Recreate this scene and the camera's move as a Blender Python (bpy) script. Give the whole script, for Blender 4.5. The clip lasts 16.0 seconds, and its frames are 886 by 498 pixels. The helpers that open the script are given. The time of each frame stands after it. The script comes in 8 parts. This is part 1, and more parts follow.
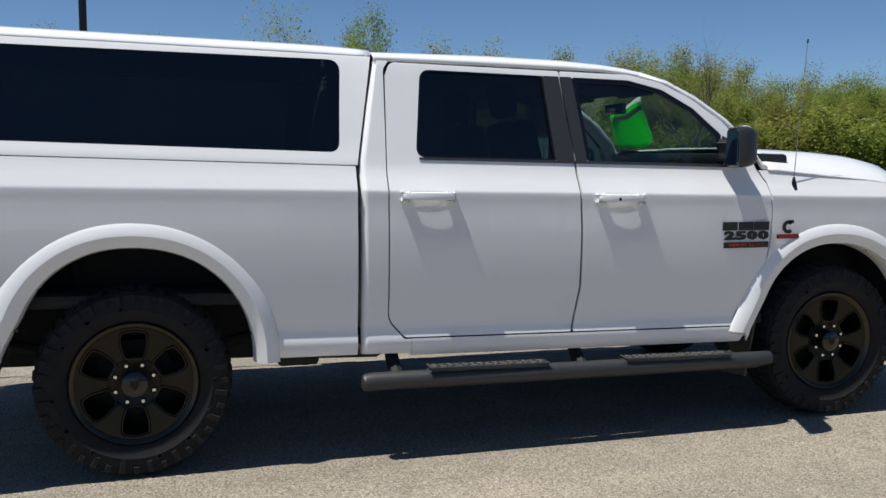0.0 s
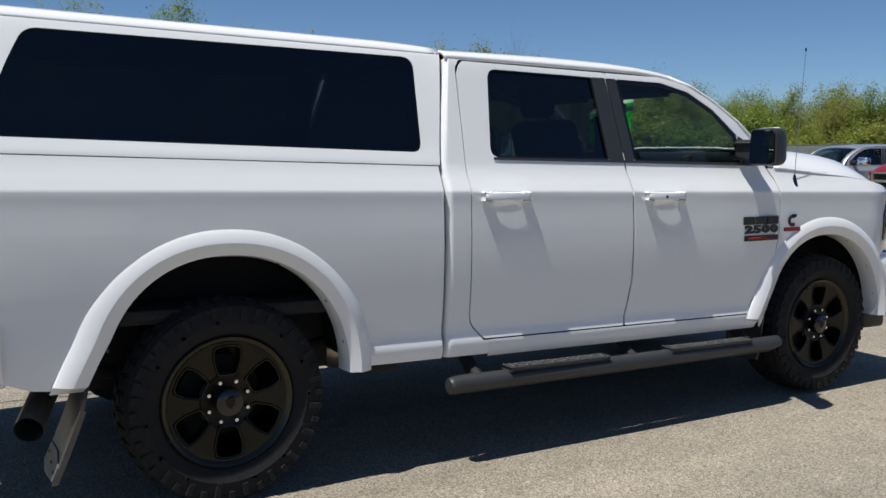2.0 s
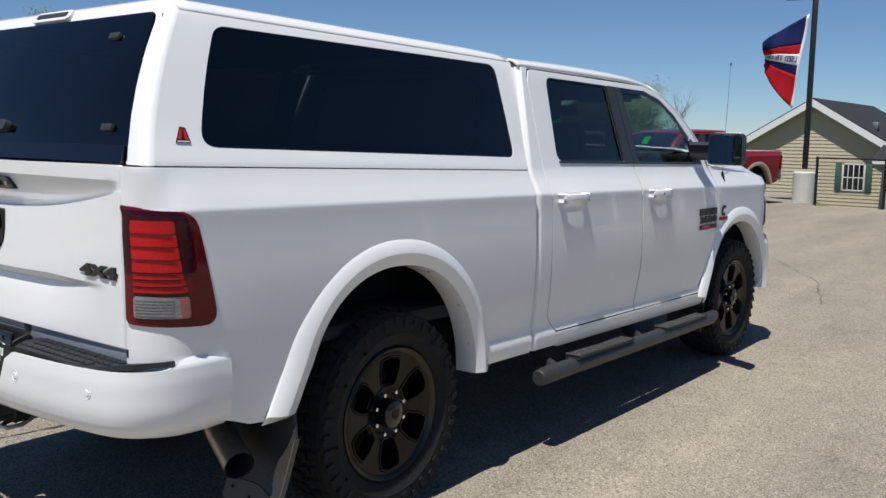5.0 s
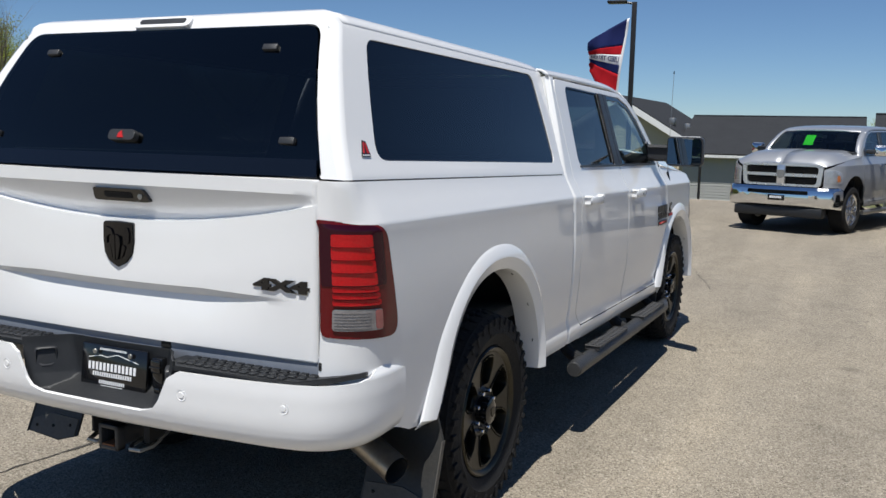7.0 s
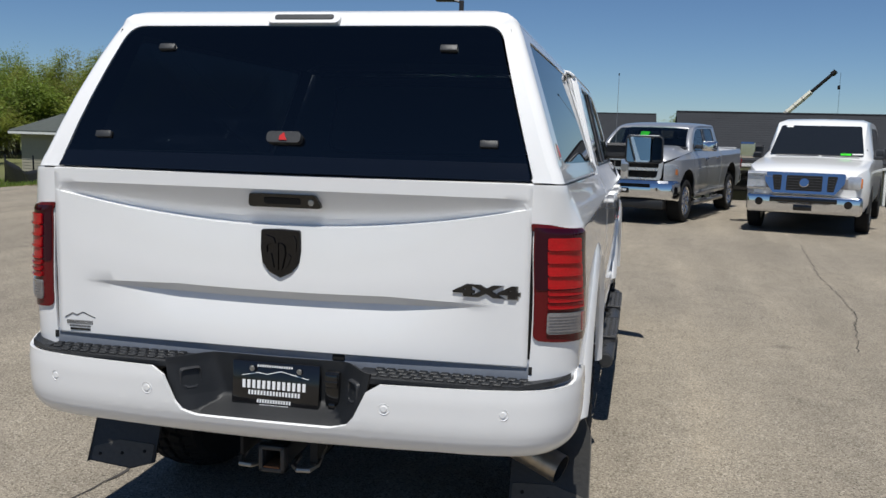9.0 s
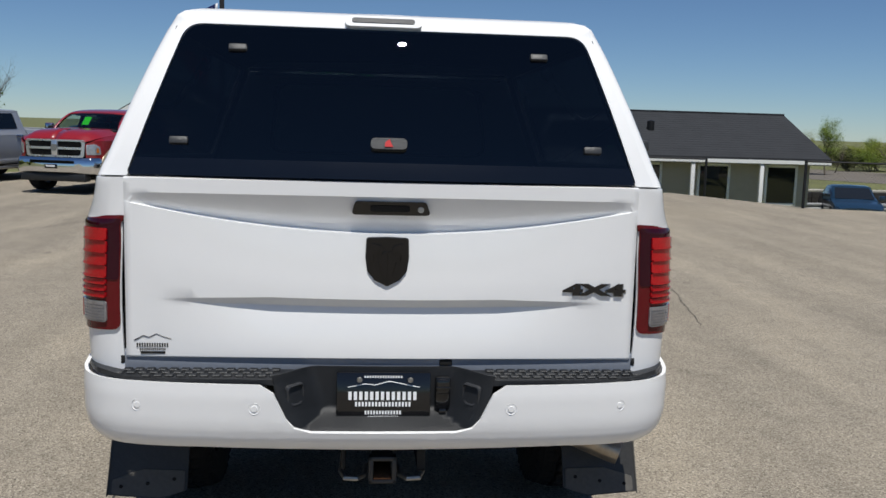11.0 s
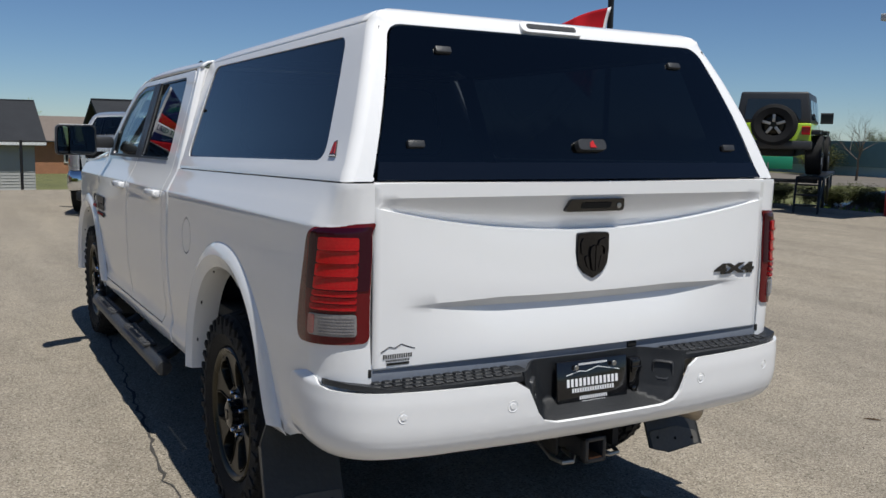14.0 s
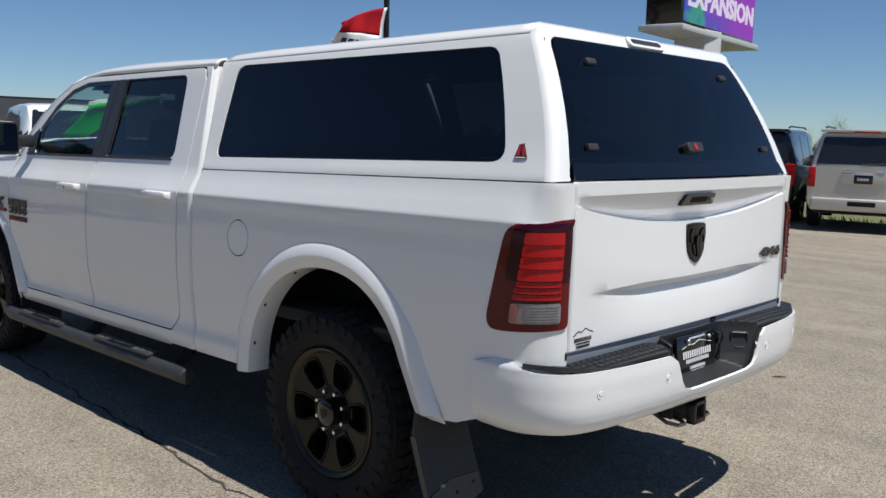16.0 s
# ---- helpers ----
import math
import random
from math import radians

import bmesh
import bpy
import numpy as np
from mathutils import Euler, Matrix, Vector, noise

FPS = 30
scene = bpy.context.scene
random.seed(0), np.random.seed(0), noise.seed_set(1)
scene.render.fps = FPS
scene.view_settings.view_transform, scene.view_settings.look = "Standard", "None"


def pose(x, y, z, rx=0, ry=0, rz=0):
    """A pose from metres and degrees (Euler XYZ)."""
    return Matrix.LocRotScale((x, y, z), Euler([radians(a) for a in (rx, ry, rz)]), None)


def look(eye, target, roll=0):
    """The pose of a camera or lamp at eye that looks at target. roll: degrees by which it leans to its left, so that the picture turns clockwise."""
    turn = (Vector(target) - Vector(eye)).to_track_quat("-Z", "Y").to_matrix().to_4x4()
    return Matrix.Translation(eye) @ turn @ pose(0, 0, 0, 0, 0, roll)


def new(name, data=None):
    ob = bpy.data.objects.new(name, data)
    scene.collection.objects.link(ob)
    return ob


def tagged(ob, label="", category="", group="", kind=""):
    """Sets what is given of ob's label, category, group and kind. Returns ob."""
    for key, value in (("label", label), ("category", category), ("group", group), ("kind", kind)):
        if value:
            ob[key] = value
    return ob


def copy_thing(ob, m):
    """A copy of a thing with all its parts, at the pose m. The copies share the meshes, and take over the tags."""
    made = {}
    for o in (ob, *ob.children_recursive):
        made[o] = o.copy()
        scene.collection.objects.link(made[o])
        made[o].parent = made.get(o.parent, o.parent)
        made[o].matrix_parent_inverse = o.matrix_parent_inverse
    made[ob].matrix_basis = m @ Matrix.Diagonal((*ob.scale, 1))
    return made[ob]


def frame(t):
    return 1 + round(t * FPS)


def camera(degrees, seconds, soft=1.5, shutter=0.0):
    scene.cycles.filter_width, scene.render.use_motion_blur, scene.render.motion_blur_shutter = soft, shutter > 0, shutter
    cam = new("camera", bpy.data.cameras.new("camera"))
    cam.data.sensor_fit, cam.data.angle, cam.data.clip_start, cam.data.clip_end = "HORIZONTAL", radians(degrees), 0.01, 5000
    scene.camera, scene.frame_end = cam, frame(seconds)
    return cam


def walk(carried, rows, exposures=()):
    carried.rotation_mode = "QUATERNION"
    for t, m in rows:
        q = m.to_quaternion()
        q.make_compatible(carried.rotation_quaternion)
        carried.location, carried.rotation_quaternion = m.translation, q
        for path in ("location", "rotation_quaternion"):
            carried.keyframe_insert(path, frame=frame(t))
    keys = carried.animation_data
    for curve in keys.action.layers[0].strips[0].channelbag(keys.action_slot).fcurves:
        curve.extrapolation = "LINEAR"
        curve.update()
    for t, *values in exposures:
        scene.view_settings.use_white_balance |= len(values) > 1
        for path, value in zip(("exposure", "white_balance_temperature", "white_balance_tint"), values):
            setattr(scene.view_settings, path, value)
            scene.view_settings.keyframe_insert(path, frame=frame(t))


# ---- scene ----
cam = camera(52.1, 16.0)
PATH = [
    (0, (0.16, -5.254, 1.477), (0.74, -3.351, 1.276), 0.4),
    (0.5, (-0.16, -5.1, 1.475), (0.518, -3.23, 1.272), 0.4),
    (1, (-0.475, -4.965, 1.48), (0.306, -3.135, 1.277), 0.4),
    (1.5, (-0.815, -4.832, 1.504), (0.073, -3.052, 1.296), 0.4),
    (2, (-1.104, -4.669, 1.492), (-0.105, -2.95, 1.283), 0.4),
    (2.5, (-1.386, -4.504, 1.491), (-0.28, -2.851, 1.281), 0.3),
    (3, (-1.72, -4.338, 1.513), (-0.51, -2.76, 1.299), 0.2),
    (3.5, (-1.974, -4.149, 1.524), (-0.681, -2.64, 1.304), 0.2),
    (4, (-2.226, -3.912, 1.56), (-0.845, -2.484, 1.328), 0.5),
    (4.2, (-2.336, -3.803, 1.571), (-0.915, -2.417, 1.332), 0.7),
    (6.3, (-3.328, -2.831, 1.649), (-1.61, -1.839, 1.399), 1.0),
    (6.5, (-3.4, -2.724, 1.66), (-1.659, -1.774, 1.405), 1.2),
    (7, (-3.556, -2.443, 1.65), (-1.768, -1.587, 1.392), 1.2),
    (7.5, (-3.689, -2.155, 1.666), (-1.859, -1.389, 1.407), 1.2),
    (8, (-3.847, -1.831, 1.654), (-1.971, -1.189, 1.394), 1.3),
    (8.5, (-3.961, -1.516, 1.655), (-2.048, -0.995, 1.393), 1.3),
    (9, (-3.995, -1.176, 1.651), (-2.056, -0.758, 1.39), 1.4),
    (9.5, (-4.064, -0.863, 1.642), (-2.121, -0.466, 1.382), 1.2),
    (9.7, (-4.093, -0.741, 1.651), (-2.14, -0.396, 1.391), 1.2),
    (11.8, (-4.144, 0.579, 1.676), (-2.203, 0.172, 1.414), 1.4),
    (12, (-4.117, 0.701, 1.658), (-2.183, 0.263, 1.399), 1.3),
    (12.5, (-4.014, 1.002, 1.664), (-2.109, 0.449, 1.403), 1.5),
    (13, (-3.963, 1.336, 1.644), (-2.104, 0.643, 1.388), 1.3),
    (13.5, (-3.883, 1.682, 1.668), (-2.083, 0.848, 1.411), 1.3),
    (14, (-3.69, 2.019, 1.649), (-1.957, 1.054, 1.392), 1.2),
    (14.5, (-3.539, 2.384, 1.646), (-1.882, 1.294, 1.387), 1.3),
    (15, (-3.381, 2.737, 1.663), (-1.807, 1.53, 1.406), 1.4),
    (15.5, (-3.162, 3.061, 1.643), (-1.678, 1.744, 1.391), 1.4),
    (16, (-2.952, 3.374, 1.64), (-1.582, 1.94, 1.388), 1.5),
]
walk(cam, [(t, look(eye, target, roll)) for t, eye, target, roll in PATH],
     [(0, 0.15), (2, 0.12), (4, 0.15), (7, 0.12), (8, 0.06), (9, -0.08), (12.5, -0.10), (14, -0.08), (15, -0.04), (16, 0.08)])

# ---------------------------------------------------------------- light
SUN = Vector((-0.385, -0.045, 1.0)).normalized()
world = bpy.data.worlds.new("sky")
scene.world = world
world.use_nodes = True
wn = world.node_tree.nodes
sky = wn.new("ShaderNodeTexSky")
sky.sky_type = "NISHITA"
sky.sun_disc = False
sky.sun_elevation = math.asin(SUN.z)
sky.sun_rotation = math.atan2(SUN.x, SUN.y)
sky.altitude, sky.air_density, sky.dust_density, sky.ozone_density = 2400, 1.0, 0.0, 4.0
wn["Background"].inputs["Strength"].default_value = 0.070
cool = wn.new("ShaderNodeMix")
cool.data_type, cool.blend_type = "RGBA", "MULTIPLY"
cool.inputs[0].default_value, cool.inputs[7].default_value = 1.0, (0.84, 0.975, 1.10, 1)
world.node_tree.links.new(sky.outputs[0], cool.inputs[6])
world.node_tree.links.new(cool.outputs[2], wn["Background"].inputs["Color"])
lamp = bpy.data.lights.new("sun", "SUN")
lamp.energy, lamp.angle, lamp.color = 5.0, radians(0.53), (0.99, 0.97, 0.92)
sun = new("sun", lamp)
sun.matrix_world = look(SUN * 60, (0, 0, 0))


# ---------------------------------------------------------------- materials
def mat(name, color, rough=0.5, metal=0.0, coat=0.0, vary=0.06, scale=8.0, bump=0.0, bscale=60.0, island=0.0, spec=0.5, big=0.0):
    """A principled surface with grain at two scales; island: spread of lightness from piece to piece."""
    m = bpy.data.materials.new(name)
    m.use_nodes = True
    n, l = m.node_tree.nodes, m.node_tree.links
    b = n["Principled BSDF"]
    b.inputs["Metallic"].default_value = metal
    b.inputs["Coat Weight"].default_value = coat
    b.inputs["Coat Roughness"].default_value = 0.03
    b.inputs["Specular IOR Level"].default_value = spec
    tex = n.new("ShaderNodeTexCoord")
    fine, wide = n.new("ShaderNodeTexNoise"), n.new("ShaderNodeTexNoise")
    fine.inputs["Scale"].default_value, fine.inputs["Detail"].default_value = scale * 6, 5
    wide.inputs["Scale"].default_value, wide.inputs["Detail"].default_value = scale * 0.6, 3
    for t in (fine, wide):
        l.new(tex.outputs["Object"], t.inputs["Vector"])
    mix = n.new("ShaderNodeMath")
    mix.operation = "MULTIPLY_ADD"
    l.new(fine.outputs["Fac"], mix.inputs[0])
    mix.inputs[1].default_value = 0.5
    half = n.new("ShaderNodeMath")
    half.operation = "MULTIPLY"
    l.new(wide.outputs["Fac"], half.inputs[0])
    half.inputs[1].default_value = 0.5
    l.new(half.outputs[0], mix.inputs[2])
    hsv = n.new("ShaderNodeHueSaturation")
    hsv.inputs["Color"].default_value = (*color, 1)
    rng = n.new("ShaderNodeMapRange")
    rng.inputs["From Min"].default_value, rng.inputs["From Max"].default_value = 0.3, 0.7
    rng.inputs["To Min"].default_value, rng.inputs["To Max"].default_value = 1 - vary, 1 + vary
    l.new(mix.outputs[0], rng.inputs["Value"])
    out = rng.outputs[0]
    if island:
        geo = n.new("ShaderNodeObjectInfo") if island < 0 else n.new("ShaderNodeNewGeometry")
        r2 = n.new("ShaderNodeMapRange")
        r2.inputs["To Min"].default_value, r2.inputs["To Max"].default_value = 1 - abs(island), 1 + abs(island)
        l.new(geo.outputs["Random" if island < 0 else "Random Per Island"], r2.inputs["Value"])
        mul = n.new("ShaderNodeMath")
        mul.operation = "MULTIPLY"
        l.new(out, mul.inputs[0]), l.new(r2.outputs[0], mul.inputs[1])
        out = mul.outputs[0]
    l.new(out, hsv.inputs["Value"])
    l.new(hsv.outputs[0], b.inputs["Base Color"])
    r3 = n.new("ShaderNodeMapRange")
    r3.inputs["To Min"].default_value, r3.inputs["To Max"].default_value = max(0.02, rough * 0.85), min(1, rough * 1.15)
    l.new(wide.outputs["Fac"], r3.inputs["Value"])
    l.new(r3.outputs[0], b.inputs["Roughness"])
    if bump:
        grain, bp = n.new("ShaderNodeTexNoise"), n.new("ShaderNodeBump")
        grain.inputs["Scale"].default_value, grain.inputs["Detail"].default_value = bscale, 4
        l.new(tex.outputs["Object"], grain.inputs["Vector"])
        bp.inputs["Strength"].default_value, bp.inputs["Distance"].default_value = bump, 0.01
        l.new(grain.outputs["Fac"], bp.inputs["Height"])
        l.new(bp.outputs[0], b.inputs["Normal"])
    return m


def glass(name, tint, rough=0.0):
    """A thin pane: tinted see-through body with a mirror coat that grows at grazing angles."""
    m = bpy.data.materials.new(name)
    m.use_nodes = True
    n, l = m.node_tree.nodes, m.node_tree.links
    n.remove(n["Principled BSDF"])
    clear, gloss, mix, fres, p5, lift = (n.new(k) for k in ("ShaderNodeBsdfTransparent", "ShaderNodeBsdfGlossy", "ShaderNodeMixShader", "ShaderNodeLayerWeight", "ShaderNodeMath", "ShaderNodeMath"))
    clear.inputs[0].default_value = (*tint, 1)
    gloss.inputs["Roughness"].default_value = rough
    fres.inputs[0].default_value = 0.5
    p5.operation, lift.operation = "POWER", "MULTIPLY_ADD"
    p5.inputs[1].default_value, lift.inputs[1].default_value, lift.inputs[2].default_value = 4.2, 0.93, 0.07
    l.new(fres.outputs["Facing"], p5.inputs[0]), l.new(p5.outputs[0], lift.inputs[0]), l.new(lift.outputs[0], mix.inputs[0]), l.new(clear.outputs[0], mix.inputs[1]), l.new(gloss.outputs[0], mix.inputs[2])
    l.new(mix.outputs[0], n["Material Output"].inputs[0])
    return m


def soft(m, share):
    """Lets light through a thin sheet."""
    n, l = m.node_tree.nodes, m.node_tree.links
    b = n["Principled BSDF"]
    tr, mx = n.new("ShaderNodeBsdfTranslucent"), n.new("ShaderNodeMixShader")
    l.new(b.inputs["Base Color"].links[0].from_socket, tr.inputs[0])
    mx.inputs[0].default_value = share
    l.new(b.outputs[0], mx.inputs[1]), l.new(tr.outputs[0], mx.inputs[2])
    l.new(mx.outputs[0], n["Material Output"].inputs[0])
    return m


def glow(name, color, strength):
    m = bpy.data.materials.new(name)
    m.use_nodes = True
    b = m.node_tree.nodes["Principled BSDF"]
    b.inputs["Base Color"].default_value = (0.02, 0.02, 0.02, 1)
    b.inputs["Emission Color"].default_value, b.inputs["Emission Strength"].default_value = (*color, 1), strength
    return m


WHITE = mat("white car paint", (0.79, 0.79, 0.79), 0.55, coat=1.0, vary=0.008, scale=2, spec=0.15)
WHITE2 = mat("white van paint", (0.78, 0.78, 0.77), 0.3, coat=0.8, vary=0.01, scale=2)
SILVER = mat("silver metallic paint", (0.43, 0.44, 0.46), 0.36, metal=0.55, coat=0.8, vary=0.02, scale=3)
RED = mat("deep red paint", (0.25, 0.008, 0.012), 0.3, coat=1.0, vary=0.03, scale=3)
TAN = mat("tan paint", (0.45, 0.37, 0.26), 0.35, metal=0.3, coat=0.7, vary=0.03, scale=3)
BLACKP = mat("gloss black paint", (0.004, 0.004, 0.006), 0.12, coat=0.3, vary=0.05)
BLUEP = mat("dark blue paint", (0.008, 0.028, 0.055), 0.3, coat=0.9, vary=0.03)
LIME = mat("lime green paint", (0.36, 0.55, 0.02), 0.3, coat=0.9, vary=0.03)
GOLD = mat("champagne paint", (0.58, 0.54, 0.48), 0.35, metal=0.3, coat=0.8, vary=0.03)
PLAST = mat("dark grey textured plastic", (0.010, 0.0112, 0.0132), 0.48, vary=0.12, bump=0.25, bscale=400)
PLASTG = mat("charcoal satin trim", (0.03, 0.031, 0.034), 0.42, vary=0.08, bump=0.1, bscale=300)
PIANO = mat("gloss black plastic", (0.006, 0.006, 0.007), 0.12, coat=0.25, vary=0.05)
RUBBER = mat("black tyre rubber", (0.0105, 0.0106, 0.0112), 0.78, vary=0.3, scale=4, bump=0.35, bscale=130, spec=0.3)
FLAP = mat("dusty black rubber", (0.026, 0.025, 0.023), 0.45, vary=0.2, bump=0.15)
FLAPE = mat("dusty grey rubber edge", (0.075, 0.070, 0.062), 0.55, vary=0.2, scale=10, bump=0.15)
RIM = mat("satin black alloy", (0.028, 0.0262, 0.0215), 0.34, metal=0.92, vary=0.15, scale=6, bump=0.05)
RIMEDGE = mat("bronze black alloy edge", (0.052, 0.048, 0.037), 0.28, metal=0.92, vary=0.15)
# black rail; the blue in its colour stands in for reflected sky
RAILG = mat("gloss black rail tinted with sky reflection", (0.004, 0.006, 0.011), 0.10, coat=0.15, vary=0.05, spec=0.4)
GLOSSB = mat("polished black", (0.003, 0.003, 0.004), 0.04, vary=0.05)
SATIN = mat("bright plated trim", (0.72, 0.73, 0.75), 0.28, metal=0.9, vary=0.03)
HEADL = mat("bright lamp reflector", (0.60, 0.62, 0.65), 0.22, metal=0.6, vary=0.25, scale=25, bump=0.3, bscale=60)
CHROME = mat("chrome", (0.75, 0.76, 0.78), 0.07, metal=1.0, vary=0.02)
STEEL = mat("dull steel", (0.35, 0.34, 0.32), 0.4, metal=0.9, vary=0.15, scale=6, bump=0.1)
EXH = mat("weathered exhaust steel", (0.42, 0.36, 0.29), 0.38, metal=0.8, vary=0.3, scale=5, bump=0.15)
RUST = mat("rusty steel", (0.22, 0.09, 0.035), 0.75, metal=0.3, vary=0.4, scale=10, bump=0.4)
# near-black that stands in for shade in gaps and openings; also for black parts
SHADEBLACK = mat("deep black for shaded gaps and black parts", (0.004, 0.004, 0.004), 0.9, vary=0.2)
UNDER = mat("dirty black underbody", (0.012, 0.012, 0.012), 0.8, vary=0.4, scale=4, bump=0.3)
STEPM = mat("textured black step bar", (0.032, 0.033, 0.035), 0.45, vary=0.15, scale=8, bump=0.2, bscale=250)
TREADM = mat("worn dark step tread", (0.045, 0.045, 0.046), 0.5, vary=0.25, scale=10, bump=0.3, bscale=200)
TINT = glass("privacy glass", (0.075, 0.088, 0.094))
CAPGLASS = glass("dark cap glass", (0.070, 0.080, 0.088))
CLEAR = glass("clear window glass", (0.66, 0.76, 0.72))
LENS = glass("clear lamp lens", (0.9, 0.9, 0.9))
REDLENS = mat("deep red lamp lens", (0.110, 0.006, 0.008), 0.05, coat=0.0, spec=0.3, vary=0.12, scale=5)
REDDARK = mat("dark red lamp border", (0.030, 0.0018, 0.008), 0.06, spec=0.3, vary=0.1)
REDDIM = mat("dim red lamp bar", (0.34, 0.004, 0.008), 0.1, spec=0.35, vary=0.2, scale=20)
REDBAR = mat("bright red lamp bar", (0.42, 0.006, 0.009), 0.1, spec=0.4, vary=0.2, scale=20)
WHITELENS = mat("fluted reversing lamp", (0.20, 0.188, 0.188), 0.15, coat=1.0, vary=0.25, scale=30, bump=0.25, bscale=150)
PINKLENS = mat("reddish lamp lens end", (0.30, 0.085, 0.080), 0.15, coat=1.0, vary=0.2, scale=30)
AMBER = mat("amber lens", (0.7, 0.2, 0.02), 0.2, coat=0.8)
SEAT = mat("black cloth", (0.012, 0.012, 0.014), 0.8, vary=0.2, bump=0.2)
DASH = mat("dark dashboard", (0.02, 0.023, 0.027), 0.55, vary=0.1, bump=0.15, bscale=300)
GREEN = soft(mat("fluorescent green card", (0.06, 0.90, 0.03), 0.6, vary=0.03), 0.5)
PAPER = mat("white paper", (0.75, 0.75, 0.73), 0.7, vary=0.05)
INKW = mat("white print", (0.82, 0.82, 0.82), 0.5, vary=0.03)
INKB = mat("black print", (0.01, 0.01, 0.01), 0.4, vary=0.03)
INKR = mat("red print", (0.5, 0.02, 0.02), 0.4, vary=0.05)
MIRRORM = mat("mirror glass", (0.7, 0.75, 0.74), 0.02, metal=1.0, vary=0.0)

# ---------------------------------------------------------------- mesh tools
RAKE = 0.0155


def empty(name, m, label="", category="", group="", kind=""):
    ob = new(name)
    ob.empty_display_size = 0.2
    ob.matrix_world = m
    return tagged(ob, label, category, group, kind)


def part(name, bm, material, parent, label="", smooth=True, solid=0.0, rake=0.0, bevel=0.0, auto=35):
    if rake:
        for v in bm.verts:
            v.co.z -= rake * v.co.x
    me = bpy.data.meshes.new(name)
    own = smooth and bm.verts.layers.float_vector.get("nrm") is not None
    if own:
        lay = bm.verts.layers.float_vector.get("nrm")
        bm.normal_update()
        for v in bm.verts:
            if v[lay].length < 0.5:
                v[lay] = v.normal
        if solid:
            thicken(bm, solid)
            solid = 0.0
        else:
            mark = bm.faces.layers.int.new("outer")
            for f in bm.faces:
                f[mark] = 1
    for f in bm.faces:
        f.smooth = smooth
    if smooth and not own:
        lim = radians(auto)
        for e in bm.edges:
            if len(e.link_faces) == 2 and e.calc_face_angle(0) > lim:
                e.smooth = False
    bm.to_mesh(me)
    bm.free()
    if own:
        nv, outer = me.attributes["nrm"].data, me.attributes["outer"].data
        me.normals_split_custom_set([nv[me.loops[k].vertex_index].vector if outer[p.index].value else p.normal for p in me.polygons for k in p.loop_indices])
    me.materials.append(material)
    ob = new(name, me)
    ob.parent = parent
    if solid:
        s = ob.modifiers.new("thickness", "SOLIDIFY")
        s.thickness, s.offset = solid, -1
    if bevel:
        b = ob.modifiers.new("soft edges", "BEVEL")
        b.width, b.segments, b.limit_method = bevel, 2, "ANGLE"
    if label:
        ob["label"] = label
    return ob


def thing(name, bm, material, label, category, group="", kind="", smooth=True, **kw):
    ob = part(name, bm, material, None, smooth=smooth, **kw)
    return tagged(ob, label, category, group, kind)


def rpoly(pts, r=0.03, n=5):
    """A polygon with rounded corners; a point may carry its own radius as third number."""
    out = []
    k = len(pts)
    for i in range(k):
        p, a, b = Vector(pts[i][:2]), Vector(pts[i - 1][:2]), Vector(pts[(i + 1) % k][:2])
        rr = pts[i][2] if len(pts[i]) > 2 else r
        u, w = (a - p), (b - p)
        lim = min(u.length, w.length) * 0.45
        u.normalize(), w.normalize()
        ang = math.acos(max(-1, min(1, u.dot(w))))
        if rr <= 0 or ang > 3.05:
            out.append(tuple(p))
            continue
        d = min(rr / math.tan(ang / 2), lim)
        p0, p1 = p + u * d, p + w * d
        for j in range(n + 1):
            t = j / n
            out.append(tuple((1 - t) ** 2 * p0 + 2 * t * (1 - t) * p + t * t * p1))
    return out


def fill(outer, holes=()):
    bm = bmesh.new()
    edges = []
    for loop in (outer, *holes):
        vs = [bm.verts.new((a, b, 0)) for a, b in loop]
        edges += [bm.edges.new((vs[i - 1], vs[i])) for i in range(len(vs))]
    bmesh.ops.triangle_fill(bm, use_beauty=True, edges=edges)
    return bm


def skin(outer, holes, f, us=(), vs=(), hint=None):
    """A sheet with the given outline and holes in (u, v), cut at the levels us and vs, and laid into space by f(u, v)."""
    bm = fill(outer, holes)
    for levels, no in ((us, (1, 0, 0)), (vs, (0, 1, 0))):
        for c in levels:
            bmesh.ops.bisect_plane(bm, geom=bm.verts[:] + bm.edges[:] + bm.faces[:], dist=1e-5, plane_co=[c * k for k in no], plane_no=no)
    lay = bm.verts.layers.float_vector.new("nrm")
    e = 2e-4
    for v in bm.verts:
        a, b = v.co.x, v.co.y
        v[lay] = (Vector(f(a + e, b)) - Vector(f(a - e, b))).cross(Vector(f(a, b + e)) - Vector(f(a, b - e))).normalized()
        v.co = f(a, b)
    face_to(bm, hint)
    for v in bm.verts:
        if v.link_faces and sum((g.normal * g.calc_area() for g in v.link_faces), Vector()).dot(v[lay]) < 0:
            v[lay] = -v[lay]
    return bm


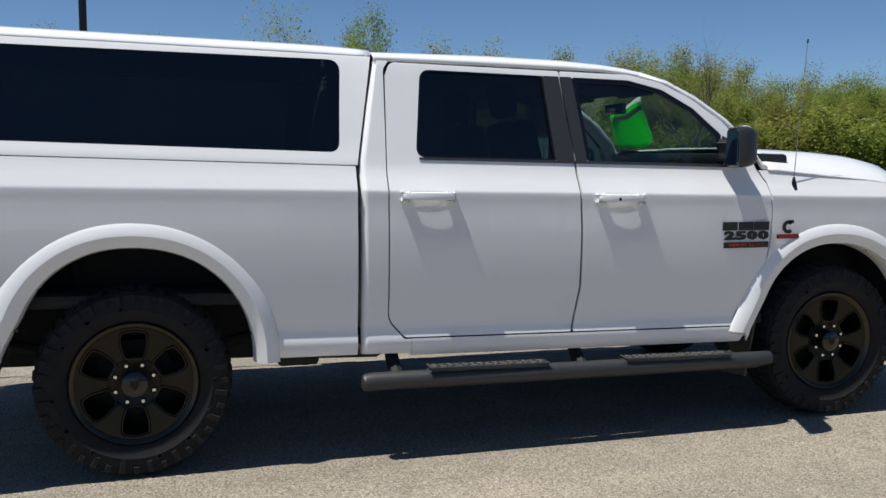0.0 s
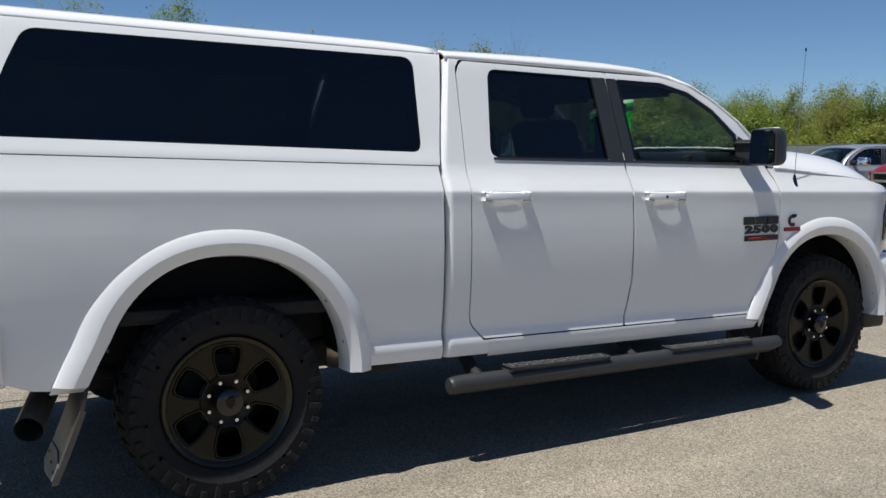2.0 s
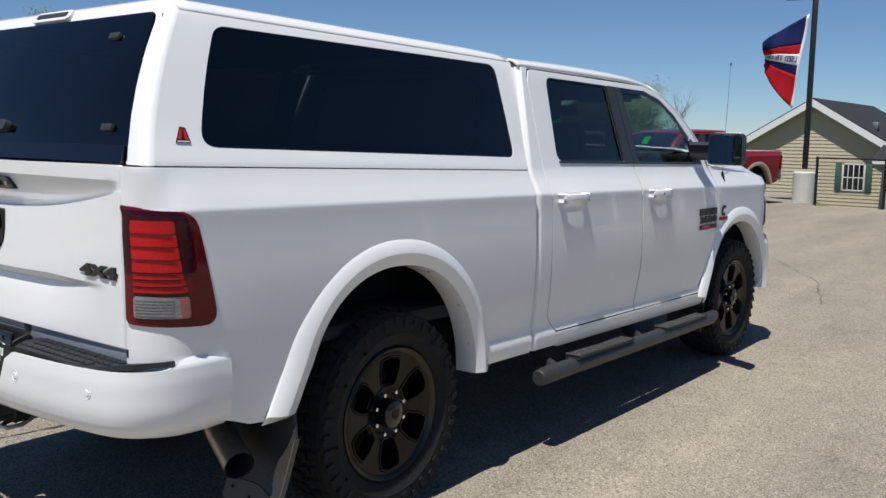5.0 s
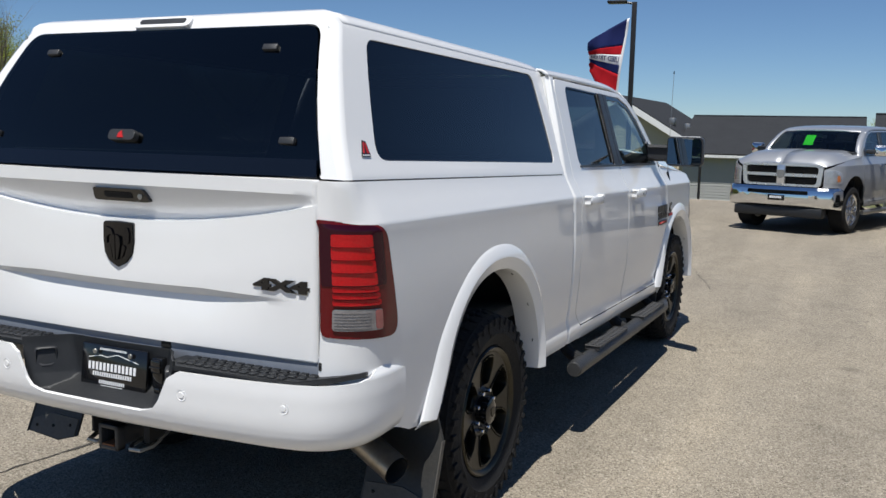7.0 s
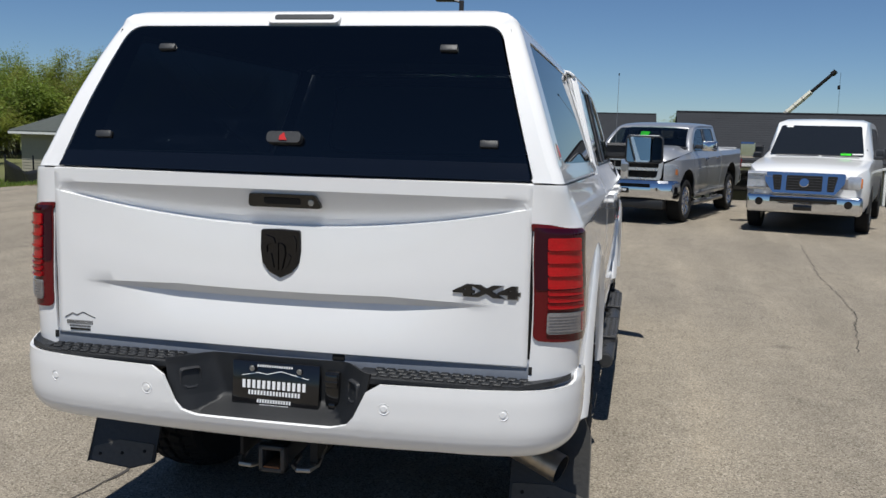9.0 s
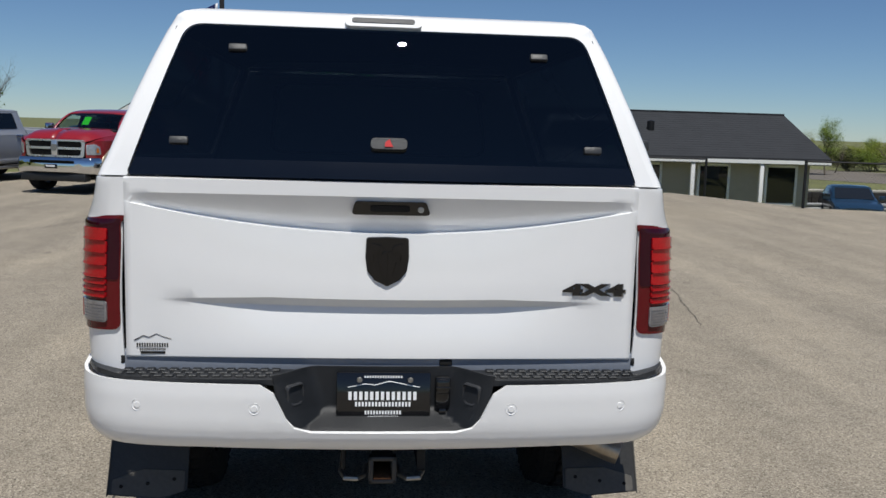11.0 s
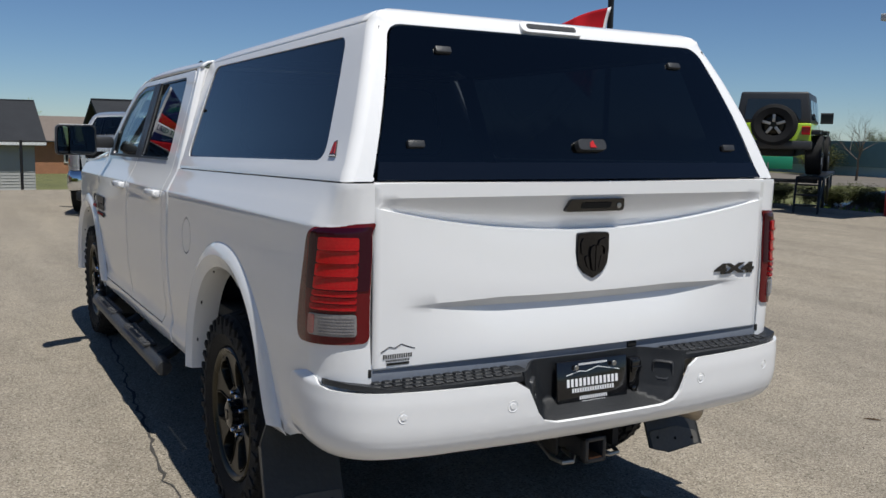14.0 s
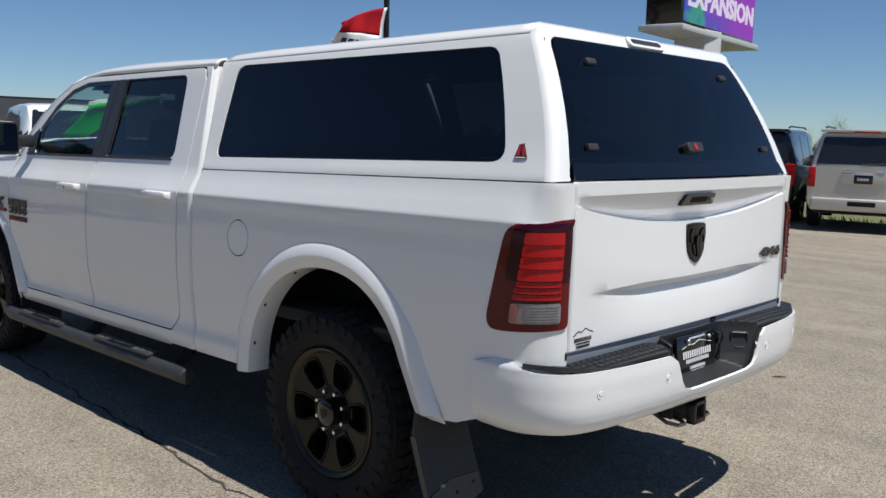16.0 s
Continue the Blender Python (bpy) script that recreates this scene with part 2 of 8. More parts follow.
def thicken(bm, t):
    """Gives a sheet an inner side and a rim; the outer faces are marked, and keep their own normals."""
    lay = bm.verts.layers.float_vector.get("nrm")
    mark = bm.faces.layers.int.new("outer")
    faces, verts = bm.faces[:], bm.verts[:]
    rim = [(e.verts[0], e.verts[1], e.link_faces[0]) for e in bm.edges if len(e.link_faces) == 1]
    inner = {v: bm.verts.new(v.co - v[lay] * t) for v in verts}
    for f in faces:
        f[mark] = 1
        bm.faces.new([inner[v] for v in reversed(f.verts)])
    for a, b, f in rim:
        vs = list(f.verts)
        if vs[(vs.index(a) + 1) % len(vs)] != b:
            a, b = b, a
        bm.faces.new((b, a, inner[a], inner[b]))


def face_to(bm, hint):
    bmesh.ops.recalc_face_normals(bm, faces=bm.faces[:])
    if hint is not None:
        h = Vector(hint)
        if sum(f.normal.dot(h) * f.calc_area() for f in bm.faces) < 0:
            bmesh.ops.reverse_faces(bm, faces=bm.faces[:])


def grid(rows, close=False, hint=None):
    """A sheet through rows of points."""
    bm = bmesh.new()
    g = [[bm.verts.new(p) for p in r] for r in rows]
    for i in range(len(g) - 1):
        m = len(g[i])
        for j in range(m if close else m - 1):
            bm.faces.new((g[i][j], g[i][(j + 1) % m], g[i + 1][(j + 1) % m], g[i + 1][j]))
    if hint is not None:
        face_to(bm, hint)
    return bm


def join(*bms):
    """The first mesh with all the others added to it."""
    for o in bms[1:]:
        me = bpy.data.meshes.new("join")
        o.to_mesh(me)
        o.free()
        bms[0].from_mesh(me)
        bpy.data.meshes.remove(me)
    return bms[0]


def box(x0, x1, y0, y1, z0, z1, bev=0.01, seg=2):
    bm = bmesh.new()
    bmesh.ops.create_cube(bm, size=1)
    for v in bm.verts:
        v.co = ((x0 + x1) / 2 + v.co.x * (x1 - x0), (y0 + y1) / 2 + v.co.y * (y1 - y0), (z0 + z1) / 2 + v.co.z * (z1 - z0))
    b = min(bev, 0.45 * min(abs(x1 - x0), abs(y1 - y0), abs(z1 - z0)))
    if b > 0:
        bmesh.ops.bevel(bm, geom=bm.edges[:], offset=b, segments=seg, affect="EDGES", profile=0.5)
    return bm


def moved(bm, m):
    bm.transform(m)
    return bm


def lathe(profile, n=48, axis="y", close=True):
    """Turns a profile of (radius, along) round an axis."""
    rows = []
    for i in range(n):
        a = 2 * math.pi * i / n
        c, s = math.cos(a), math.sin(a)
        rows.append([(r * c, h, r * s) if axis == "y" else (r * c, r * s, h) if axis == "z" else (h, r * c, r * s) for r, h in profile])
    rows.append(rows[0])
    bm = grid(rows)
    bmesh.ops.remove_doubles(bm, verts=bm.verts[:], dist=1e-5)
    bmesh.ops.recalc_face_normals(bm, faces=bm.faces[:])
    return bm


def tube(pts, r, n=10, cap=True):
    """A round bar along points; r: a radius or one a point."""
    bm = bmesh.new()
    pts = [Vector(p) for p in pts]
    rs = r if isinstance(r, (list, tuple)) else [r] * len(pts)
    rings = []
    up = Vector((0, 0, 1))
    for i, p in enumerate(pts):
        d = (pts[min(i + 1, len(pts) - 1)] - pts[max(i - 1, 0)]).normalized()
        a = d.cross(up if abs(d.z) < 0.95 else Vector((1, 0, 0))).normalized()
        b = d.cross(a)
        rings.append([bm.verts.new(p + rs[i] * (math.cos(2 * math.pi * k / n) * a + math.sin(2 * math.pi * k / n) * b)) for k in range(n)])
    for i in range(len(rings) - 1):
        for k in range(n):
            bm.faces.new((rings[i][k], rings[i][(k + 1) % n], rings[i + 1][(k + 1) % n], rings[i + 1][k]))
    if cap:
        bm.faces.new(rings[0][::-1])
        bm.faces.new(rings[-1])
    bmesh.ops.recalc_face_normals(bm, faces=bm.faces[:])
    return bm


def prism(outline, f, depth):
    """A plate: an outline in (u, v) laid into space by f(u, v, w) with w from 0 to depth."""
    bm = bmesh.new()
    a = [bm.verts.new(f(u, v, 0)) for u, v in outline]
    b = [bm.verts.new(f(u, v, depth)) for u, v in outline]
    n = len(outline)
    for i in range(n):
        bm.faces.new((a[i], a[(i + 1) % n], b[(i + 1) % n], b[i]))
    for loop in (a, b):
        es = [bm.edges.get((loop[i], loop[(i + 1) % n])) for i in range(n)]
        bmesh.ops.triangle_fill(bm, use_beauty=True, edges=es)
    bmesh.ops.recalc_face_normals(bm, faces=bm.faces[:])
    return bm


def words(text, height, depth=0.004, bold=0.0):
    """Letters as a mesh in the xz plane, centred, facing -y."""
    cu = bpy.data.curves.new("words", "FONT")
    cu.body, cu.size, cu.extrude, cu.align_x, cu.align_y, cu.offset = text, height / 0.72, depth / 2, "CENTER", "CENTER", bold
    cu.resolution_u = 2
    ob = new("words", cu)
    bpy.context.view_layer.update()
    me = bpy.data.meshes.new_from_object(ob.evaluated_get(bpy.context.evaluated_depsgraph_get()))
    bpy.data.objects.remove(ob)
    bpy.data.curves.remove(cu)
    bm = bmesh.new()
    bm.from_mesh(me)
    bpy.data.meshes.remove(me)
    bm.transform(Matrix.Rotation(radians(90), 4, "X"))
    return bm


def bars(n, width, height, depth=0.003, gap=0.25, slant=0.0):
    """A row of plain upright bars in place of lettering, in the xz plane, centred, facing -y."""
    bm = bmesh.new()
    w = width / n
    for i in range(n):
        x = -width / 2 + i * w
        join(bm, moved(box(x, x + w * (1 - gap), -depth, 0, -height / 2, height / 2, 0), Matrix.Shear("XZ", 4, (slant, 0)) if slant else Matrix()))
    return bm


def interp(x, table):
    return float(np.interp(x, [p[0] for p in table], [p[1] for p in table]))

# ---------------------------------------------------------------- wheels
def wheel(parent, x, sgn, R=0.44, W=0.30, yo=1.0, rot=0.0, rim_r=0.285, rim=RIM, edge=RIMEDGE, nuts=8, spokes=6, cap=PIANO, nutm=CHROME, lugs=True, z=None):
    """A wheel with tyre, rim, hub cap and nuts; yo: its outer face's distance from the centre line."""
    zc = R if z is None else z
    hub = empty("wheel", pose(0, 0, 0))
    hub.parent = parent
    hub.matrix_parent_inverse = Matrix()
    hub.matrix_basis = pose(x, sgn * (yo - W / 2), zc, 0, 0, 0 if sgn > 0 else 180)
    h = W / 2
    b = 0.965 * R
    prof = [(rim_r - 0.01, -h * 0.8), (rim_r + 0.02, -h * 0.92), (R * 0.80, -h), (R * 0.93, -h * 0.93), (b, -h * 0.8), (b, 0), (b, h * 0.8), (R * 0.93, h * 0.93),
            (R * 0.86, h * 0.985), (R * 0.78, h * 1.0), (rim_r + 0.05, h * 0.97), (rim_r + 0.018, h * 0.90), (rim_r, h * 0.82)]
    tyre = lathe(prof, 64)
    if lugs:
        n, blocks, relief = 40, {}, bmesh.new()
        for i in range(n):
            a = 2 * math.pi * i / n
            for k, (y0, y1, off) in enumerate(((-h * 0.98, -h * 0.42, 0.5), (-h * 0.36, 0.0, 0), (0.02, h * 0.40, 0.5), (h * 0.46, h * 0.98, 0.0))):
                blk = box(b - 0.01, R + (0.0 if k in (1, 2) else -0.004), y0, y1, -0.0235, 0.0235, 0.004, 1)
                if k in (0, 3):
                    for v in blk.verts:
                        if abs(v.co.y) > h * 0.8:
                            v.co.x -= 0.022
                mrot = Matrix.Rotation(a + off * 2 * math.pi / n, 4, "Y") @ Matrix.Rotation((0.2, -0.3, 0.3, -0.2)[k], 4, "X")
                if k not in blocks:
                    blocks[k] = part("tread_block", blk, RUBBER, hub)
                    one = blocks[k]
                else:
                    blk.free()
                    one = new("tread_block", blocks[k].data)
                    one.parent = hub
                one.matrix_basis = mrot
            # shoulder lugs and raised marks on the sidewall
            long = 0.05 if i % 2 else 0.028
            join(relief, moved(box(R * 0.93 - long, R * 0.945, h * 0.93, h * 1.02, -0.013, 0.013, 0.003, 1), Matrix.Rotation(a, 4, "Y")))
        for i in range(44):
            if i % 11 < 8:
                a = 2 * math.pi * i / 44
                join(relief, moved(box(R * 0.775, R * 0.815, h * 0.97, h * 1.012, -0.011, 0.008, 0.002, 1), Matrix.Rotation(a, 4, "Y") @ Matrix.Rotation(0.3 * (i % 3 - 1), 4, "Y")))
        tagged(part("sidewall_relief", relief, RUBBER, hub), kind="stuff")
    part("tyre", tyre, RUBBER, hub, auto=30)
    # rim: a barrel, and a dished face with windows
    part("rim_barrel", lathe([(rim_r + 0.004, h * 0.86), (rim_r + 0.008, h * 0.80), (rim_r - 0.012, h * 0.74), (rim_r - 0.03, h * 0.3), (rim_r - 0.03, -h * 0.8), (0.05, -h * 0.82)], 64), rim, hub)
    rr = rim_r - 0.008
    holes, pockets = [], []
    for i in range(spokes):
        a = 2 * math.pi * i / spokes + math.pi / 2 + radians(rot)
        half0, half1 = 0.62 * math.pi / spokes, 0.60 * math.pi / spokes
        r0, r1 = 0.44 * rr, 0.85 * rr

        def at(r, t):
            return (r * math.cos(a + t), r * math.sin(a + t))
        hole = [at(r0, -half0 * 0.9), at(r0 * 0.96, 0), at(r0, half0 * 0.9), at(r1 * 0.8, half1 * 0.92), at(r1, half1 * 0.72), at(r1 * 1.01, 0), at(r1, -half1 * 0.72), at(r1 * 0.8, -half1 * 0.92)]
        pockets.append(rpoly(hole, 0.018, 3))
        mu, mv = sum(q[0] for q in pockets[-1]) / len(pockets[-1]), sum(q[1] for q in pockets[-1]) / len(pockets[-1])
        holes.append([(mu + (u - mu) * 1.22, mv + (v - mv) * 1.22) for u, v in pockets[-1]])
    dish = lambda r: interp(r, [(0, h * 0.56), (0.3 * rr, h * 0.56), (0.45 * rr, h * 0.70), (0.9 * rr, h * 0.80), (rr, h * 0.80)])
    outer = [(rr * math.cos(2 * math.pi * k / 48), rr * math.sin(2 * math.pi * k / 48)) for k in range(48)]
    face = skin(outer, holes, lambda u, v: (u, dish(math.hypot(u, v)), v), us=[k * rr / 5 for k in range(-4, 5)], vs=[k * rr / 5 for k in range(-4, 5)], hint=(0, 1, 0))
    part("spokes", face, rim, hub, solid=0.035, auto=25)
    for p in pockets:
        rows = []
        cx, cy = sum(q[0] for q in p) / len(p), sum(q[1] for q in p) / len(p)
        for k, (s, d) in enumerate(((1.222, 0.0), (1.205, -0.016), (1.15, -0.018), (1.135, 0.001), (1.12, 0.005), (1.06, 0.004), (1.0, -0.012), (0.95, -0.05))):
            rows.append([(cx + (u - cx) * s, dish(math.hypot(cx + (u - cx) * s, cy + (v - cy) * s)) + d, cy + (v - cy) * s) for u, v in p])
        # groove shade is put into the colour: near-black in place of the rim's alloy
        part("window_groove", grid(rows[:4], close=True, hint=(0, 1, 0)), SHADEBLACK if lugs else rim, hub)
        part("window_edge", grid(rows[3:], close=True, hint=(0, 1, 0)), edge, hub)
    part("rim_lip", lathe([(rr - 0.020, h * 0.795), (rr - 0.012, h * 0.86), (rr + 0.002, h * 0.90), (rr + 0.008, h * 0.86)], 64), edge, hub, "raised rim lip")
    part("hub_plate", lathe([(0.0, h * 0.60), (0.30 * rr, h * 0.60), (0.40 * rr, h * 0.66), (0.44 * rr, h * 0.60)], 32), rim, hub)
    part("centre_cap", lathe([(0.0, h * 0.98), (0.15 * rr, h * 0.98), (0.205 * rr, h * 0.93), (0.22 * rr, h * 0.58)], 32), cap, hub, "round centre cap")
    part("cap_badge", prism(rpoly([(-0.02, 0.02), (0.02, 0.02), (0.018, -0.008), (0, -0.026), (-0.018, -0.008)], 0.006, 2), lambda u, v, w: (u, h * 0.98 + w, v), 0.003), rim, hub)
    for i in range(nuts):
        a = 2 * math.pi * (i + 0.5) / nuts
        c = (0.325 * rr * math.cos(a), 0.325 * rr * math.sin(a))
        part("wheel_nut", moved(lathe([(0, 0.035), (0.008, 0.034), (0.0105, 0.028), (0.0115, 0.0)], 8), pose(c[0], h * 0.58, c[1])), nutm, hub, "chrome wheel nut")
    part("brake_disc", lathe([(0.0, -h * 0.1), (0.18, -h * 0.1), (0.18, -h * 0.25), (0, -h * 0.25)], 32), UNDER if lugs else STEEL, hub)
    return hub


# ---------------------------------------------------------------- the pickup truck
PROF = [(0.50, 0.955), (0.53, 0.984), (0.56, 0.995), (0.59, 0.9985), (0.605, 0.998), (0.62, 0.995), (0.64, 0.9895), (0.66, 0.9865), (0.685, 0.987), (0.72, 0.992), (0.85, 1.004), (0.95, 1.0085), (1.05, 1.0105), (1.13, 1.0095), (1.20, 1.0065), (1.26, 1.0035), (1.30, 1.003), (1.325, 1.0035), (1.334, 1.0025),
        (1.340, 0.9995), (1.348, 0.995), (1.36, 0.989), (1.38, 0.978), (1.43, 0.951), (1.47, 0.938), (1.50, 0.930), (1.95, 0.805), (1.975, 0.795)]
LEVELS = [p[0] for p in PROF[1:-1]] + [0.90, 1.0, 1.09, 1.165, 1.6, 1.7, 1.8, 1.88]


def prof(z):
    return interp(z, PROF)


def plan(u, back=None, front=None):
    """A point and its outward direction on the plan of a side that is straight along x at y = 1 and turns in at its ends."""
    if back and u < back[0]:
        xc, rx, ry = back
        L = 0.5 * math.pi * math.sqrt((rx * rx + ry * ry) / 2)
        s = (xc - u) / L
        if s <= 1:
            a = s * math.pi / 2
            return xc - rx * math.sin(a), 1 - ry * (1 - math.cos(a)), -math.sin(a), math.cos(a)
        return xc - rx, 1 - ry - (s - 1) * L, -1.0, 0.0
    if front and u > front[0]:
        xc, rx, ry = front
        L = 0.5 * math.pi * math.sqrt((rx * rx + ry * ry) / 2)
        s = (u - xc) / L
        if s <= 1:
            a = s * math.pi / 2
            return xc + rx * math.sin(a), 1 - ry * (1 - math.cos(a)), math.sin(a), math.cos(a)
        return xc + rx, 1 - ry - (s - 1) * L, 1.0, 0.0
    return u, 1.0, 0.0, 1.0


def side(sgn, back=None, front=None, off=0.0):
    def f(u, z):
        x, y, nx, ny = plan(u, back, front)
        return x + nx * off, sgn * (y + prof(z) - 1.0 + ny * off), z
    return f


def seam_rise(x):
    """The bed's rails and the cap's foot climb more towards the rear than the body below."""
    return 0.018 - 0.009 * max(-1.2, min(1.1, x))


BED_BACK = (-0.98, 0.17, 0.14)
BED_END = -0.98 - 0.5 * math.pi * math.sqrt((0.17 ** 2 + 0.14 ** 2) / 2) - 0.010
CAB_BACK = (1.085, 0.035, 0.035)


def lean(z):
    return 0.20 * max(0.0, z - 1.45)


def cab_corner_map(sgn):
    base = side(sgn, back=CAB_BACK)

    def f(u, z):
        x, y, z = base(u, z)
        return x + lean(z) * max(0.0, min(1.0, 1 - (u - 1.06) / 0.13)), y, z
    return f



NOSE = (4.20, 0.42, 0.30)


def arch(cx, a, b, z0, n=28, back=None):
    """The wheel opening from front to rear."""
    out = []
    for i in range(n + 1):
        t = math.pi * i / n
        c, s = math.cos(t), math.sin(t)
        e = 2 / 2.15
        k = a if c > 0 or back is None else back
        out.append((cx + k * math.copysign(abs(c) ** e, c), z0 + b * abs(s) ** e))
    return out


def flare(cx, sgn, z0=0.52, material=None, parent=None, rake=RAKE, a=0.535, b=0.546, w=0.110, out=0.030):
    ins, outs = arch(cx, a + 0.008, b, z0, 40, 0.508), arch(cx, a + w + 0.012, b + w + 0.013, z0, 40, 0.642)
    rows = []
    for (xi, zi), (xo, zo) in zip(ins, outs):
        row = []
        for t, d in ((1.0, -0.004), (0.985, 0.004), (0.95, 0.009), (0.75, 0.022), (0.50, out + 0.004), (0.44, out + 0.005), (0.38, out + 0.001), (0.10, out - 0.010), (0.02, out - 0.016), (0.0, out - 0.03), (-0.05, -0.03), (-0.05, -0.10)):
            x, z = xi + (xo - xi) * t, zi + (zo - zi) * t
            base = 0.995 if d > -0.02 else 1.0
            row.append((x, sgn * (base + d), z))
        if row[0][0] < cx:
            # the rear end sweeps back and closes in under the body
            ends = []
            for x, y, z in row:
                k = math.sqrt(min(1.0, max(0.0, (z - 0.546) / 0.035)))
                ends.append((x - 0.058 * min(1.0, max(0.0, (0.76 - z) / 0.2)) ** 1.3, y - sgn * (1 - k) * max(0.0, abs(y) - 0.975), max(z, 0.548)))
            row = ends
        rows.append(row)
    part("wheel_flare", grid(rows, hint=(0, sgn, 0)), material, parent, rake=rake, auto=28)
    for t in (0.62, 0.78, 0.9):
        for q in (t, 1 - t):
            i = int(q * 40)
            x, z = ins[i]
            part("flare_rivet", moved(lathe([(0, 0.006), (0.009, 0.004), (0.011, 0.0)], 8), pose(x, sgn * 0.985, z - RAKE * x)), PIANO, parent)


def handle(x, sgn, material, parent, dot=False):
    b = rpoly([(x - 0.13, 1.285), (x - 0.125, 1.330), (x + 0.125, 1.333), (x + 0.13, 1.29)], 0.018, 3)
    bm = bmesh.new()
    rows = []
    for i in range(13):
        t = -1 + 2 * i / 12
        xx = x + 0.132 * t
        lift = 0.048 - 0.016 * t * t
        hh = 0.023 * (1 - 0.25 * abs(t) ** 4)
        rows.append([(xx, sgn * (1.002 + lift * 0.4), 1.309 - hh * 0.9), (xx, sgn * (1.002 + lift), 1.309 - hh * 0.7), (xx, sgn * (1.004 + lift), 1.309), (xx, sgn * (1.0 + lift), 1.309 + hh * 0.75), (xx, sgn * (1.0 + lift * 0.4), 1.309 + hh)])
    bm = grid(rows, hint=(0, sgn, 0.2))
    h = part("door_handle", bm, material, parent, rake=RAKE, solid=0.014)
    for e in (-1, 1):
        part("handle_mount", box(x + e * 0.115 - 0.018, x + e * 0.115 + 0.018, sgn * 0.99, sgn * 1.026, 1.289, 1.327, 0.008), material, parent, rake=RAKE)
    cup = [(x + 0.085 * math.cos(k * math.pi / 12), 1.297 + 0.036 * math.sin(k * math.pi / 12)) for k in range(24)]
    part("handle_cup", skin(cup, [], lambda u, z: (u, sgn * (prof(z) + 0.003 - 0.0 * u), z), hint=(0, sgn, 0)), material, parent, rake=RAKE)
    if dot:
        part("key_lock", moved(lathe([(0, 0.004), (0.008, 0.003), (0.009, 0)], 10), pose(x - 0.02, sgn * 1.049, 1.307 - RAKE * x, 0, 0, 0 if sgn > 0 else 180)), PIANO, parent)


def seat(x, y, w, parent, headrests=(0,)):
    s = empty("seat", pose(0, 0, 0))
    s.parent = parent
    part("cushion", box(x - 0.05, x + 0.48, y - w / 2, y + w / 2, 0.98, 1.14, 0.05, 3), SEAT, s)
    bk = moved(box(-0.07, 0.07, -w / 2, w / 2, 0, 0.62, 0.055, 3), pose(x - 0.02, y, 1.08, 0, -14))
    part("backrest", bk, SEAT, s)
    for dy in headrests:
        part("headrest", moved(box(-0.05, 0.05, -0.13, 0.13, 0.0, 0.19, 0.045, 3), pose(x - 0.19, y + dy, 1.70, 0, -12)), SEAT, s)


def roof_rows(x):
    """Half of the roof's section at x, from its edge to the middle."""
    top = interp(x, [(1.06, 2.038), (1.3, 2.049), (1.8, 2.062), (2.2, 2.060), (2.5, 2.042), (2.7, 2.009), (2.85, 1.958)])
    e = interp(x, [(1.06, 1.977), (2.4, 1.981), (2.62, 1.966), (2.78, 1.921), (2.85, 1.892)])
    ye = prof(e)
    r = top - e
    return [(ye, e), (ye - 0.012, e + 0.26 * r), (ye - 0.035, e + 0.48 * r), (ye - 0.09, e + 0.66 * r), (ye - 0.18, e + 0.81 * r), (0.35, e + 0.95 * r), (0.0, top)]


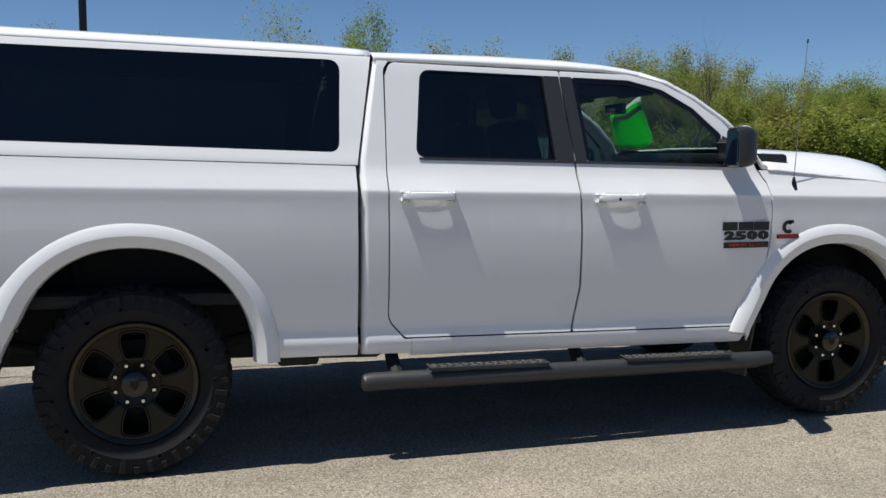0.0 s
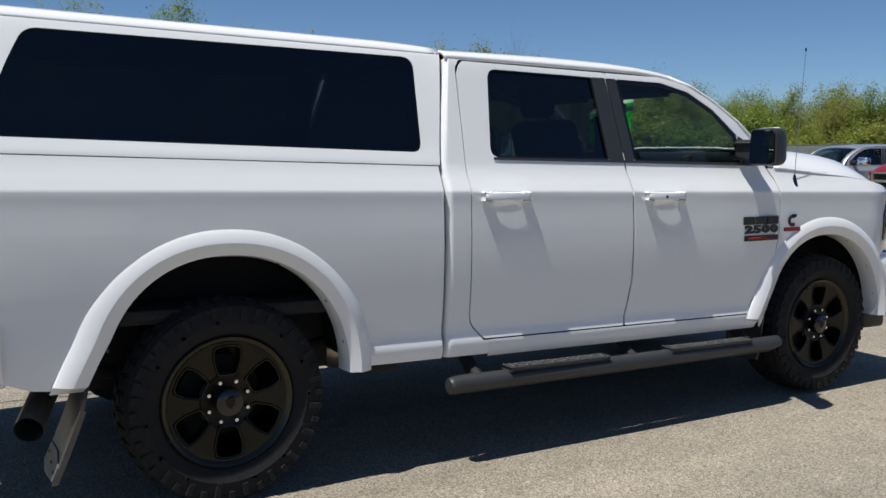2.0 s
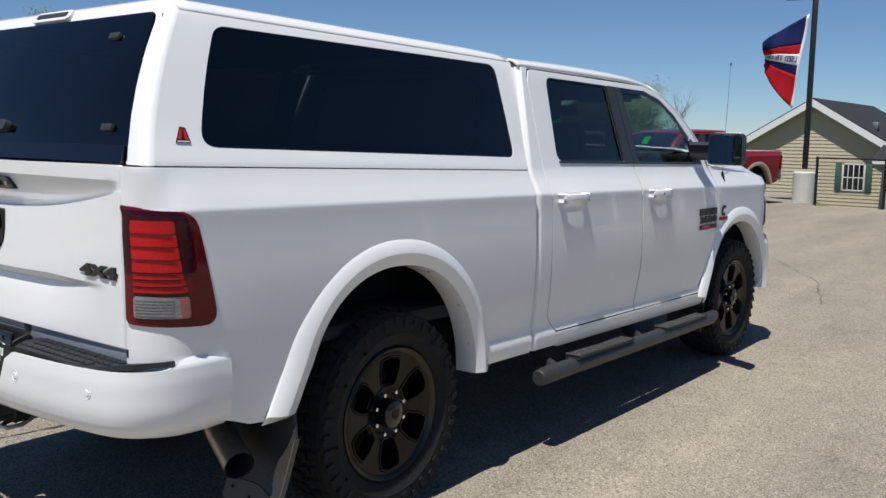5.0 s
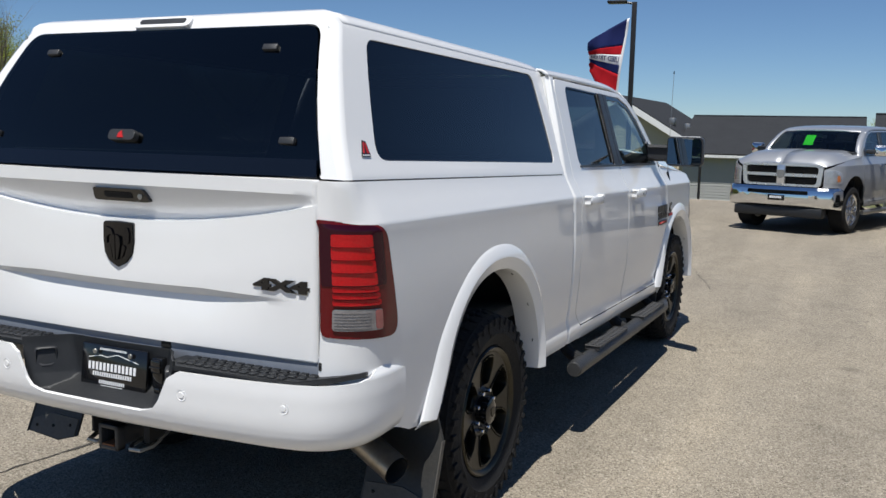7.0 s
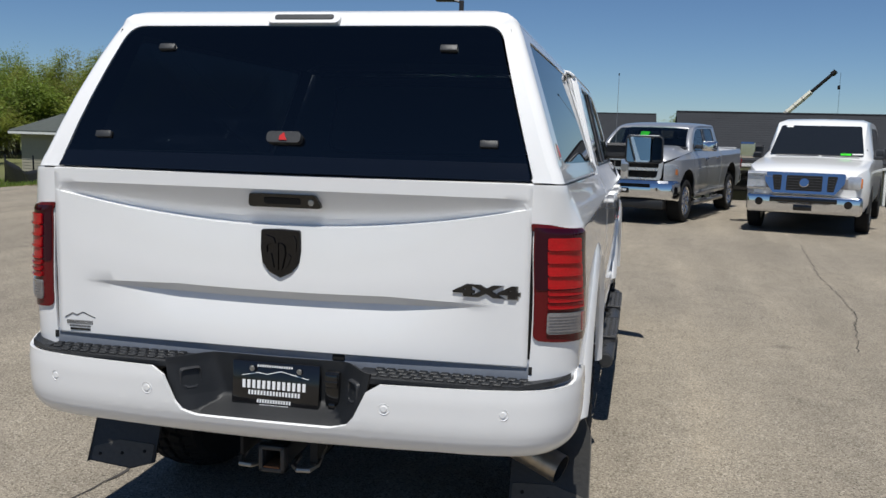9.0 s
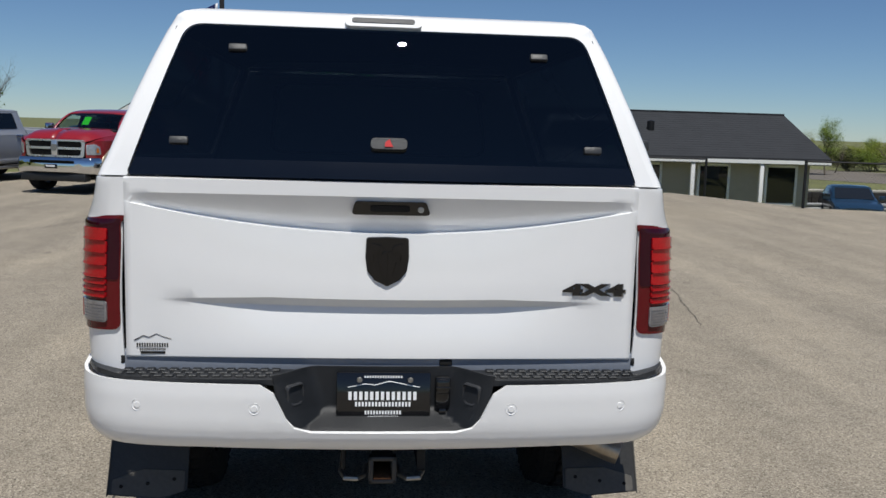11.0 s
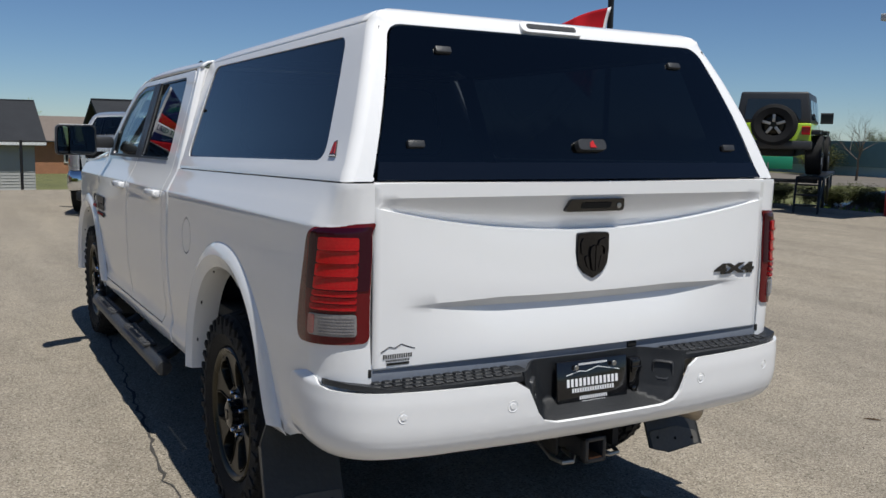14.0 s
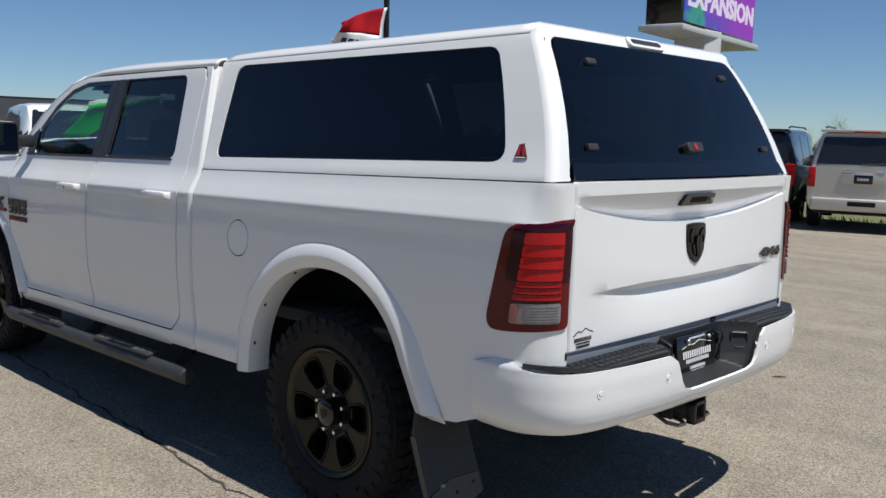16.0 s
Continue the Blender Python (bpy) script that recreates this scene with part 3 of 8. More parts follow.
def pickup(m, name, label, paint, lower=None, flares=None, cap=False, chrome=False, rims=None, detail=True, group=""):
    """A crew-cab pickup; x ahead from its rear axle, y to its left."""
    T = empty(name, m, label, "pickup truck", group)
    rims = rims or dict(rim=RIM, edge=RIMEDGE)
    trim = CHROME if chrome else paint
    low = lower or paint
    for sgn in (-1, 1):
        plain = side(sgn, back=BED_BACK)

        def bed(u, z):
            x, y, z = plain(u, z)
            w = min(1.0, max(0.0, (z - 1.335) / 0.095))
            if u < -0.98 and w > 0:
                w = (prof(1.335) - prof(min(z, 1.43))) / (prof(1.335) - prof(1.43))
                q = (-1.075 - u) / 0.1067
                a = math.pi / 2 * min(1.0, max(0.0, q))
                xb = u if q < 0 else -1.075 - 0.075 * math.sin(a)
                yb = 1 - 0.06 * (1 - math.cos(a)) - (max(0.0, q - 1) * 0.182)
                x, y = x + (xb - x) * w, y + sgn * (yb + prof(z) - 1 - abs(y)) * w
            if u < 0 and z < 0.85:
                flat = interp(z, [(0.50, 0.955), (0.56, 0.982), (0.62, 0.991), (0.72, 0.998), (0.85, 1.004)])
                y += sgn * (flat - prof(z)) * min(1.0, -u / 0.5)
            k = min(1.0, max(0.0, (z - 1.335) / 0.10)) if cap else 0.0
            return x, y, z + seam_rise(x) * k
        a = arch(0, 0.60, 0.615, 0.535)
        fuel = (0.63, 1.145)
        outline = [(1.03, 0.535), (0.62, 0.535)] + [p for p in a if p[1] > 0.55] + [(-0.62, 0.556), (-0.76, 0.572), (-0.845, 0.604), (-0.92, 0.625), (-0.93, 0.80), (BED_END, 0.80), (BED_END, 1.44), (1.03, 1.44)]
        holes = []
        if sgn > 0:
            holes = [[(fuel[0] + 0.087 * math.cos(k * math.pi / 14), fuel[1] + 0.087 * math.sin(k * math.pi / 14)) for k in range(28)]]
        us = [-0.99 - 0.022 * k for k in range(11)]
        part("bed_side", skin(outline, holes, bed, us, LEVELS, (0, sgn, 0)), paint, T, rake=RAKE, solid=0.012)
        if sgn > 0:
            fd = [(fuel[0] + 0.081 * math.cos(k * math.pi / 14), fuel[1] + 0.081 * math.sin(k * math.pi / 14)) for k in range(28)]
            part("fuel_door", skin(fd, [], bed, (), LEVELS, (0, 1, 0)), paint, T, rake=RAKE, solid=0.01)
            part("fuel_pocket", skin([(fuel[0] + (u - fuel[0]) * 1.2, fuel[1] + (z - fuel[1]) * 1.2) for u, z in fd], [], side(1, off=-0.016), (), LEVELS, (0, 1, 0)), UNDER, T, rake=RAKE)
        # cab corner, rocker, doors, fender
        quarter = rpoly([(1.035, 0.535, 0), (1.30, 0.535, 0), (1.30, 0.606, 0), (1.262, 0.606, 0.02), (1.179, 0.70, 0.10), (1.179, 1.40, 0), (1.196, 1.93, 0.05), (1.225, 1.972, 0), (1.035, 1.972, 0)], 0.02)
        cab = cab_corner_map(sgn)
        part("cab_corner", skin(quarter, [], cab, [1.085 - 0.009 * k for k in range(6)] + [1.11, 1.14, 1.17], LEVELS, (0, sgn, 0)), paint, T, rake=RAKE, solid=0.012)
        part("rocker", skin([(1.302, 0.52), (3.19, 0.52), (3.22, 0.607), (1.302, 0.607)], [], side(sgn), (), LEVELS, (0, sgn, 0)), low, T, rake=RAKE, solid=0.012)
        f = side(sgn)
        rd = rpoly([(1.186, 0.70, 0.1), (1.268, 0.614, 0.03), (2.156, 0.614, 0.01), (2.195, 0.85, 0.3), (2.198, 1.15, 0.3), (2.186, 1.46, 0), (2.142, 1.966, 0.008), (1.232, 1.966, 0.045), (1.204, 1.90, 0), (1.186, 1.42, 0.2)], 0.02, 5)
        rw = rpoly([(1.335, 1.497, 0.05), (2.085, 1.497, 0.004), (2.05, 1.937, 0.004), (1.385, 1.937, 0.06)], 0.03, 6)
        door = empty("rear_door", pose(0, 0, 0))
        door.parent = T
        part("door_panel", skin(rd, [rw], f, (), LEVELS, (0, sgn, 0)), paint, door, rake=RAKE, solid=0.016)
        part("window_pane", skin(rpoly([(1.325, 1.487), (2.095, 1.487), (2.06, 1.947), (1.375, 1.947)], 0.04), [], side(sgn, off=-0.012), (), LEVELS, (0, sgn, 0)), TINT, door, "dark privacy glass", rake=RAKE)
        mid_z = 1.717
        part("pane_seal", skin([(1.71 + (u - 1.71) * 1.006, mid_z + (z - mid_z) * 1.008) for u, z in rw], [[(1.71 + (u - 1.71) * 0.968, mid_z + (z - mid_z) * 0.955) for u, z in rw]], side(sgn, off=-0.0045), (), LEVELS, (0, sgn, 0)), PIANO, door, "black rubber pane seal", rake=RAKE)
        handle(1.375, sgn, trim, door)
        fd = rpoly([(2.168, 0.614, 0.01), (3.205, 0.614, 0.015), (3.27, 0.78, 0.1), (3.335, 1.05, 0.2), (3.352, 1.25, 0.2), (3.33, 1.40, 0.08), (3.285, 1.475, 0.05), (3.235, 1.60, 0.03), (3.10, 1.735, 0.06), (2.92, 1.852, 0.08), (2.74, 1.933, 0.12), (2.55, 1.966, 0.1), (2.150, 1.966, 0.008), (2.198, 1.46, 0), (2.210, 1.15, 0.3), (2.207, 0.85, 0.3)], 0.02, 5)
        fw = rpoly([(2.26, 1.497, 0.02), (3.09, 1.497, 0.02), (3.09, 1.66, 0.03), (2.93, 1.80, 0.1), (2.75, 1.895, 0.15), (2.55, 1.937, 0.15), (2.215, 1.937, 0.02)], 0.02, 5)
        door = empty("front_door", pose(0, 0, 0))
        door.parent = T
        part("door_panel", skin(fd, [fw], f, (), LEVELS, (0, sgn, 0)), paint, door, rake=RAKE, solid=0.016)
        part("window_pane", skin(rpoly([(2.25, 1.487), (3.10, 1.487), (3.10, 1.67), (2.94, 1.81), (2.76, 1.905), (2.55, 1.945), (2.205, 1.945)], 0.03), [], side(sgn, off=-0.012), (), LEVELS, (0, sgn, 0)), CLEAR, door, "clear window glass", rake=RAKE)
        part("sail_panel", skin(rpoly([(3.09, 1.50), (3.20, 1.50), (3.19, 1.60), (3.09, 1.66)], 0.01, 2), [], side(sgn, off=0.004), (), LEVELS, (0, sgn, 0)), PLASTG, door, "black mirror sail panel", rake=RAKE, solid=0.01)
        handle(2.415, sgn, trim, door, dot=True)
        # black sheets behind the doors stand in for shade in the gaps
        part("door_seal", skin([(1.12, 0.60), (3.30, 0.60), (3.36, 1.05), (3.37, 1.40), (3.30, 1.478), (1.12, 1.478)], [], side(sgn, off=-0.030), (), LEVELS, (0, sgn, 0)), SHADEBLACK, T, "black backing that puts shade into the door gaps", rake=RAKE)
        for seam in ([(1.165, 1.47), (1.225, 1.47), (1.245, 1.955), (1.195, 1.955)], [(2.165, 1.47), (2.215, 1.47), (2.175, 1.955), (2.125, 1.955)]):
            part("door_seal", skin(seam, [], side(sgn, off=-0.022), (), LEVELS, (0, sgn, 0)), SHADEBLACK, T, "black backing that puts shade into the door gaps", rake=RAKE)
        part("door_seal", skin([(1.22, 1.945), (2.55, 1.945), (2.73, 1.913), (2.905, 1.835), (3.085, 1.718), (3.215, 1.59), (3.255, 1.612), (3.118, 1.755), (2.935, 1.872), (2.75, 1.953), (2.55, 1.986), (1.22, 1.986)], [], side(sgn, off=-0.016), (1.6, 2.0, 2.4), LEVELS, (0, sgn, 0)), SHADEBLACK, T, "black backing that puts shade into the door gaps", rake=RAKE)
        # black pillar cover and window seals
        part("pillar_cover", skin(rpoly([(2.085, 1.497), (2.186, 1.497), (2.139, 1.937), (2.05, 1.937)], 0.004, 1), [], side(sgn, off=0.004), (), LEVELS, (0, sgn, 0)), PLASTG, T, "charcoal pillar cover", rake=RAKE, solid=0.01)
        part("pillar_cover", skin(rpoly([(2.195, 1.497), (2.26, 1.497), (2.215, 1.937), (2.149, 1.937)], 0.004, 1), [], side(sgn, off=0.004), (), LEVELS, (0, sgn, 0)), PLASTG, T, "charcoal pillar cover", rake=RAKE, solid=0.01)
        part("window_seal", skin([(1.352, 1.487), (3.20, 1.484), (3.20, 1.499), (1.352, 1.498)], [], side(sgn, off=0.006), (2.0,), LEVELS, (0, sgn, 0)), PLASTG, T, "black belt moulding", rake=RAKE, solid=0.012)
        ring_o = rpoly([(2.255, 1.490, 0.02), (3.10, 1.490, 0.02), (3.10, 1.668, 0.03), (2.935, 1.81, 0.1), (2.755, 1.905, 0.15), (2.55, 1.948, 0.15), (2.205, 1.948, 0.02)], 0.02, 5)
        ring_i = rpoly([(2.285, 1.50, 0.02), (3.055, 1.50, 0.02), (3.055, 1.645, 0.03), (2.915, 1.775, 0.1), (2.735, 1.868, 0.15), (2.55, 1.908, 0.15), (2.245, 1.908, 0.02)], 0.02, 5)
        part("window_surround", skin(ring_o, [ring_i], side(sgn, off=-0.006), (), LEVELS, (0, sgn, 0)), PIANO, T, rake=RAKE)
        fa = arch(3.797, 0.60, 0.615, 0.52)
        fen = [(3.225, 0.53)] + [(3.28, 0.76), (3.343, 1.05), (3.36, 1.25), (3.338, 1.405), (3.30, 1.47), (3.42, 1.47)] + [(3.7, 1.445), (4.0, 1.425), (4.25, 1.40), (4.45, 1.36), (4.60, 1.30), (4.72, 1.26), (4.72, 0.94), (4.42, 0.94), (4.38, 0.60)] + [p for p in fa if p[1] > 0.55]
        part("fender", skin(fen, [], side(sgn, front=NOSE), [4.2 + 0.06 * k for k in range(10)], LEVELS, (0, sgn, 0)), paint, T, rake=RAKE, solid=0.012)
        # hood half
        rows = []
        for i in range(22):
            x = 3.36 + i * (4.62 - 3.36) / 21
            edge_z = interp(x, [(3.30, 1.48), (3.42, 1.476), (3.7, 1.452), (4.0, 1.432), (4.25, 1.408), (4.45, 1.37), (4.64, 1.30)])
            edge_y = interp(x, [(3.3, 0.945), (4.0, 0.955), (4.2, 0.955), (4.35, 0.93), (4.5, 0.86), (4.62, 0.74)])
            crown = interp(x, [(3.36, 1.605), (3.8, 1.60), (4.1, 1.58), (4.3, 1.545), (4.45, 1.49), (4.55, 1.42), (4.62, 1.33)])
            bump = min(1, max(0, (x - 3.36) / 0.2))
            sec = [(1.0, 0.0), (0.985, 0.03), (0.93, 0.22), (0.84, 0.52), (0.74, 0.80), (0.66, 0.90), (0.55, 0.925), (0.45, 0.94), (0.38, 0.985), (0.2, 1.0), (0.0, 1.0)]
            setback = [0.10 * (1 - (q[0]) ** 2) if x < 3.6 else 0 for q in sec]
            rows.append([(x + 0.14 * (1 - q[0] ** 2) * max(0, 1 - (x - 3.36) / 1.26), sgn * edge_y * q[0], edge_z + (crown - edge_z) * q[1]) for q in sec])
        part("hood", grid(rows, hint=(0, 0, 1)), paint, T, rake=RAKE, solid=0.012)
        part("cowl_grille", skin(rpoly([(3.30, 0.62), (3.50, 0.55), (3.50, 0.80), (3.34, 0.84)], 0.02), [], lambda u, v: (u, sgn * v, 1.585 - 0.15 * max(0, v - 0.6)), hint=(0, 0, 1)), PLAST, T, rake=RAKE)
        # pillars beside the windshield
        rows = []
        for x, z in ((2.62, 1.966), (2.78, 1.925), (2.95, 1.845), (3.12, 1.735), (3.26, 1.61), (3.33, 1.49), (3.36, 1.475)):
            y = prof(z)
            rows.append([(x, sgn * y, z), (x + 0.01, sgn * (y - 0.008), z + 0.012), (x + 0.03, sgn * (y - 0.05), z + 0.026), (x + 0.05, sgn * (y - 0.10), z + 0.028)])
        part("windshield_pillar", grid(rows, hint=(0.3, sgn, 0.5)), paint, T, rake=RAKE, solid=0.02)
        # head lamp, mirror, step, mudflaps
        hl = rpoly([(4.36, 1.01), (4.70, 1.01), (4.70, 1.24), (4.50, 1.255), (4.38, 1.20)], 0.03)
        part("headlight", skin(hl, [], side(sgn, front=NOSE, off=0.008), [4.3 + 0.05 * k for k in range(9)], LEVELS, (0, sgn, 0)), HEADL if chrome else PIANO, T, "head lamp", rake=RAKE, solid=0.02)
        part("headlight_lens", skin(rpoly([(4.38, 1.02), (4.69, 1.02), (4.69, 1.23), (4.50, 1.245), (4.40, 1.19)], 0.03), [], side(sgn, front=NOSE, off=0.014), [4.3 + 0.05 * k for k in range(9)], LEVELS, (0, sgn, 0)), LENS, T, rake=RAKE)
        part("turn_signal", skin(rpoly([(4.40, 1.05), (4.47, 1.05), (4.46, 1.17), (4.41, 1.15)], 0.02), [], side(sgn, front=NOSE, off=0.011), (), LEVELS, (0, sgn, 0)), AMBER, T, rake=RAKE)
        mir = empty("door_mirror", pose(0, 0, 0))
        mir.parent = T
        part("mirror_arm", box(3.06, 3.15, sgn * 0.93, sgn * 1.10, 1.485, 1.565, 0.02), PLASTG, mir)
        face_o = rpoly([(-0.142, -0.104), (0.142, -0.100), (0.136, 0.104), (-0.138, 0.106)], 0.038, 5)
        mm = lambda u, v, d: (3.012 - 0.42 * (u + 0.13) + 0.8 * d, sgn * (1.192 + u), 1.540 + v)
        rings = [[mm(u * q, v * q - 0.012 * (1 - q), d) for u, v in face_o] for q, d in ((0.90, 0.012), (0.93, 0.0), (0.985, 0.004), (1.0, 0.02), (1.0, 0.06), (0.93, 0.105), (0.78, 0.138), (0.5, 0.156), (0.02, 0.162))]
        part("mirror_shell", grid(rings, close=True, hint=(0, sgn, 0.2)), CHROME if chrome else PLASTG, mir)
        part("mirror_cap", prism(rpoly([(0.035, -0.12), (0.115, -0.11), (0.108, 0.09), (0.03, 0.115)], 0.03, 3), lambda d, u, w: mm(u, 0.092 - 0.25 * max(0, d - 0.07) + w, d), 0.016), paint, mir, "painted mirror cap", bevel=0.005)
        inner = rpoly([(-0.128, -0.092), (0.045, -0.092), (0.045, 0.094), (-0.126, 0.094)], 0.02, 4)
        part("mirror_glass", prism(inner, lambda u, v, w: mm(u, v, (0.010 if sgn > 0 else 0.014 + 0.45 * (u + 0.08) + 0.03 * v) - w), 0.004), MIRRORM, mir, "mirror glass")
        outer_g = rpoly([(0.054, -0.090), (0.126, -0.086), (0.122, 0.090), (0.054, 0.093)], 0.02, 4)
        part("wide_mirror_glass", prism(outer_g, lambda u, v, w: mm(u, v, 0.014 - w - 0.3 * (u - 0.054)), 0.004), MIRRORM, mir, "convex mirror glass")
        st = empty("side_step", pose(0, 0, 0))
        st.parent = T
        part("step_bar", tube([(1.06, sgn * 1.035, 0.408), (1.10, sgn * 1.035, 0.41), (2.2, sgn * 1.04, 0.418), (3.25, sgn * 1.035, 0.425), (3.36, sgn * 1.01, 0.427)], [0.042, 0.045, 0.045, 0.045, 0.040], 14), STEPM if not chrome else STEEL, st, rake=RAKE)
        part("bar_cap", lathe([(0, -0.012), (0.036, -0.01), (0.0425, 0.0), (0.043, 0.03)], 14, "x"), STEPM, st).matrix_basis = pose(1.055, sgn * 1.035, 0.39)
        for x0 in (1.38, 2.45):
            pad = box(x0, x0 + 0.62, sgn * 1.0, sgn * 1.075, 0.455, 0.474, 0.006)
            for k in range(15):
                for r in range(2):
                    join(pad, moved(box(-0.017, 0.017, -0.012, 0.012, 0, 0.007, 0.002, 1), pose(x0 + 0.03 + 0.04 * k, sgn * (1.02 + 0.034 * r), 0.472, 0, 0, 35 if (k + r) % 2 else -35)))
            part("step_pad", pad, TREADM, st, "dark grip tread pad", rake=RAKE)
        for x0 in (1.22, 2.22, 3.12):
            part("step_bracket", tube([(x0, sgn * 1.03, 0.42), (x0, sgn * 0.95, 0.46), (x0, sgn * 0.88, 0.53)], 0.035, 8), UNDER, st, rake=RAKE)
        if detail:
            hang = lambda v: -0.50 - 0.16 * (1 - v / 0.62) ** 1.5 - 0.04 * (1 - v / 0.62)
            shape = [(0, 0.03), (0.10, 0.0), (0.30, 0.015)] + [(0.30, 0.1), (0.30, 0.2), (0.295, 0.29), (0.262, 0.36), (0.245, 0.45), (0.24, 0.54), (0.24, 0.62), (0, 0.62)] + [(0.0, 0.1 * k) for k in range(5, 0, -1)]
            part("mud_flap", prism(shape, lambda u, v, w: (hang(v) - w, sgn * (0.745 + u), 0.215 + v), 0.012), FLAP, T, "dusty black rubber mud flap")
            part("flap_edge", prism([(-0.012, 0.0), (0.012, 0.0)] + [(0.012, 0.09 * k) for k in range(1, 4)] + [(-0.012, 0.09 * k) for k in range(3, 0, -1)], lambda u, v, w: (hang(v) + u, sgn * (1.045 + w - 0.02 * v), 0.225 + v), 0.004), FLAPE, T, "grey flap edge")
            part("flap_plate", prism(rpoly([(0.01, 0.028), (0.10, 0.006), (0.285, 0.02), (0.285, 0.07), (0.17, 0.105), (0.01, 0.10)], 0.01, 2), lambda u, v, w: (hang(v) - 0.012 - w, sgn * (0.745 + u), 0.215 + v), 0.005), FLAPE, T, "dusty flap weight plate")
            for u, v in ((0.05, 0.07), (0.15, 0.055), (0.25, 0.045)):
                part("flap_bolt", moved(lathe([(0, 0.005), (0.006, 0.004), (0.008, 0)], 8, "x"), pose(hang(v) - 0.017, sgn * (0.745 + u), 0.215 + v, 0, 0, 180)), SHADEBLACK, T)
            flap = prism([(0, 0), (0.26, 0.02), (0.26, 0.36), (0, 0.36)], lambda u, v, w: (3.30 - 0.06 * (1 - v / 0.36) - w, sgn * (0.72 + u), 0.25 + v), 0.012)
            part("mud_flap", flap, FLAP, T, "black rubber mud flap")
        if flares:
            flare(0, sgn, material=flares, parent=T)
            flare(3.797, sgn, material=flares, parent=T, z0=0.52)
        # wheel wells
        for cx in (0, 3.797):
            rows = []
            for x, z in arch(cx, 0.60, 0.60, 0.54, 20):
                rows.append([(x, sgn * 0.985, z), (x, sgn * 0.55, z + 0.02)])
            part("wheel_well", grid(rows), UNDER, T, "black inner wheel housing", rake=RAKE)
            part("well_back", skin([(cx - 0.62, 0.45), (cx + 0.62, 0.45), (cx + 0.62, 1.16), (cx - 0.62, 1.16)], [], lambda u, z: (u, sgn * 0.56, z)), UNDER, T, rake=RAKE)
        for cx in (0, 3.797):
            wheel(T, cx, sgn, yo=1.0, lugs=detail, rot=25 if sgn > 0 else 0, **rims)
        # taillight
        tl = rpoly([(-0.905, 0.968, 0.05), (-0.985, 1.350, 0.10), (BED_END + 0.004, 1.362, 0.014), (BED_END + 0.004, 0.985, 0.03)], 0.03, 8)
        us = [-0.92 - 0.022 * k for k in range(16)]
        lampx = empty("taillight", pose(0, 0, 0))
        lampx.parent = T
        part("lamp_lens", skin(tl, [], side(sgn, back=BED_BACK, off=0.006), us, LEVELS, (0, sgn, 0)), REDLENS, lampx, "dark red lens", rake=RAKE, solid=0.03)
        border = rpoly([(-0.992, 1.150), (-1.010, 1.343, 0.05), (BED_END + 0.008, 1.350), (BED_END + 0.008, 1.150)], 0.012, 5)
        part("lamp_border", skin(border, [], side(sgn, back=BED_BACK, off=0.0085), us, LEVELS, (0, sgn, 0)), REDDARK, lampx, "dark inner border", rake=RAKE, solid=0.003)
        for k in range(7):
            if k < 3:
                z0, hh, mm, o = 1.088 + 0.0215 * k, 0.018, REDDIM, 0.016
            else:
                z0, hh, mm, o = 1.153 + 0.041 * (k - 3), 0.0392, REDBAR, 0.0165 + 0.0008 * (k - 3)
            bar = rpoly([(-1.020 - 0.005 * k, z0), (-1.184, z0 + 0.002), (-1.184, z0 + hh + 0.002), (-1.024 - 0.005 * k, z0 + hh)], 0.006, 2)
            part("lamp_bar", skin(bar, [], side(sgn, back=BED_BACK, off=o - 0.004), us, LEVELS, (0, sgn, 0)), mm, lampx, "red light bar", rake=RAKE, solid=0.007)
            part("bar_edge", skin([(-1.034 - 0.005 * k, z0), (-1.180, z0 + 0.002), (-1.180, z0 + 0.008), (-1.034 - 0.005 * k, z0 + 0.006)], [], side(sgn, back=BED_BACK, off=o), us, LEVELS, (0, sgn, 0)), REDBAR, lampx, rake=RAKE, solid=0.003)
        part("reversing_lamp", skin(rpoly([(-1.012, 1.004), (-1.185, 1.008), (-1.185, 1.078), (-1.018, 1.074)], 0.012, 3), [], side(sgn, back=BED_BACK, off=0.012), us, (1.03, 1.06), (0, sgn, 0)), WHITELENS, lampx, "clear fluted reversing lamp", rake=RAKE, solid=0.006)
        part("lamp_bulb_end", skin(rpoly([(-1.014, 1.008), (-1.040, 1.008), (-1.046, 1.072), (-1.020, 1.071)], 0.008, 2), [], side(sgn, back=BED_BACK, off=0.0145), us, (1.03, 1.06), (0, sgn, 0)), PINKLENS, lampx, "reddish lens end", rake=RAKE, solid=0.006)
        for k in range(6):
            part("lens_flute", skin([(-1.062, 1.014 + 0.0098 * k), (-1.178, 1.016 + 0.0098 * k), (-1.178, 1.021 + 0.0098 * k), (-1.062, 1.019 + 0.0098 * k)], [], side(sgn, back=BED_BACK, off=0.0142), us, (), (0, sgn, 0)), WHITELENS, lampx, rake=RAKE, solid=0.005)
        for ob in lampx.children:
            for v in ob.data.vertices:
                v.co.z -= 0.015
        # inner parts of the bed rail and jamb beside the tailgate, black for gap shade
        part("gate_jamb", box(-1.105, -1.02, sgn * 0.80, sgn * 0.90, 0.86, 1.42, 0.008), SHADEBLACK, T, rake=RAKE)
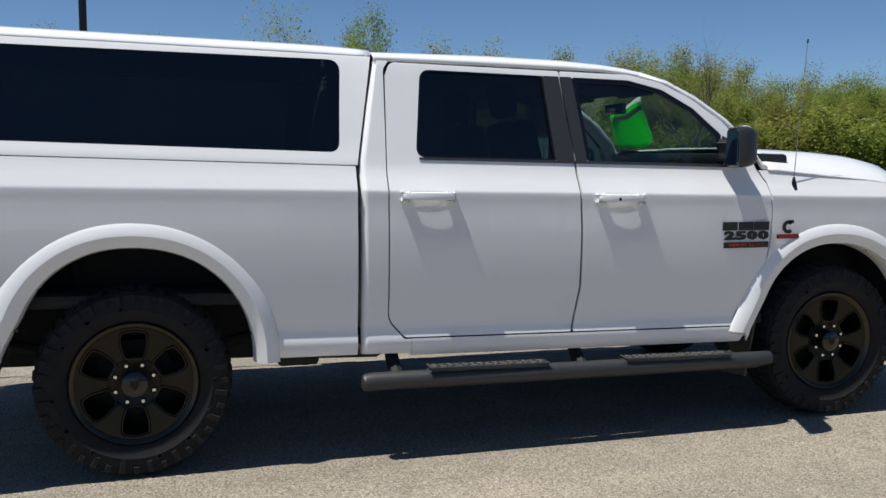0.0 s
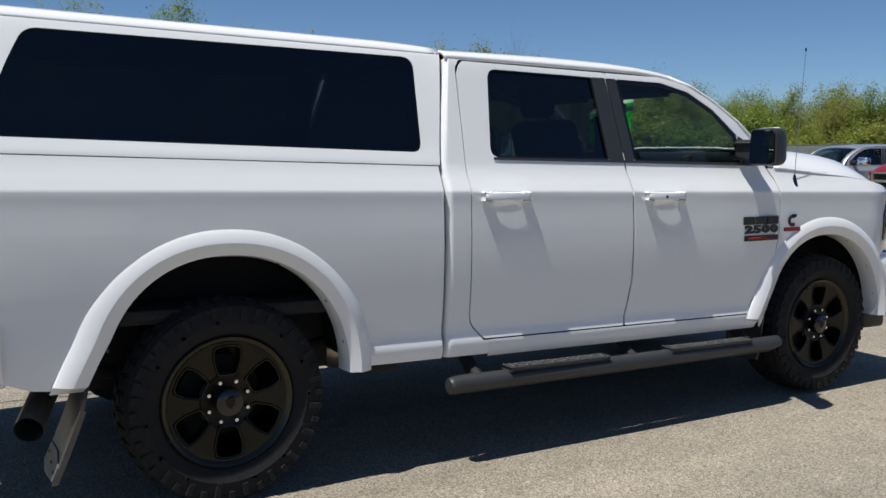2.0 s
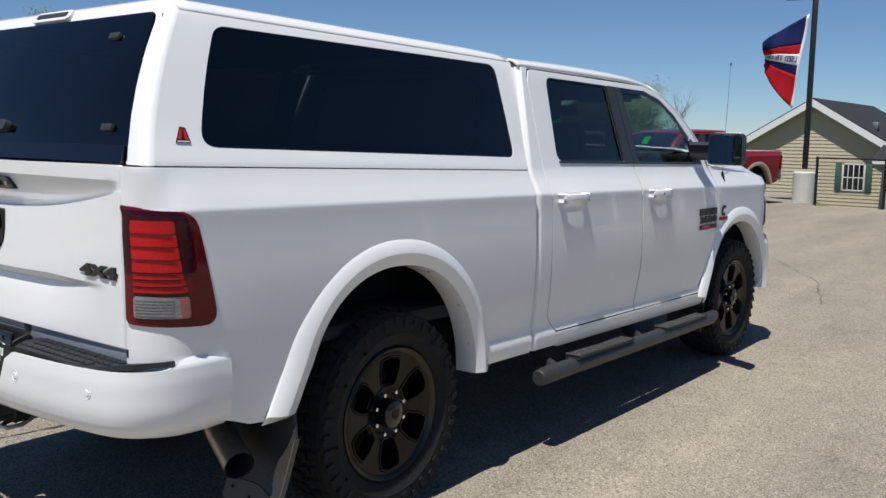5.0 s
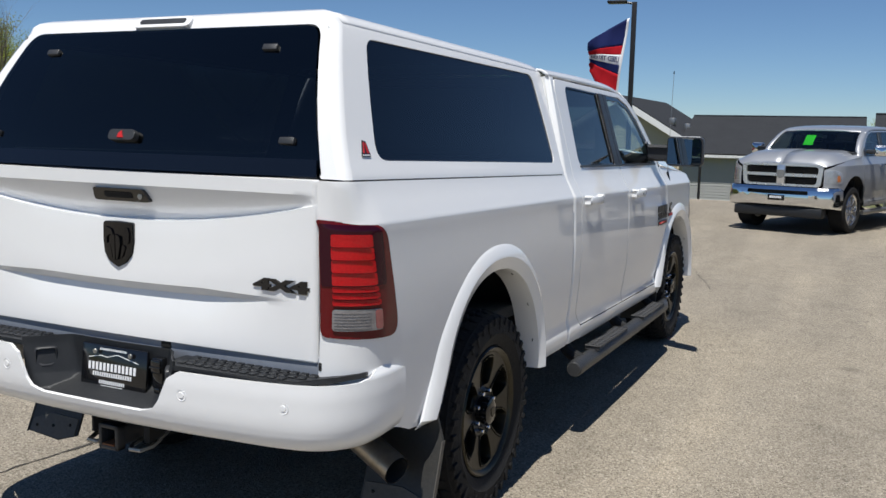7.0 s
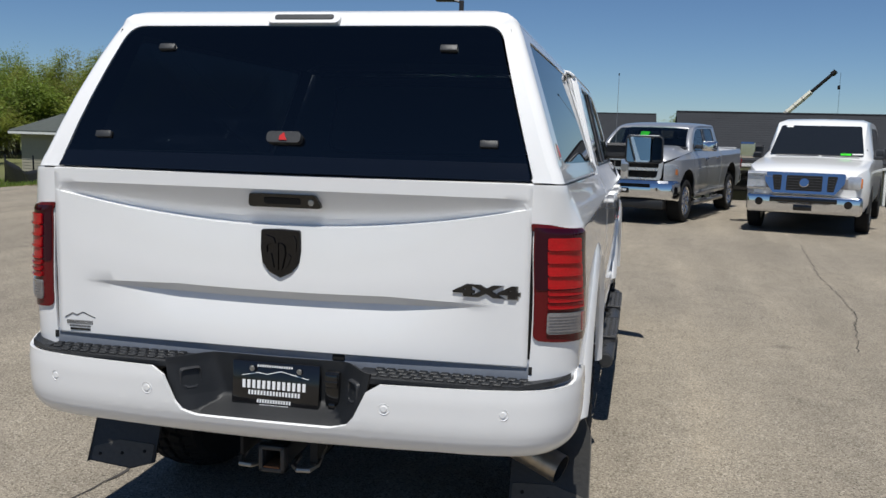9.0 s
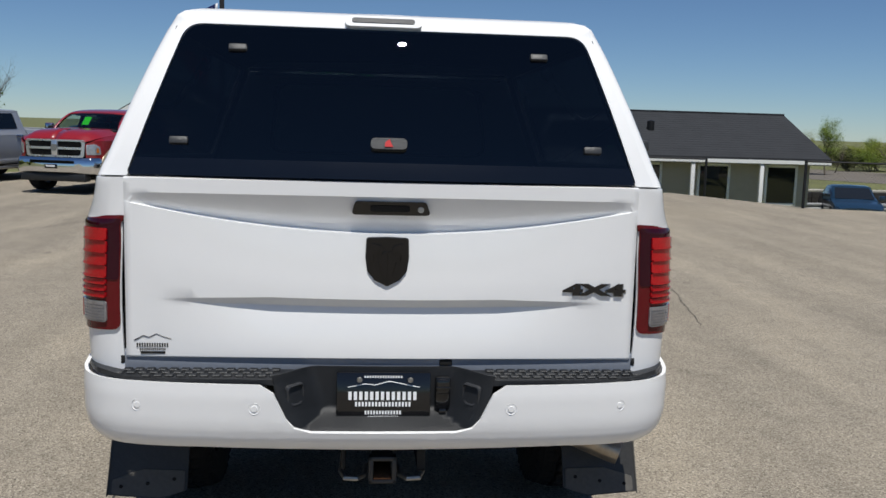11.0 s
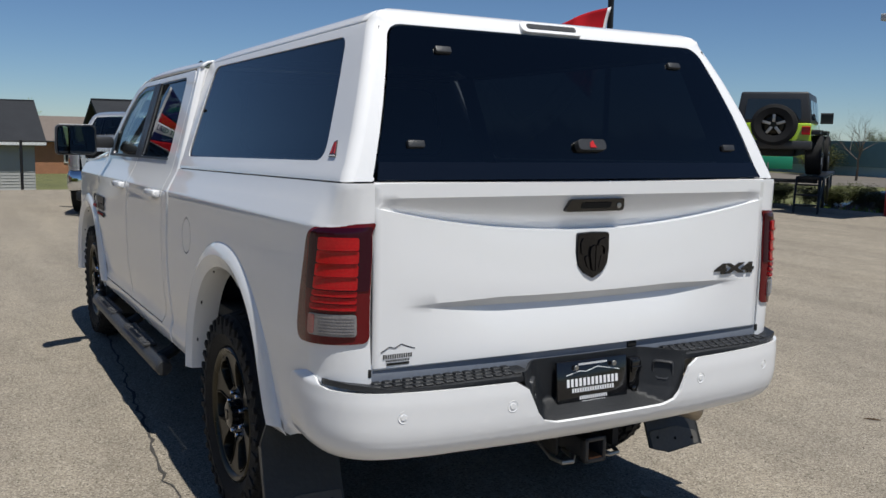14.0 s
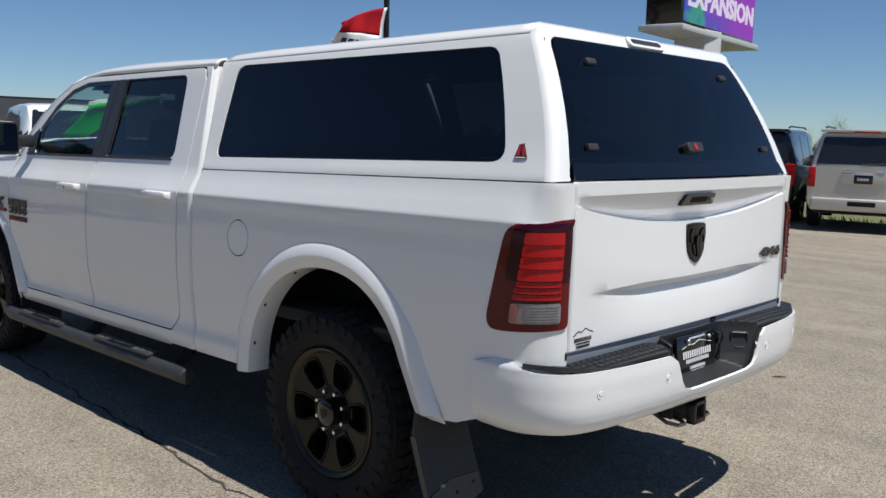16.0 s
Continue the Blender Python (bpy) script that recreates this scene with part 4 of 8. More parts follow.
    # ---- tailgate
    def gate(y, z):
        t = abs(y) / 0.845
        c1 = 1.316 + 0.094 * t * t
        fade = 1 - max(0.0, min(1.0, (t - 0.86) / 0.14)) ** 2
        top_z = 1.438
        deep = min(0.052, 0.47 * (top_z - c1)) * fade
        if z >= top_z:
            d = 0.0
        elif z > c1:
            d = min(deep, 0.56 * fade * (top_z - z))
        elif z > c1 - 0.003:
            d = deep * (1 - 0.70 * (c1 - z) / 0.003)
        else:
            d = 0.30 * deep * max(0.0, 1 - (c1 - 0.003 - z) / 0.20)
        lo = 1.064 + 0.026 * t * t
        f2 = max(0.0, 1 - max(0, t - 0.45) / 0.42)
        hi = lo + 0.010 + 0.020 * f2
        if z < lo:
            d += 0.024 * f2 * max(0, 1 - (lo - z) / 0.17) ** 1.5
        elif z < hi:
            d += 0.024 * f2 * (hi - z) / (hi - lo)
        return -1.158 + d + 0.006 * t * t + 0.02 * max(0, 1.25 - z) * 0.4
    rows = []
    cols = []
    for k in range(73):
        y = -0.848 + 1.696 * k / 72
        t = abs(y) / 0.845
        c1, lo = 1.316 + 0.094 * t * t, 1.064 + 0.026 * t * t
        hi = lo + 0.010 + 0.020 * max(0.0, 1 - max(0, t - 0.45) / 0.42)
        stops = [(0.893, 4), (lo - 0.17, 10), (lo, 4), (hi, 7), (c1 - 0.003, 1), (c1, 10), (1.438, 3), (1.480, 2), (1.488, 1)]
        zs = [a + (b - a) * i / n for (a, n), (b, _) in zip(stops, stops[1:]) for i in range(n)] + [1.488]
        cols.append([(gate(y, z) + (0.008 if z > 1.486 else 0.0), y, z - 0.0165) for z in zs])
    rows = cols
    tg = empty("tailgate", pose(0, 0, 0))
    tg.parent = T
    part("gate_panel", grid(rows, hint=(-1, 0, 0)), paint, tg, rake=RAKE, solid=0.03, auto=24)
    hnd = rpoly([(0.118, 1.380), (0.104, 1.427), (-0.128, 1.427), (-0.148, 1.380)], 0.012, 3)
    part("gate_handle", prism(hnd, lambda y, z, w: (-1.112 - 0.52 * (z - 1.380) - w, y, z - 0.019), 0.030), PIANO, tg, "gloss black tailgate handle", rake=RAKE, bevel=0.005)
    part("handle_slot", prism(rpoly([(0.055, 1.392), (0.055, 1.413), (-0.075, 1.413), (-0.075, 1.392)], 0.006, 2), lambda y, z, w: (-1.1405 - 0.52 * (z - 1.380) - w, y, z - 0.019), 0.004), SHADEBLACK, tg, rake=RAKE)
    part("handle_lock", moved(lathe([(0, 0.004), (0.009, 0.003), (0.011, 0)], 12, "x"), Matrix.Translation((-1.1565, -0.112, 1.385 + 0.015)) @ Matrix.Rotation(math.pi, 4, "Z")), STEEL, tg)
    sh = [(-0.068, 1.314), (0.0, 1.317), (0.068, 1.314), (0.070, 1.25), (0.064, 1.205), (0.040, 1.176), (0.0, 1.156), (-0.040, 1.176), (-0.064, 1.205), (-0.070, 1.25)]
    dome = lambda o: lambda y, z: (-1.156 - o - 0.006 * (1 - (y / 0.075) ** 2) - 0.05 * (z - 1.23) ** 2, y - 0.004, z - 0.030)
    part("shield_rim", skin(rpoly([(y * 1.04, 1.236 + (z - 1.236) * 1.035) for y, z in sh], 0.010, 3), [], dome(-0.006), [0.012 * k for k in range(-5, 6)], [1.15 + 0.02 * k for k in range(9)], (-1, 0, 0)), SATIN if chrome else STEPM, tg, rake=RAKE, solid=0.026)
    part("shield_badge", skin(rpoly(sh, 0.010, 3), [], dome(0), [0.012 * k for k in range(-5, 6)], [1.15 + 0.02 * k for k in range(9)], (-1, 0, 0)), GLOSSB, tg, "gloss black shield badge", rake=RAKE, solid=0.030)
    for q in (-1, 1):
        for pts, up in (([(0.052, 1.300), (0.020, 1.290), (0.012, 1.268), (0.030, 1.272), (0.046, 1.262), (0.044, 1.236), (0.058, 1.246), (0.060, 1.280)], 0.006), ([(0.002, 1.278), (0.020, 1.262), (0.022, 1.235), (0.012, 1.190), (0.002, 1.178)], 0.009), ([(0.030, 1.240), (0.042, 1.228), (0.030, 1.196), (0.018, 1.186)], 0.005)):
            part("badge_relief", prism(rpoly([(q * y, z) for y, z in pts], 0.006, 2), lambda y, z, w, up=up: (dome(0.0)(y, z)[0] - w * up / 0.01, y - 0.004, z - 0.030), 0.01), GLOSSB, tg, rake=RAKE, bevel=0.003)
    if detail:
        part("badge_4x4", moved(words("4X4", 0.037, 0.012, 0.003), Matrix.Translation((-1.153, -0.712, 1.137)) @ Matrix.Rotation(-math.pi / 2, 4, "Z") @ Matrix.Scale(2.35, 4, (1, 0, 0)) @ Matrix.Shear("XZ", 4, (0.25, 0))), PIANO, tg, "black lettering with bright edge", smooth=False)
        part("badge_edge", moved(words("4X4", 0.037, 0.006, 0.005), Matrix.Translation((-1.149, -0.712, 1.135)) @ Matrix.Rotation(-math.pi / 2, 4, "Z") @ Matrix.Scale(2.35, 4, (1, 0, 0)) @ Matrix.Shear("XZ", 4, (0.25, 0))), STEEL, tg, smooth=False)
        turn = Matrix.Rotation(-math.pi / 2, 4, "Z")
        part("dealer_sticker", moved(join(bars(13, 0.105, 0.014, 0.001, 0.4, 0.1), moved(bars(14, 0.085, 0.006, 0.001, 0.35), pose(0, 0, -0.014)), moved(box(-0.04, 0.04, -0.001, 0, -0.029, -0.021, 0), Matrix())), Matrix.Translation((-1.1513, 0.762, 0.935)) @ turn), INKB, tg, smooth=False)
        part("sticker_line", moved(tube([(-0.06, 0, 0), (-0.03, 0, 0.016), (-0.012, 0, 0.010), (0.012, 0, 0.022), (0.035, 0, 0.012), (0.06, 0, 0.004)], 0.0016, 5), Matrix.Translation((-1.1513, 0.762, 0.951)) @ turn), INKB, tg)
    part("bed_sill", box(-1.145, -1.08, -0.90, 0.90, 0.80, 0.895, 0.01), mat_sill, T, "sill with blue grey shade in its colour", rake=RAKE)
    for y in (-0.86, 0.86):
        part("gate_stop", box(-1.152, -1.13, y - 0.006, y + 0.006, 0.872, 0.900, 0.003), UNDER, T)
    # ---- rear bumper
    bump_m = CHROME if chrome else paint
    BX = [(-1.04, -0.885), (-1.035, -0.97), (-1.02, -1.07), (-0.985, -1.155), (-0.93, -1.215), (-0.86, -1.25), (-0.6, -1.287), (-0.3, -1.308), (0, -1.315)]

    def bump_x(y):
        return interp(-abs(y), BX)
    # the plan as points at even steps of length
    pl = [(-0.862, -1.022), (-1.0, -1.022), (-1.09, -1.005), (-1.165, -0.965), (-1.215, -0.91), (-1.245, -0.84), (-1.275, -0.70), (-1.30, -0.45), (-1.312, -0.2), (-1.315, 0.0)]
    pl = pl + [(x, -y) for x, y in pl[-2::-1]]
    S = [0]
    for (x0, y0), (x1, y1) in zip(pl, pl[1:]):
        S.append(S[-1] + math.hypot(x1 - x0, y1 - y0))
    LT = S[-1]

    def bend_at(s, q):
        """A smooth curve through the plan's points."""
        i = min(max(int(np.searchsorted(S, s)) - 1, 0), len(pl) - 2)
        h = S[i + 1] - S[i]
        t = (s - S[i]) / h
        a, b = pl[i][q], pl[i + 1][q]
        ta = (pl[i + 1][q] - pl[max(i - 1, 0)][q]) / (S[i + 1] - S[max(i - 1, 0)]) * h
        j = min(i + 2, len(pl) - 1)
        tb = (pl[j][q] - pl[i][q]) / (S[j] - S[i]) * h
        return a + t * ta + t * t * (3 * (b - a) - 2 * ta - tb) + t ** 3 * (2 * (a - b) + ta + tb)

    def bump(s, z):
        x, y = bend_at(s, 0), bend_at(s, 1)
        k = interp(z, [(0.595, 0.085), (0.605, 0.066), (0.615, 0.050), (0.63, 0.033), (0.645, 0.021), (0.66, 0.013), (0.69, 0.005), (0.72, 0.0015), (0.80, 0.0), (0.85, 0.004), (0.875, 0.02), (0.89, 0.045), (0.90, 0.07)])
        n = Vector((x + 0.75, y * 0.55, 0)).normalized()
        return x - n.x * k, y - n.y * k, z
    mid = LT / 2
    top = [(0.0, 0.845), (0.03, 0.852), (0.12, 0.875), (0.155, 0.875), (0.18, 0.87), (0.22, 0.85), (0.26, 0.842), (0.5, 0.842), (mid - 0.40, 0.842)]
    notch = [(mid - 0.40, 0.842), (mid - 0.355, 0.815), (mid - 0.315, 0.73), (mid - 0.29, 0.700), (mid - 0.235, 0.685), (mid + 0.235, 0.685), (mid + 0.29, 0.700), (mid + 0.315, 0.73), (mid + 0.355, 0.815), (mid + 0.40, 0.842)]
    upper = top[:-1] + notch + [(LT - s, z) for s, z in top[:-1][::-1]]
    lower_e = [(LT, 0.60), (LT - 0.12, 0.60), (LT - 0.3, 0.615), (LT - 0.7, 0.622), (mid, 0.614), (0.7, 0.622), (0.3, 0.612), (0.12, 0.60), (0, 0.60)]
    rb = empty("rear_bumper", pose(0, 0, 0))
    rb.parent = T
    part("bumper_skin", skin(upper + lower_e, [], bump, [0.025 * k for k in range(1, int(LT / 0.025) + 1)], [0.605, 0.615, 0.622, 0.63, 0.6375, 0.645, 0.6525, 0.66, 0.67, 0.68, 0.69, 0.705, 0.72, 0.74, 0.76, 0.78, 0.80, 0.815, 0.83, 0.84, 0.85, 0.8575, 0.865, 0.872, 0.88], (-1, 0, 0)), bump_m, rb, solid=0.012)
    pad = [(-1.275, -0.345), (-1.26, -0.70), (-1.235, -0.83), (-1.18, -0.935), (-1.08, -0.985), (-1.02, -0.99), (-1.02, -0.93), (-1.085, -0.90), (-1.085, -0.30), (-1.20, -0.30)]
    for sgn in (-1, 1):
        part("step_pad", prism(rpoly(pad, 0.02, 2), lambda u, v, w: (u, -sgn * v, 0.835 + 0.014 * (abs(v) > 0.9) + w), 0.018), PLAST, rb, "black ribbed bumper step pad", smooth=False)
        if detail:
            lug = None
            for i in range(14):
                for r in range(4):
                    y = 0.36 + 0.037 * i + (0.018 if r % 2 else 0)
                    if r == 0 and y > 0.80:
                        continue
                    if lug is None:
                        lug = part("pad_grip", box(-0.0135, 0.0135, -0.0145, 0.0145, 0.0, 0.007, 0.003, 1), PLAST, rb)
                        one = lug
                    else:
                        one = new("pad_grip", lug.data)
                        one.parent = rb
                    one.matrix_basis = pose(-1.2315 + 0.036 * r, sgn * y, 0.852)
            for y in (0.415, 0.79):
                xs = bump_x(y) - (0.02 if y < 0.6 else 0.015)
                part("parking_sensor", moved(lathe([(0.0, 0.004), (0.0095, 0.004), (0.0115, 0.001), (0.0165, 0.001), (0.019, 0.003), (0.0205, -0.002)], 20, "x"), Matrix.Translation((xs + 0.0200, sgn * y, 0.765)) @ Matrix.Rotation(math.pi + sgn * -(0.06 if y < 0.6 else 0.16), 4, "Z")), bump_m, rb)
    # recess with the plate
    def basin(y, z):
        half = interp(z, [(0.66, 0.30), (0.685, 0.31), (0.735, 0.335), (0.84, 0.37), (0.87, 0.375)])
        q = min(1.0, max(0.0, min((half - abs(y)) / 0.15, (z - 0.662) / 0.07)))
        q = q * q * (3 - 2 * q)
        return -1.292 + 0.03 * abs(y) + q * 0.127, y, z
    part("plate_recess", skin([(-0.36, 0.868), (-0.34, 0.735), (-0.31, 0.685), (-0.25, 0.664), (0.25, 0.664), (0.31, 0.685), (0.34, 0.735), (0.36, 0.868)], [], basin, [-0.36 + 0.02 * k for k in range(37)], [0.67 + 0.01 * k for k in range(20)], (-1, 0, 0)), PLAST, rb, "dark plastic plate recess", solid=0.008)
    for sgn in (-1, 1):
        po = rpoly([(-0.046, -0.050), (0.046, -0.050), (0.046, 0.050), (-0.046, 0.050)], 0.018, 4)
        pm = pose(-1.231, sgn * 0.292, 0.785, 0, 0, sgn * 50) @ Matrix.Scale(0.72, 4)
        ringp = grid([[(d, sgn * u * q, v * q) for u, v in po] for q, d in ((1.20, 0.012), (1.16, -0.006), (1.06, -0.010), (0.98, -0.004), (0.92, 0.040))], close=True, hint=(-1, 0, 0))
        part("step_pocket", moved(ringp, pm), PLASTG, rb, "moulded hand step pocket")
        part("pocket_back", moved(prism([(u * 0.96, v * 0.96) for u, v in po], lambda u, v, w: (0.008 + w, sgn * u, v), 0.004), pm), SHADEBLACK, rb)
        part("pocket_catch", moved(tube([(0.0, -0.04, -0.015), (-0.012, -0.02, -0.035), (-0.012, 0.02, -0.035), (0.0, 0.04, -0.015)], 0.008, 6), pm), PLASTG, rb)
    pt = empty("licence_plate", pose(0, 0, 0))
    pt.parent = T
    part("plate_frame", moved(box(-0.008, 0.006, -0.158, 0.158, -0.084, 0.084, 0.006), pose(-1.184, 0.0, 0.770, 0, 6)), PIANO, pt, "gloss black dealer plate")
    turn = pose(-1.193, 0.0, 0.770, 0, 6) @ Matrix.Rotation(-math.pi / 2, 4, "Z")
    for w, h, z, sl, k in ((0.235, 0.028, 0.006, 0.12, 13), (0.19, 0.015, -0.022, 0, 17), (0.125, 0.012, -0.050, 0.1, 13), (0.105, 0.007, -0.065, 0, 15), (0.13, 0.007, 0.070, 0, 15)):
        for i in range(k):
            part("plate_bar", moved(bars(1, w / k, h, 0.002, 0.40, sl), turn @ pose((i + 0.5 - k / 2) * w / k, 0, z)), INKW, pt, "white lettering bar", smooth=False)
    part("plate_line", moved(tube([(-0.12, 0, 0.034), (-0.06, 0, 0.046), (-0.03, 0, 0.042), (0.02, 0, 0.055), (0.07, 0, 0.045), (0.12, 0, 0.035)], 0.0014, 5), turn), INKW, pt)
    for q in (-1, 1):
        part("plate_screw", moved(lathe([(0, 0.005), (0.008, 0.004), (0.01, 0)], 10, "x"), pose(-1.196, -0.004 + q * 0.085, 0.831, 0, 0, 180)), STEEL, pt)
    part("trailer_socket", join(box(-1.186, -1.150, -0.226, -0.174, 0.722, 0.838, 0.010), box(-1.194, -1.16, -0.222, -0.178, 0.782, 0.832, 0.006), box(-1.190, -1.16, -0.213, -0.187, 0.704, 0.73, 0.006), box(-1.197, -1.18, -0.224, -0.176, 0.800, 0.808, 0.002)), PIANO, T, "black trailer wiring socket")
    part("gate_drain", box(-1.150, -1.13, -0.232, -0.188, 0.868, 0.890, 0.004), SHADEBLACK, T, "dark drain opening")
    # hitch, exhaust, spare, axles, frame
    hk = empty("tow_hitch", pose(0, 0, 0))
    hk.parent = T
    zr = 0.527
    walls = [box(-1.20, -0.75, a, b, zr + c, zr + d, 0.003) for a, b, c, d in ((-0.036, -0.029, -0.036, 0.036), (0.029, 0.036, -0.036, 0.036), (-0.036, 0.036, 0.029, 0.036), (-0.036, 0.036, -0.036, -0.029))]
    collar = [box(-1.225, -1.185, a, b, zr + c, zr + d, 0.005) for a, b, c, d in ((-0.047, -0.031, -0.047, 0.047), (0.031, 0.047, -0.047, 0.047), (-0.047, 0.047, 0.031, 0.047), (-0.047, 0.047, -0.047, -0.031))]
    part("receiver", join(*walls, *collar), PLASTG, hk)
    part("receiver_lip", box(-1.226, -1.05, -0.0285, 0.0285, zr - 0.031, zr - 0.024, 0.002), RUST, hk, "rusty steel lip")
    part("receiver_inside", box(-1.00, -0.99, -0.03, 0.03, zr - 0.03, zr + 0.03, 0.0), SHADEBLACK, hk, "dark receiver inside")
    part("cross_tube", tube([(-1.02, -0.62, 0.60), (-1.02, 0.62, 0.60)], 0.045, 10), UNDER, hk)
    for q in (-1, 1):
        part("chain_loop", tube([(-1.10, q * 0.055, 0.50), (-1.17, q * 0.060, 0.492), (-1.20, q * 0.085, 0.490), (-1.195, q * 0.125, 0.490), (-1.15, q * 0.140, 0.495), (-1.06, q * 0.135, 0.53)], 0.009, 8), STEEL, hk, "dull steel safety chain loop")
        part("hitch_side", box(-1.17, -0.95, q * 0.125, q * 0.14, 0.51, 0.68, 0.006), UNDER, hk)
    ex = empty("exhaust", pose(0, 0, 0))
    ex.parent = T
    part("tail_pipe", tube([(-0.15, -0.42, 0.63), (-0.44, -0.42, 0.63), (-0.60, -0.52, 0.585), (-0.705, -0.75, 0.490), (-0.775, -0.945, 0.425)], [0.050, 0.052, 0.053, 0.054, 0.055], 20, cap=False), EXH, ex, rake=0)
    part("tail_pipe_inside", tube([(-0.60, -0.52, 0.585), (-0.705, -0.75, 0.490), (-0.775, -0.945, 0.425)], [0.048, 0.049, 0.050], 20, cap=False), UNDER, ex)
    part("exhaust_clamp", tube([(-0.36, -0.46, 0.60), (-0.38, -0.465, 0.60)], 0.064, 14), EXH, ex)
    for q in (-1, 1):
        part("frame_rail", box(-1.05, 4.3, q * 0.42, q * 0.54, 0.56, 0.74, 0.01), UNDER, T)
        part("leaf_spring", tube([(-0.72, q * 0.56, 0.60), (-0.3, q * 0.56, 0.50), (0, q * 0.56, 0.48), (0.3, q * 0.56, 0.50), (0.75, q * 0.56, 0.60)], 0.03, 8), UNDER, T)
        part("shock_absorber", tube([(-0.12, q * 0.62, 0.42), (-0.28, q * 0.58, 0.95)], 0.028, 10), UNDER, T)
    for cx in (0, 3.797):
        part("axle_tube", tube([(cx, -0.85, 0.44), (cx, 0.85, 0.44)], 0.055, 12), UNDER, T)
        part("differential", moved(lathe([(0, -0.17), (0.10, -0.15), (0.16, -0.05), (0.16, 0.05), (0.10, 0.15), (0, 0.17)], 16), pose(cx, 0, 0.44)), UNDER, T)
    part("fuel_tank", box(0.52, 2.1, 0.0, 0.44, 0.37, 0.72, 0.05), UNDER, T)
    part("muffler", tube([(0.62, -0.40, 0.50), (0.70, -0.40, 0.50), (1.25, -0.40, 0.48), (1.33, -0.40, 0.48)], [0.06, 0.11, 0.11, 0.06], 16), EXH, ex)
    part("body_mount", box(0.66, 0.86, -0.88, -0.70, 0.455, 0.56, 0.02), UNDER, T)
    part("transmission", box(2.0, 3.4, -0.22, 0.22, 0.45, 0.75, 0.06), UNDER, T)
    part("floor_pan", box(1.04, 3.35, -0.955, 0.955, 0.56, 0.62, 0.01), UNDER, T)
    part("bed_floor", box(-1.1, 1.0, -0.90, 0.90, 0.78, 0.84, 0.01), UNDER, T, rake=RAKE)
    part("bed_front", box(1.015, 1.03, -0.93, 0.93, 0.70, 1.44, 0.005), paint, T, rake=RAKE)
    # ---- roof, glass, cab inside
    rows = []
    for x in (1.152, 1.165, 1.2, 1.4, 1.6, 1.8, 2.0, 2.2, 2.4, 2.55, 2.65, 2.75, 2.85):
        h = roof_rows(x)
        rows.append([(x + 0.06 * (1 - (y / 0.8) ** 2) * (x > 2.6) * (x - 2.6) / 0.25, -y, z) for y, z in h] + [(x + 0.06 * (1 - (y / 0.8) ** 2) * (x > 2.6) * (x - 2.6) / 0.25, y, z) for y, z in h[-2::-1]])
    part("roof", grid(rows, hint=(0, 0, 1)), paint, T, rake=RAKE, solid=0.015)
    part("roof_edge_back", skin([(-prof(z) + 0.03, z) for z in (1.97, 1.9, 1.8, 1.7, 1.6, 1.47)] + [(prof(z) - 0.03, z) for z in (1.47, 1.6, 1.7, 1.8, 1.9, 1.97)], [rpoly([(-0.62, 1.53), (0.62, 1.53), (0.58, 1.88), (-0.58, 1.88)], 0.08)], lambda y, z: (1.057 + lean(z), y, z), hint=(-1, 0, 0)), paint, T, rake=RAKE, solid=0.02)
    part("cab_back", box(1.072, 1.09, -0.92, 0.92, 0.6, 1.475, 0.003), paint, T, rake=RAKE)
    part("back_window", skin(rpoly([(-0.64, 1.52), (0.64, 1.52), (0.60, 1.89), (-0.60, 1.89)], 0.08), [], lambda y, z: (1.078 + lean(z), y, z), hint=(-1, 0, 0)), TINT, T, rake=RAKE)
    rows = []
    for i in range(11):
        t = i / 10
        zc, xe, xm = 1.98 - 0.40 * t, 2.83 + 0.50 * t ** 0.85, 2.90 + 0.62 * t ** 0.9
        ye = 0.735 + 0.10 * t
        rows.append([(xm - (xm - xe) * (k / 8) ** 2, ye * k / 8, zc - 0.05 * (k / 8) ** 2 * (1 - t)) for k in range(-8, 9)])
    part("windshield", grid(rows, hint=(1, 0, 1)), CLEAR, T, "clear windshield", rake=RAKE)
    part("cowl", box(3.32, 3.56, -0.85, 0.85, 1.50, 1.565, 0.02), PLAST, T, rake=RAKE)
    for y in (-0.14, 0.0, 0.14) if detail else ():
        part("roof_marker", moved(box(-0.05, 0.05, -0.03, 0.03, 0, 0.025, 0.012), pose(2.45, y, 2.0)), AMBER, T)
    cabin = empty("cabin", pose(0, 0, 0))
    cabin.parent = T
    part("dashboard", join(box(3.0, 3.38, -0.80, 0.80, 1.15, 1.47, 0.08, 3), box(2.86, 3.1, -0.16, 0.16, 0.9, 1.40, 0.04)), DASH, cabin, rake=RAKE)
    part("cabin_floor", box(1.12, 3.4, -0.90, 0.90, 0.66, 0.74, 0.01), SEAT, cabin)
    part("headliner", box(1.15, 2.7, -0.70, 0.70, 1.955, 1.965, 0.004), SEAT, cabin, rake=RAKE)
    for q in (-1, 1):
        part("sun_visor", moved(box(-0.09, 0.09, -0.20, 0.20, -0.012, 0.012, 0.008), pose(2.76, q * 0.38, 1.885, 0, 22)), SEAT, cabin)
    part("roof_header", skin([(-0.70, 2.60), (0.70, 2.60), (0.66, 2.84), (-0.66, 2.84)], [], lambda y, x: (x, y, 1.955 - 0.20 * (x - 2.6)), hint=(0, 0, -1)), SEAT, cabin, rake=RAKE)
    part("firewall", box(3.38, 3.42, -0.86, 0.86, 0.7, 1.5, 0.01), UNDER, cabin, rake=RAKE)
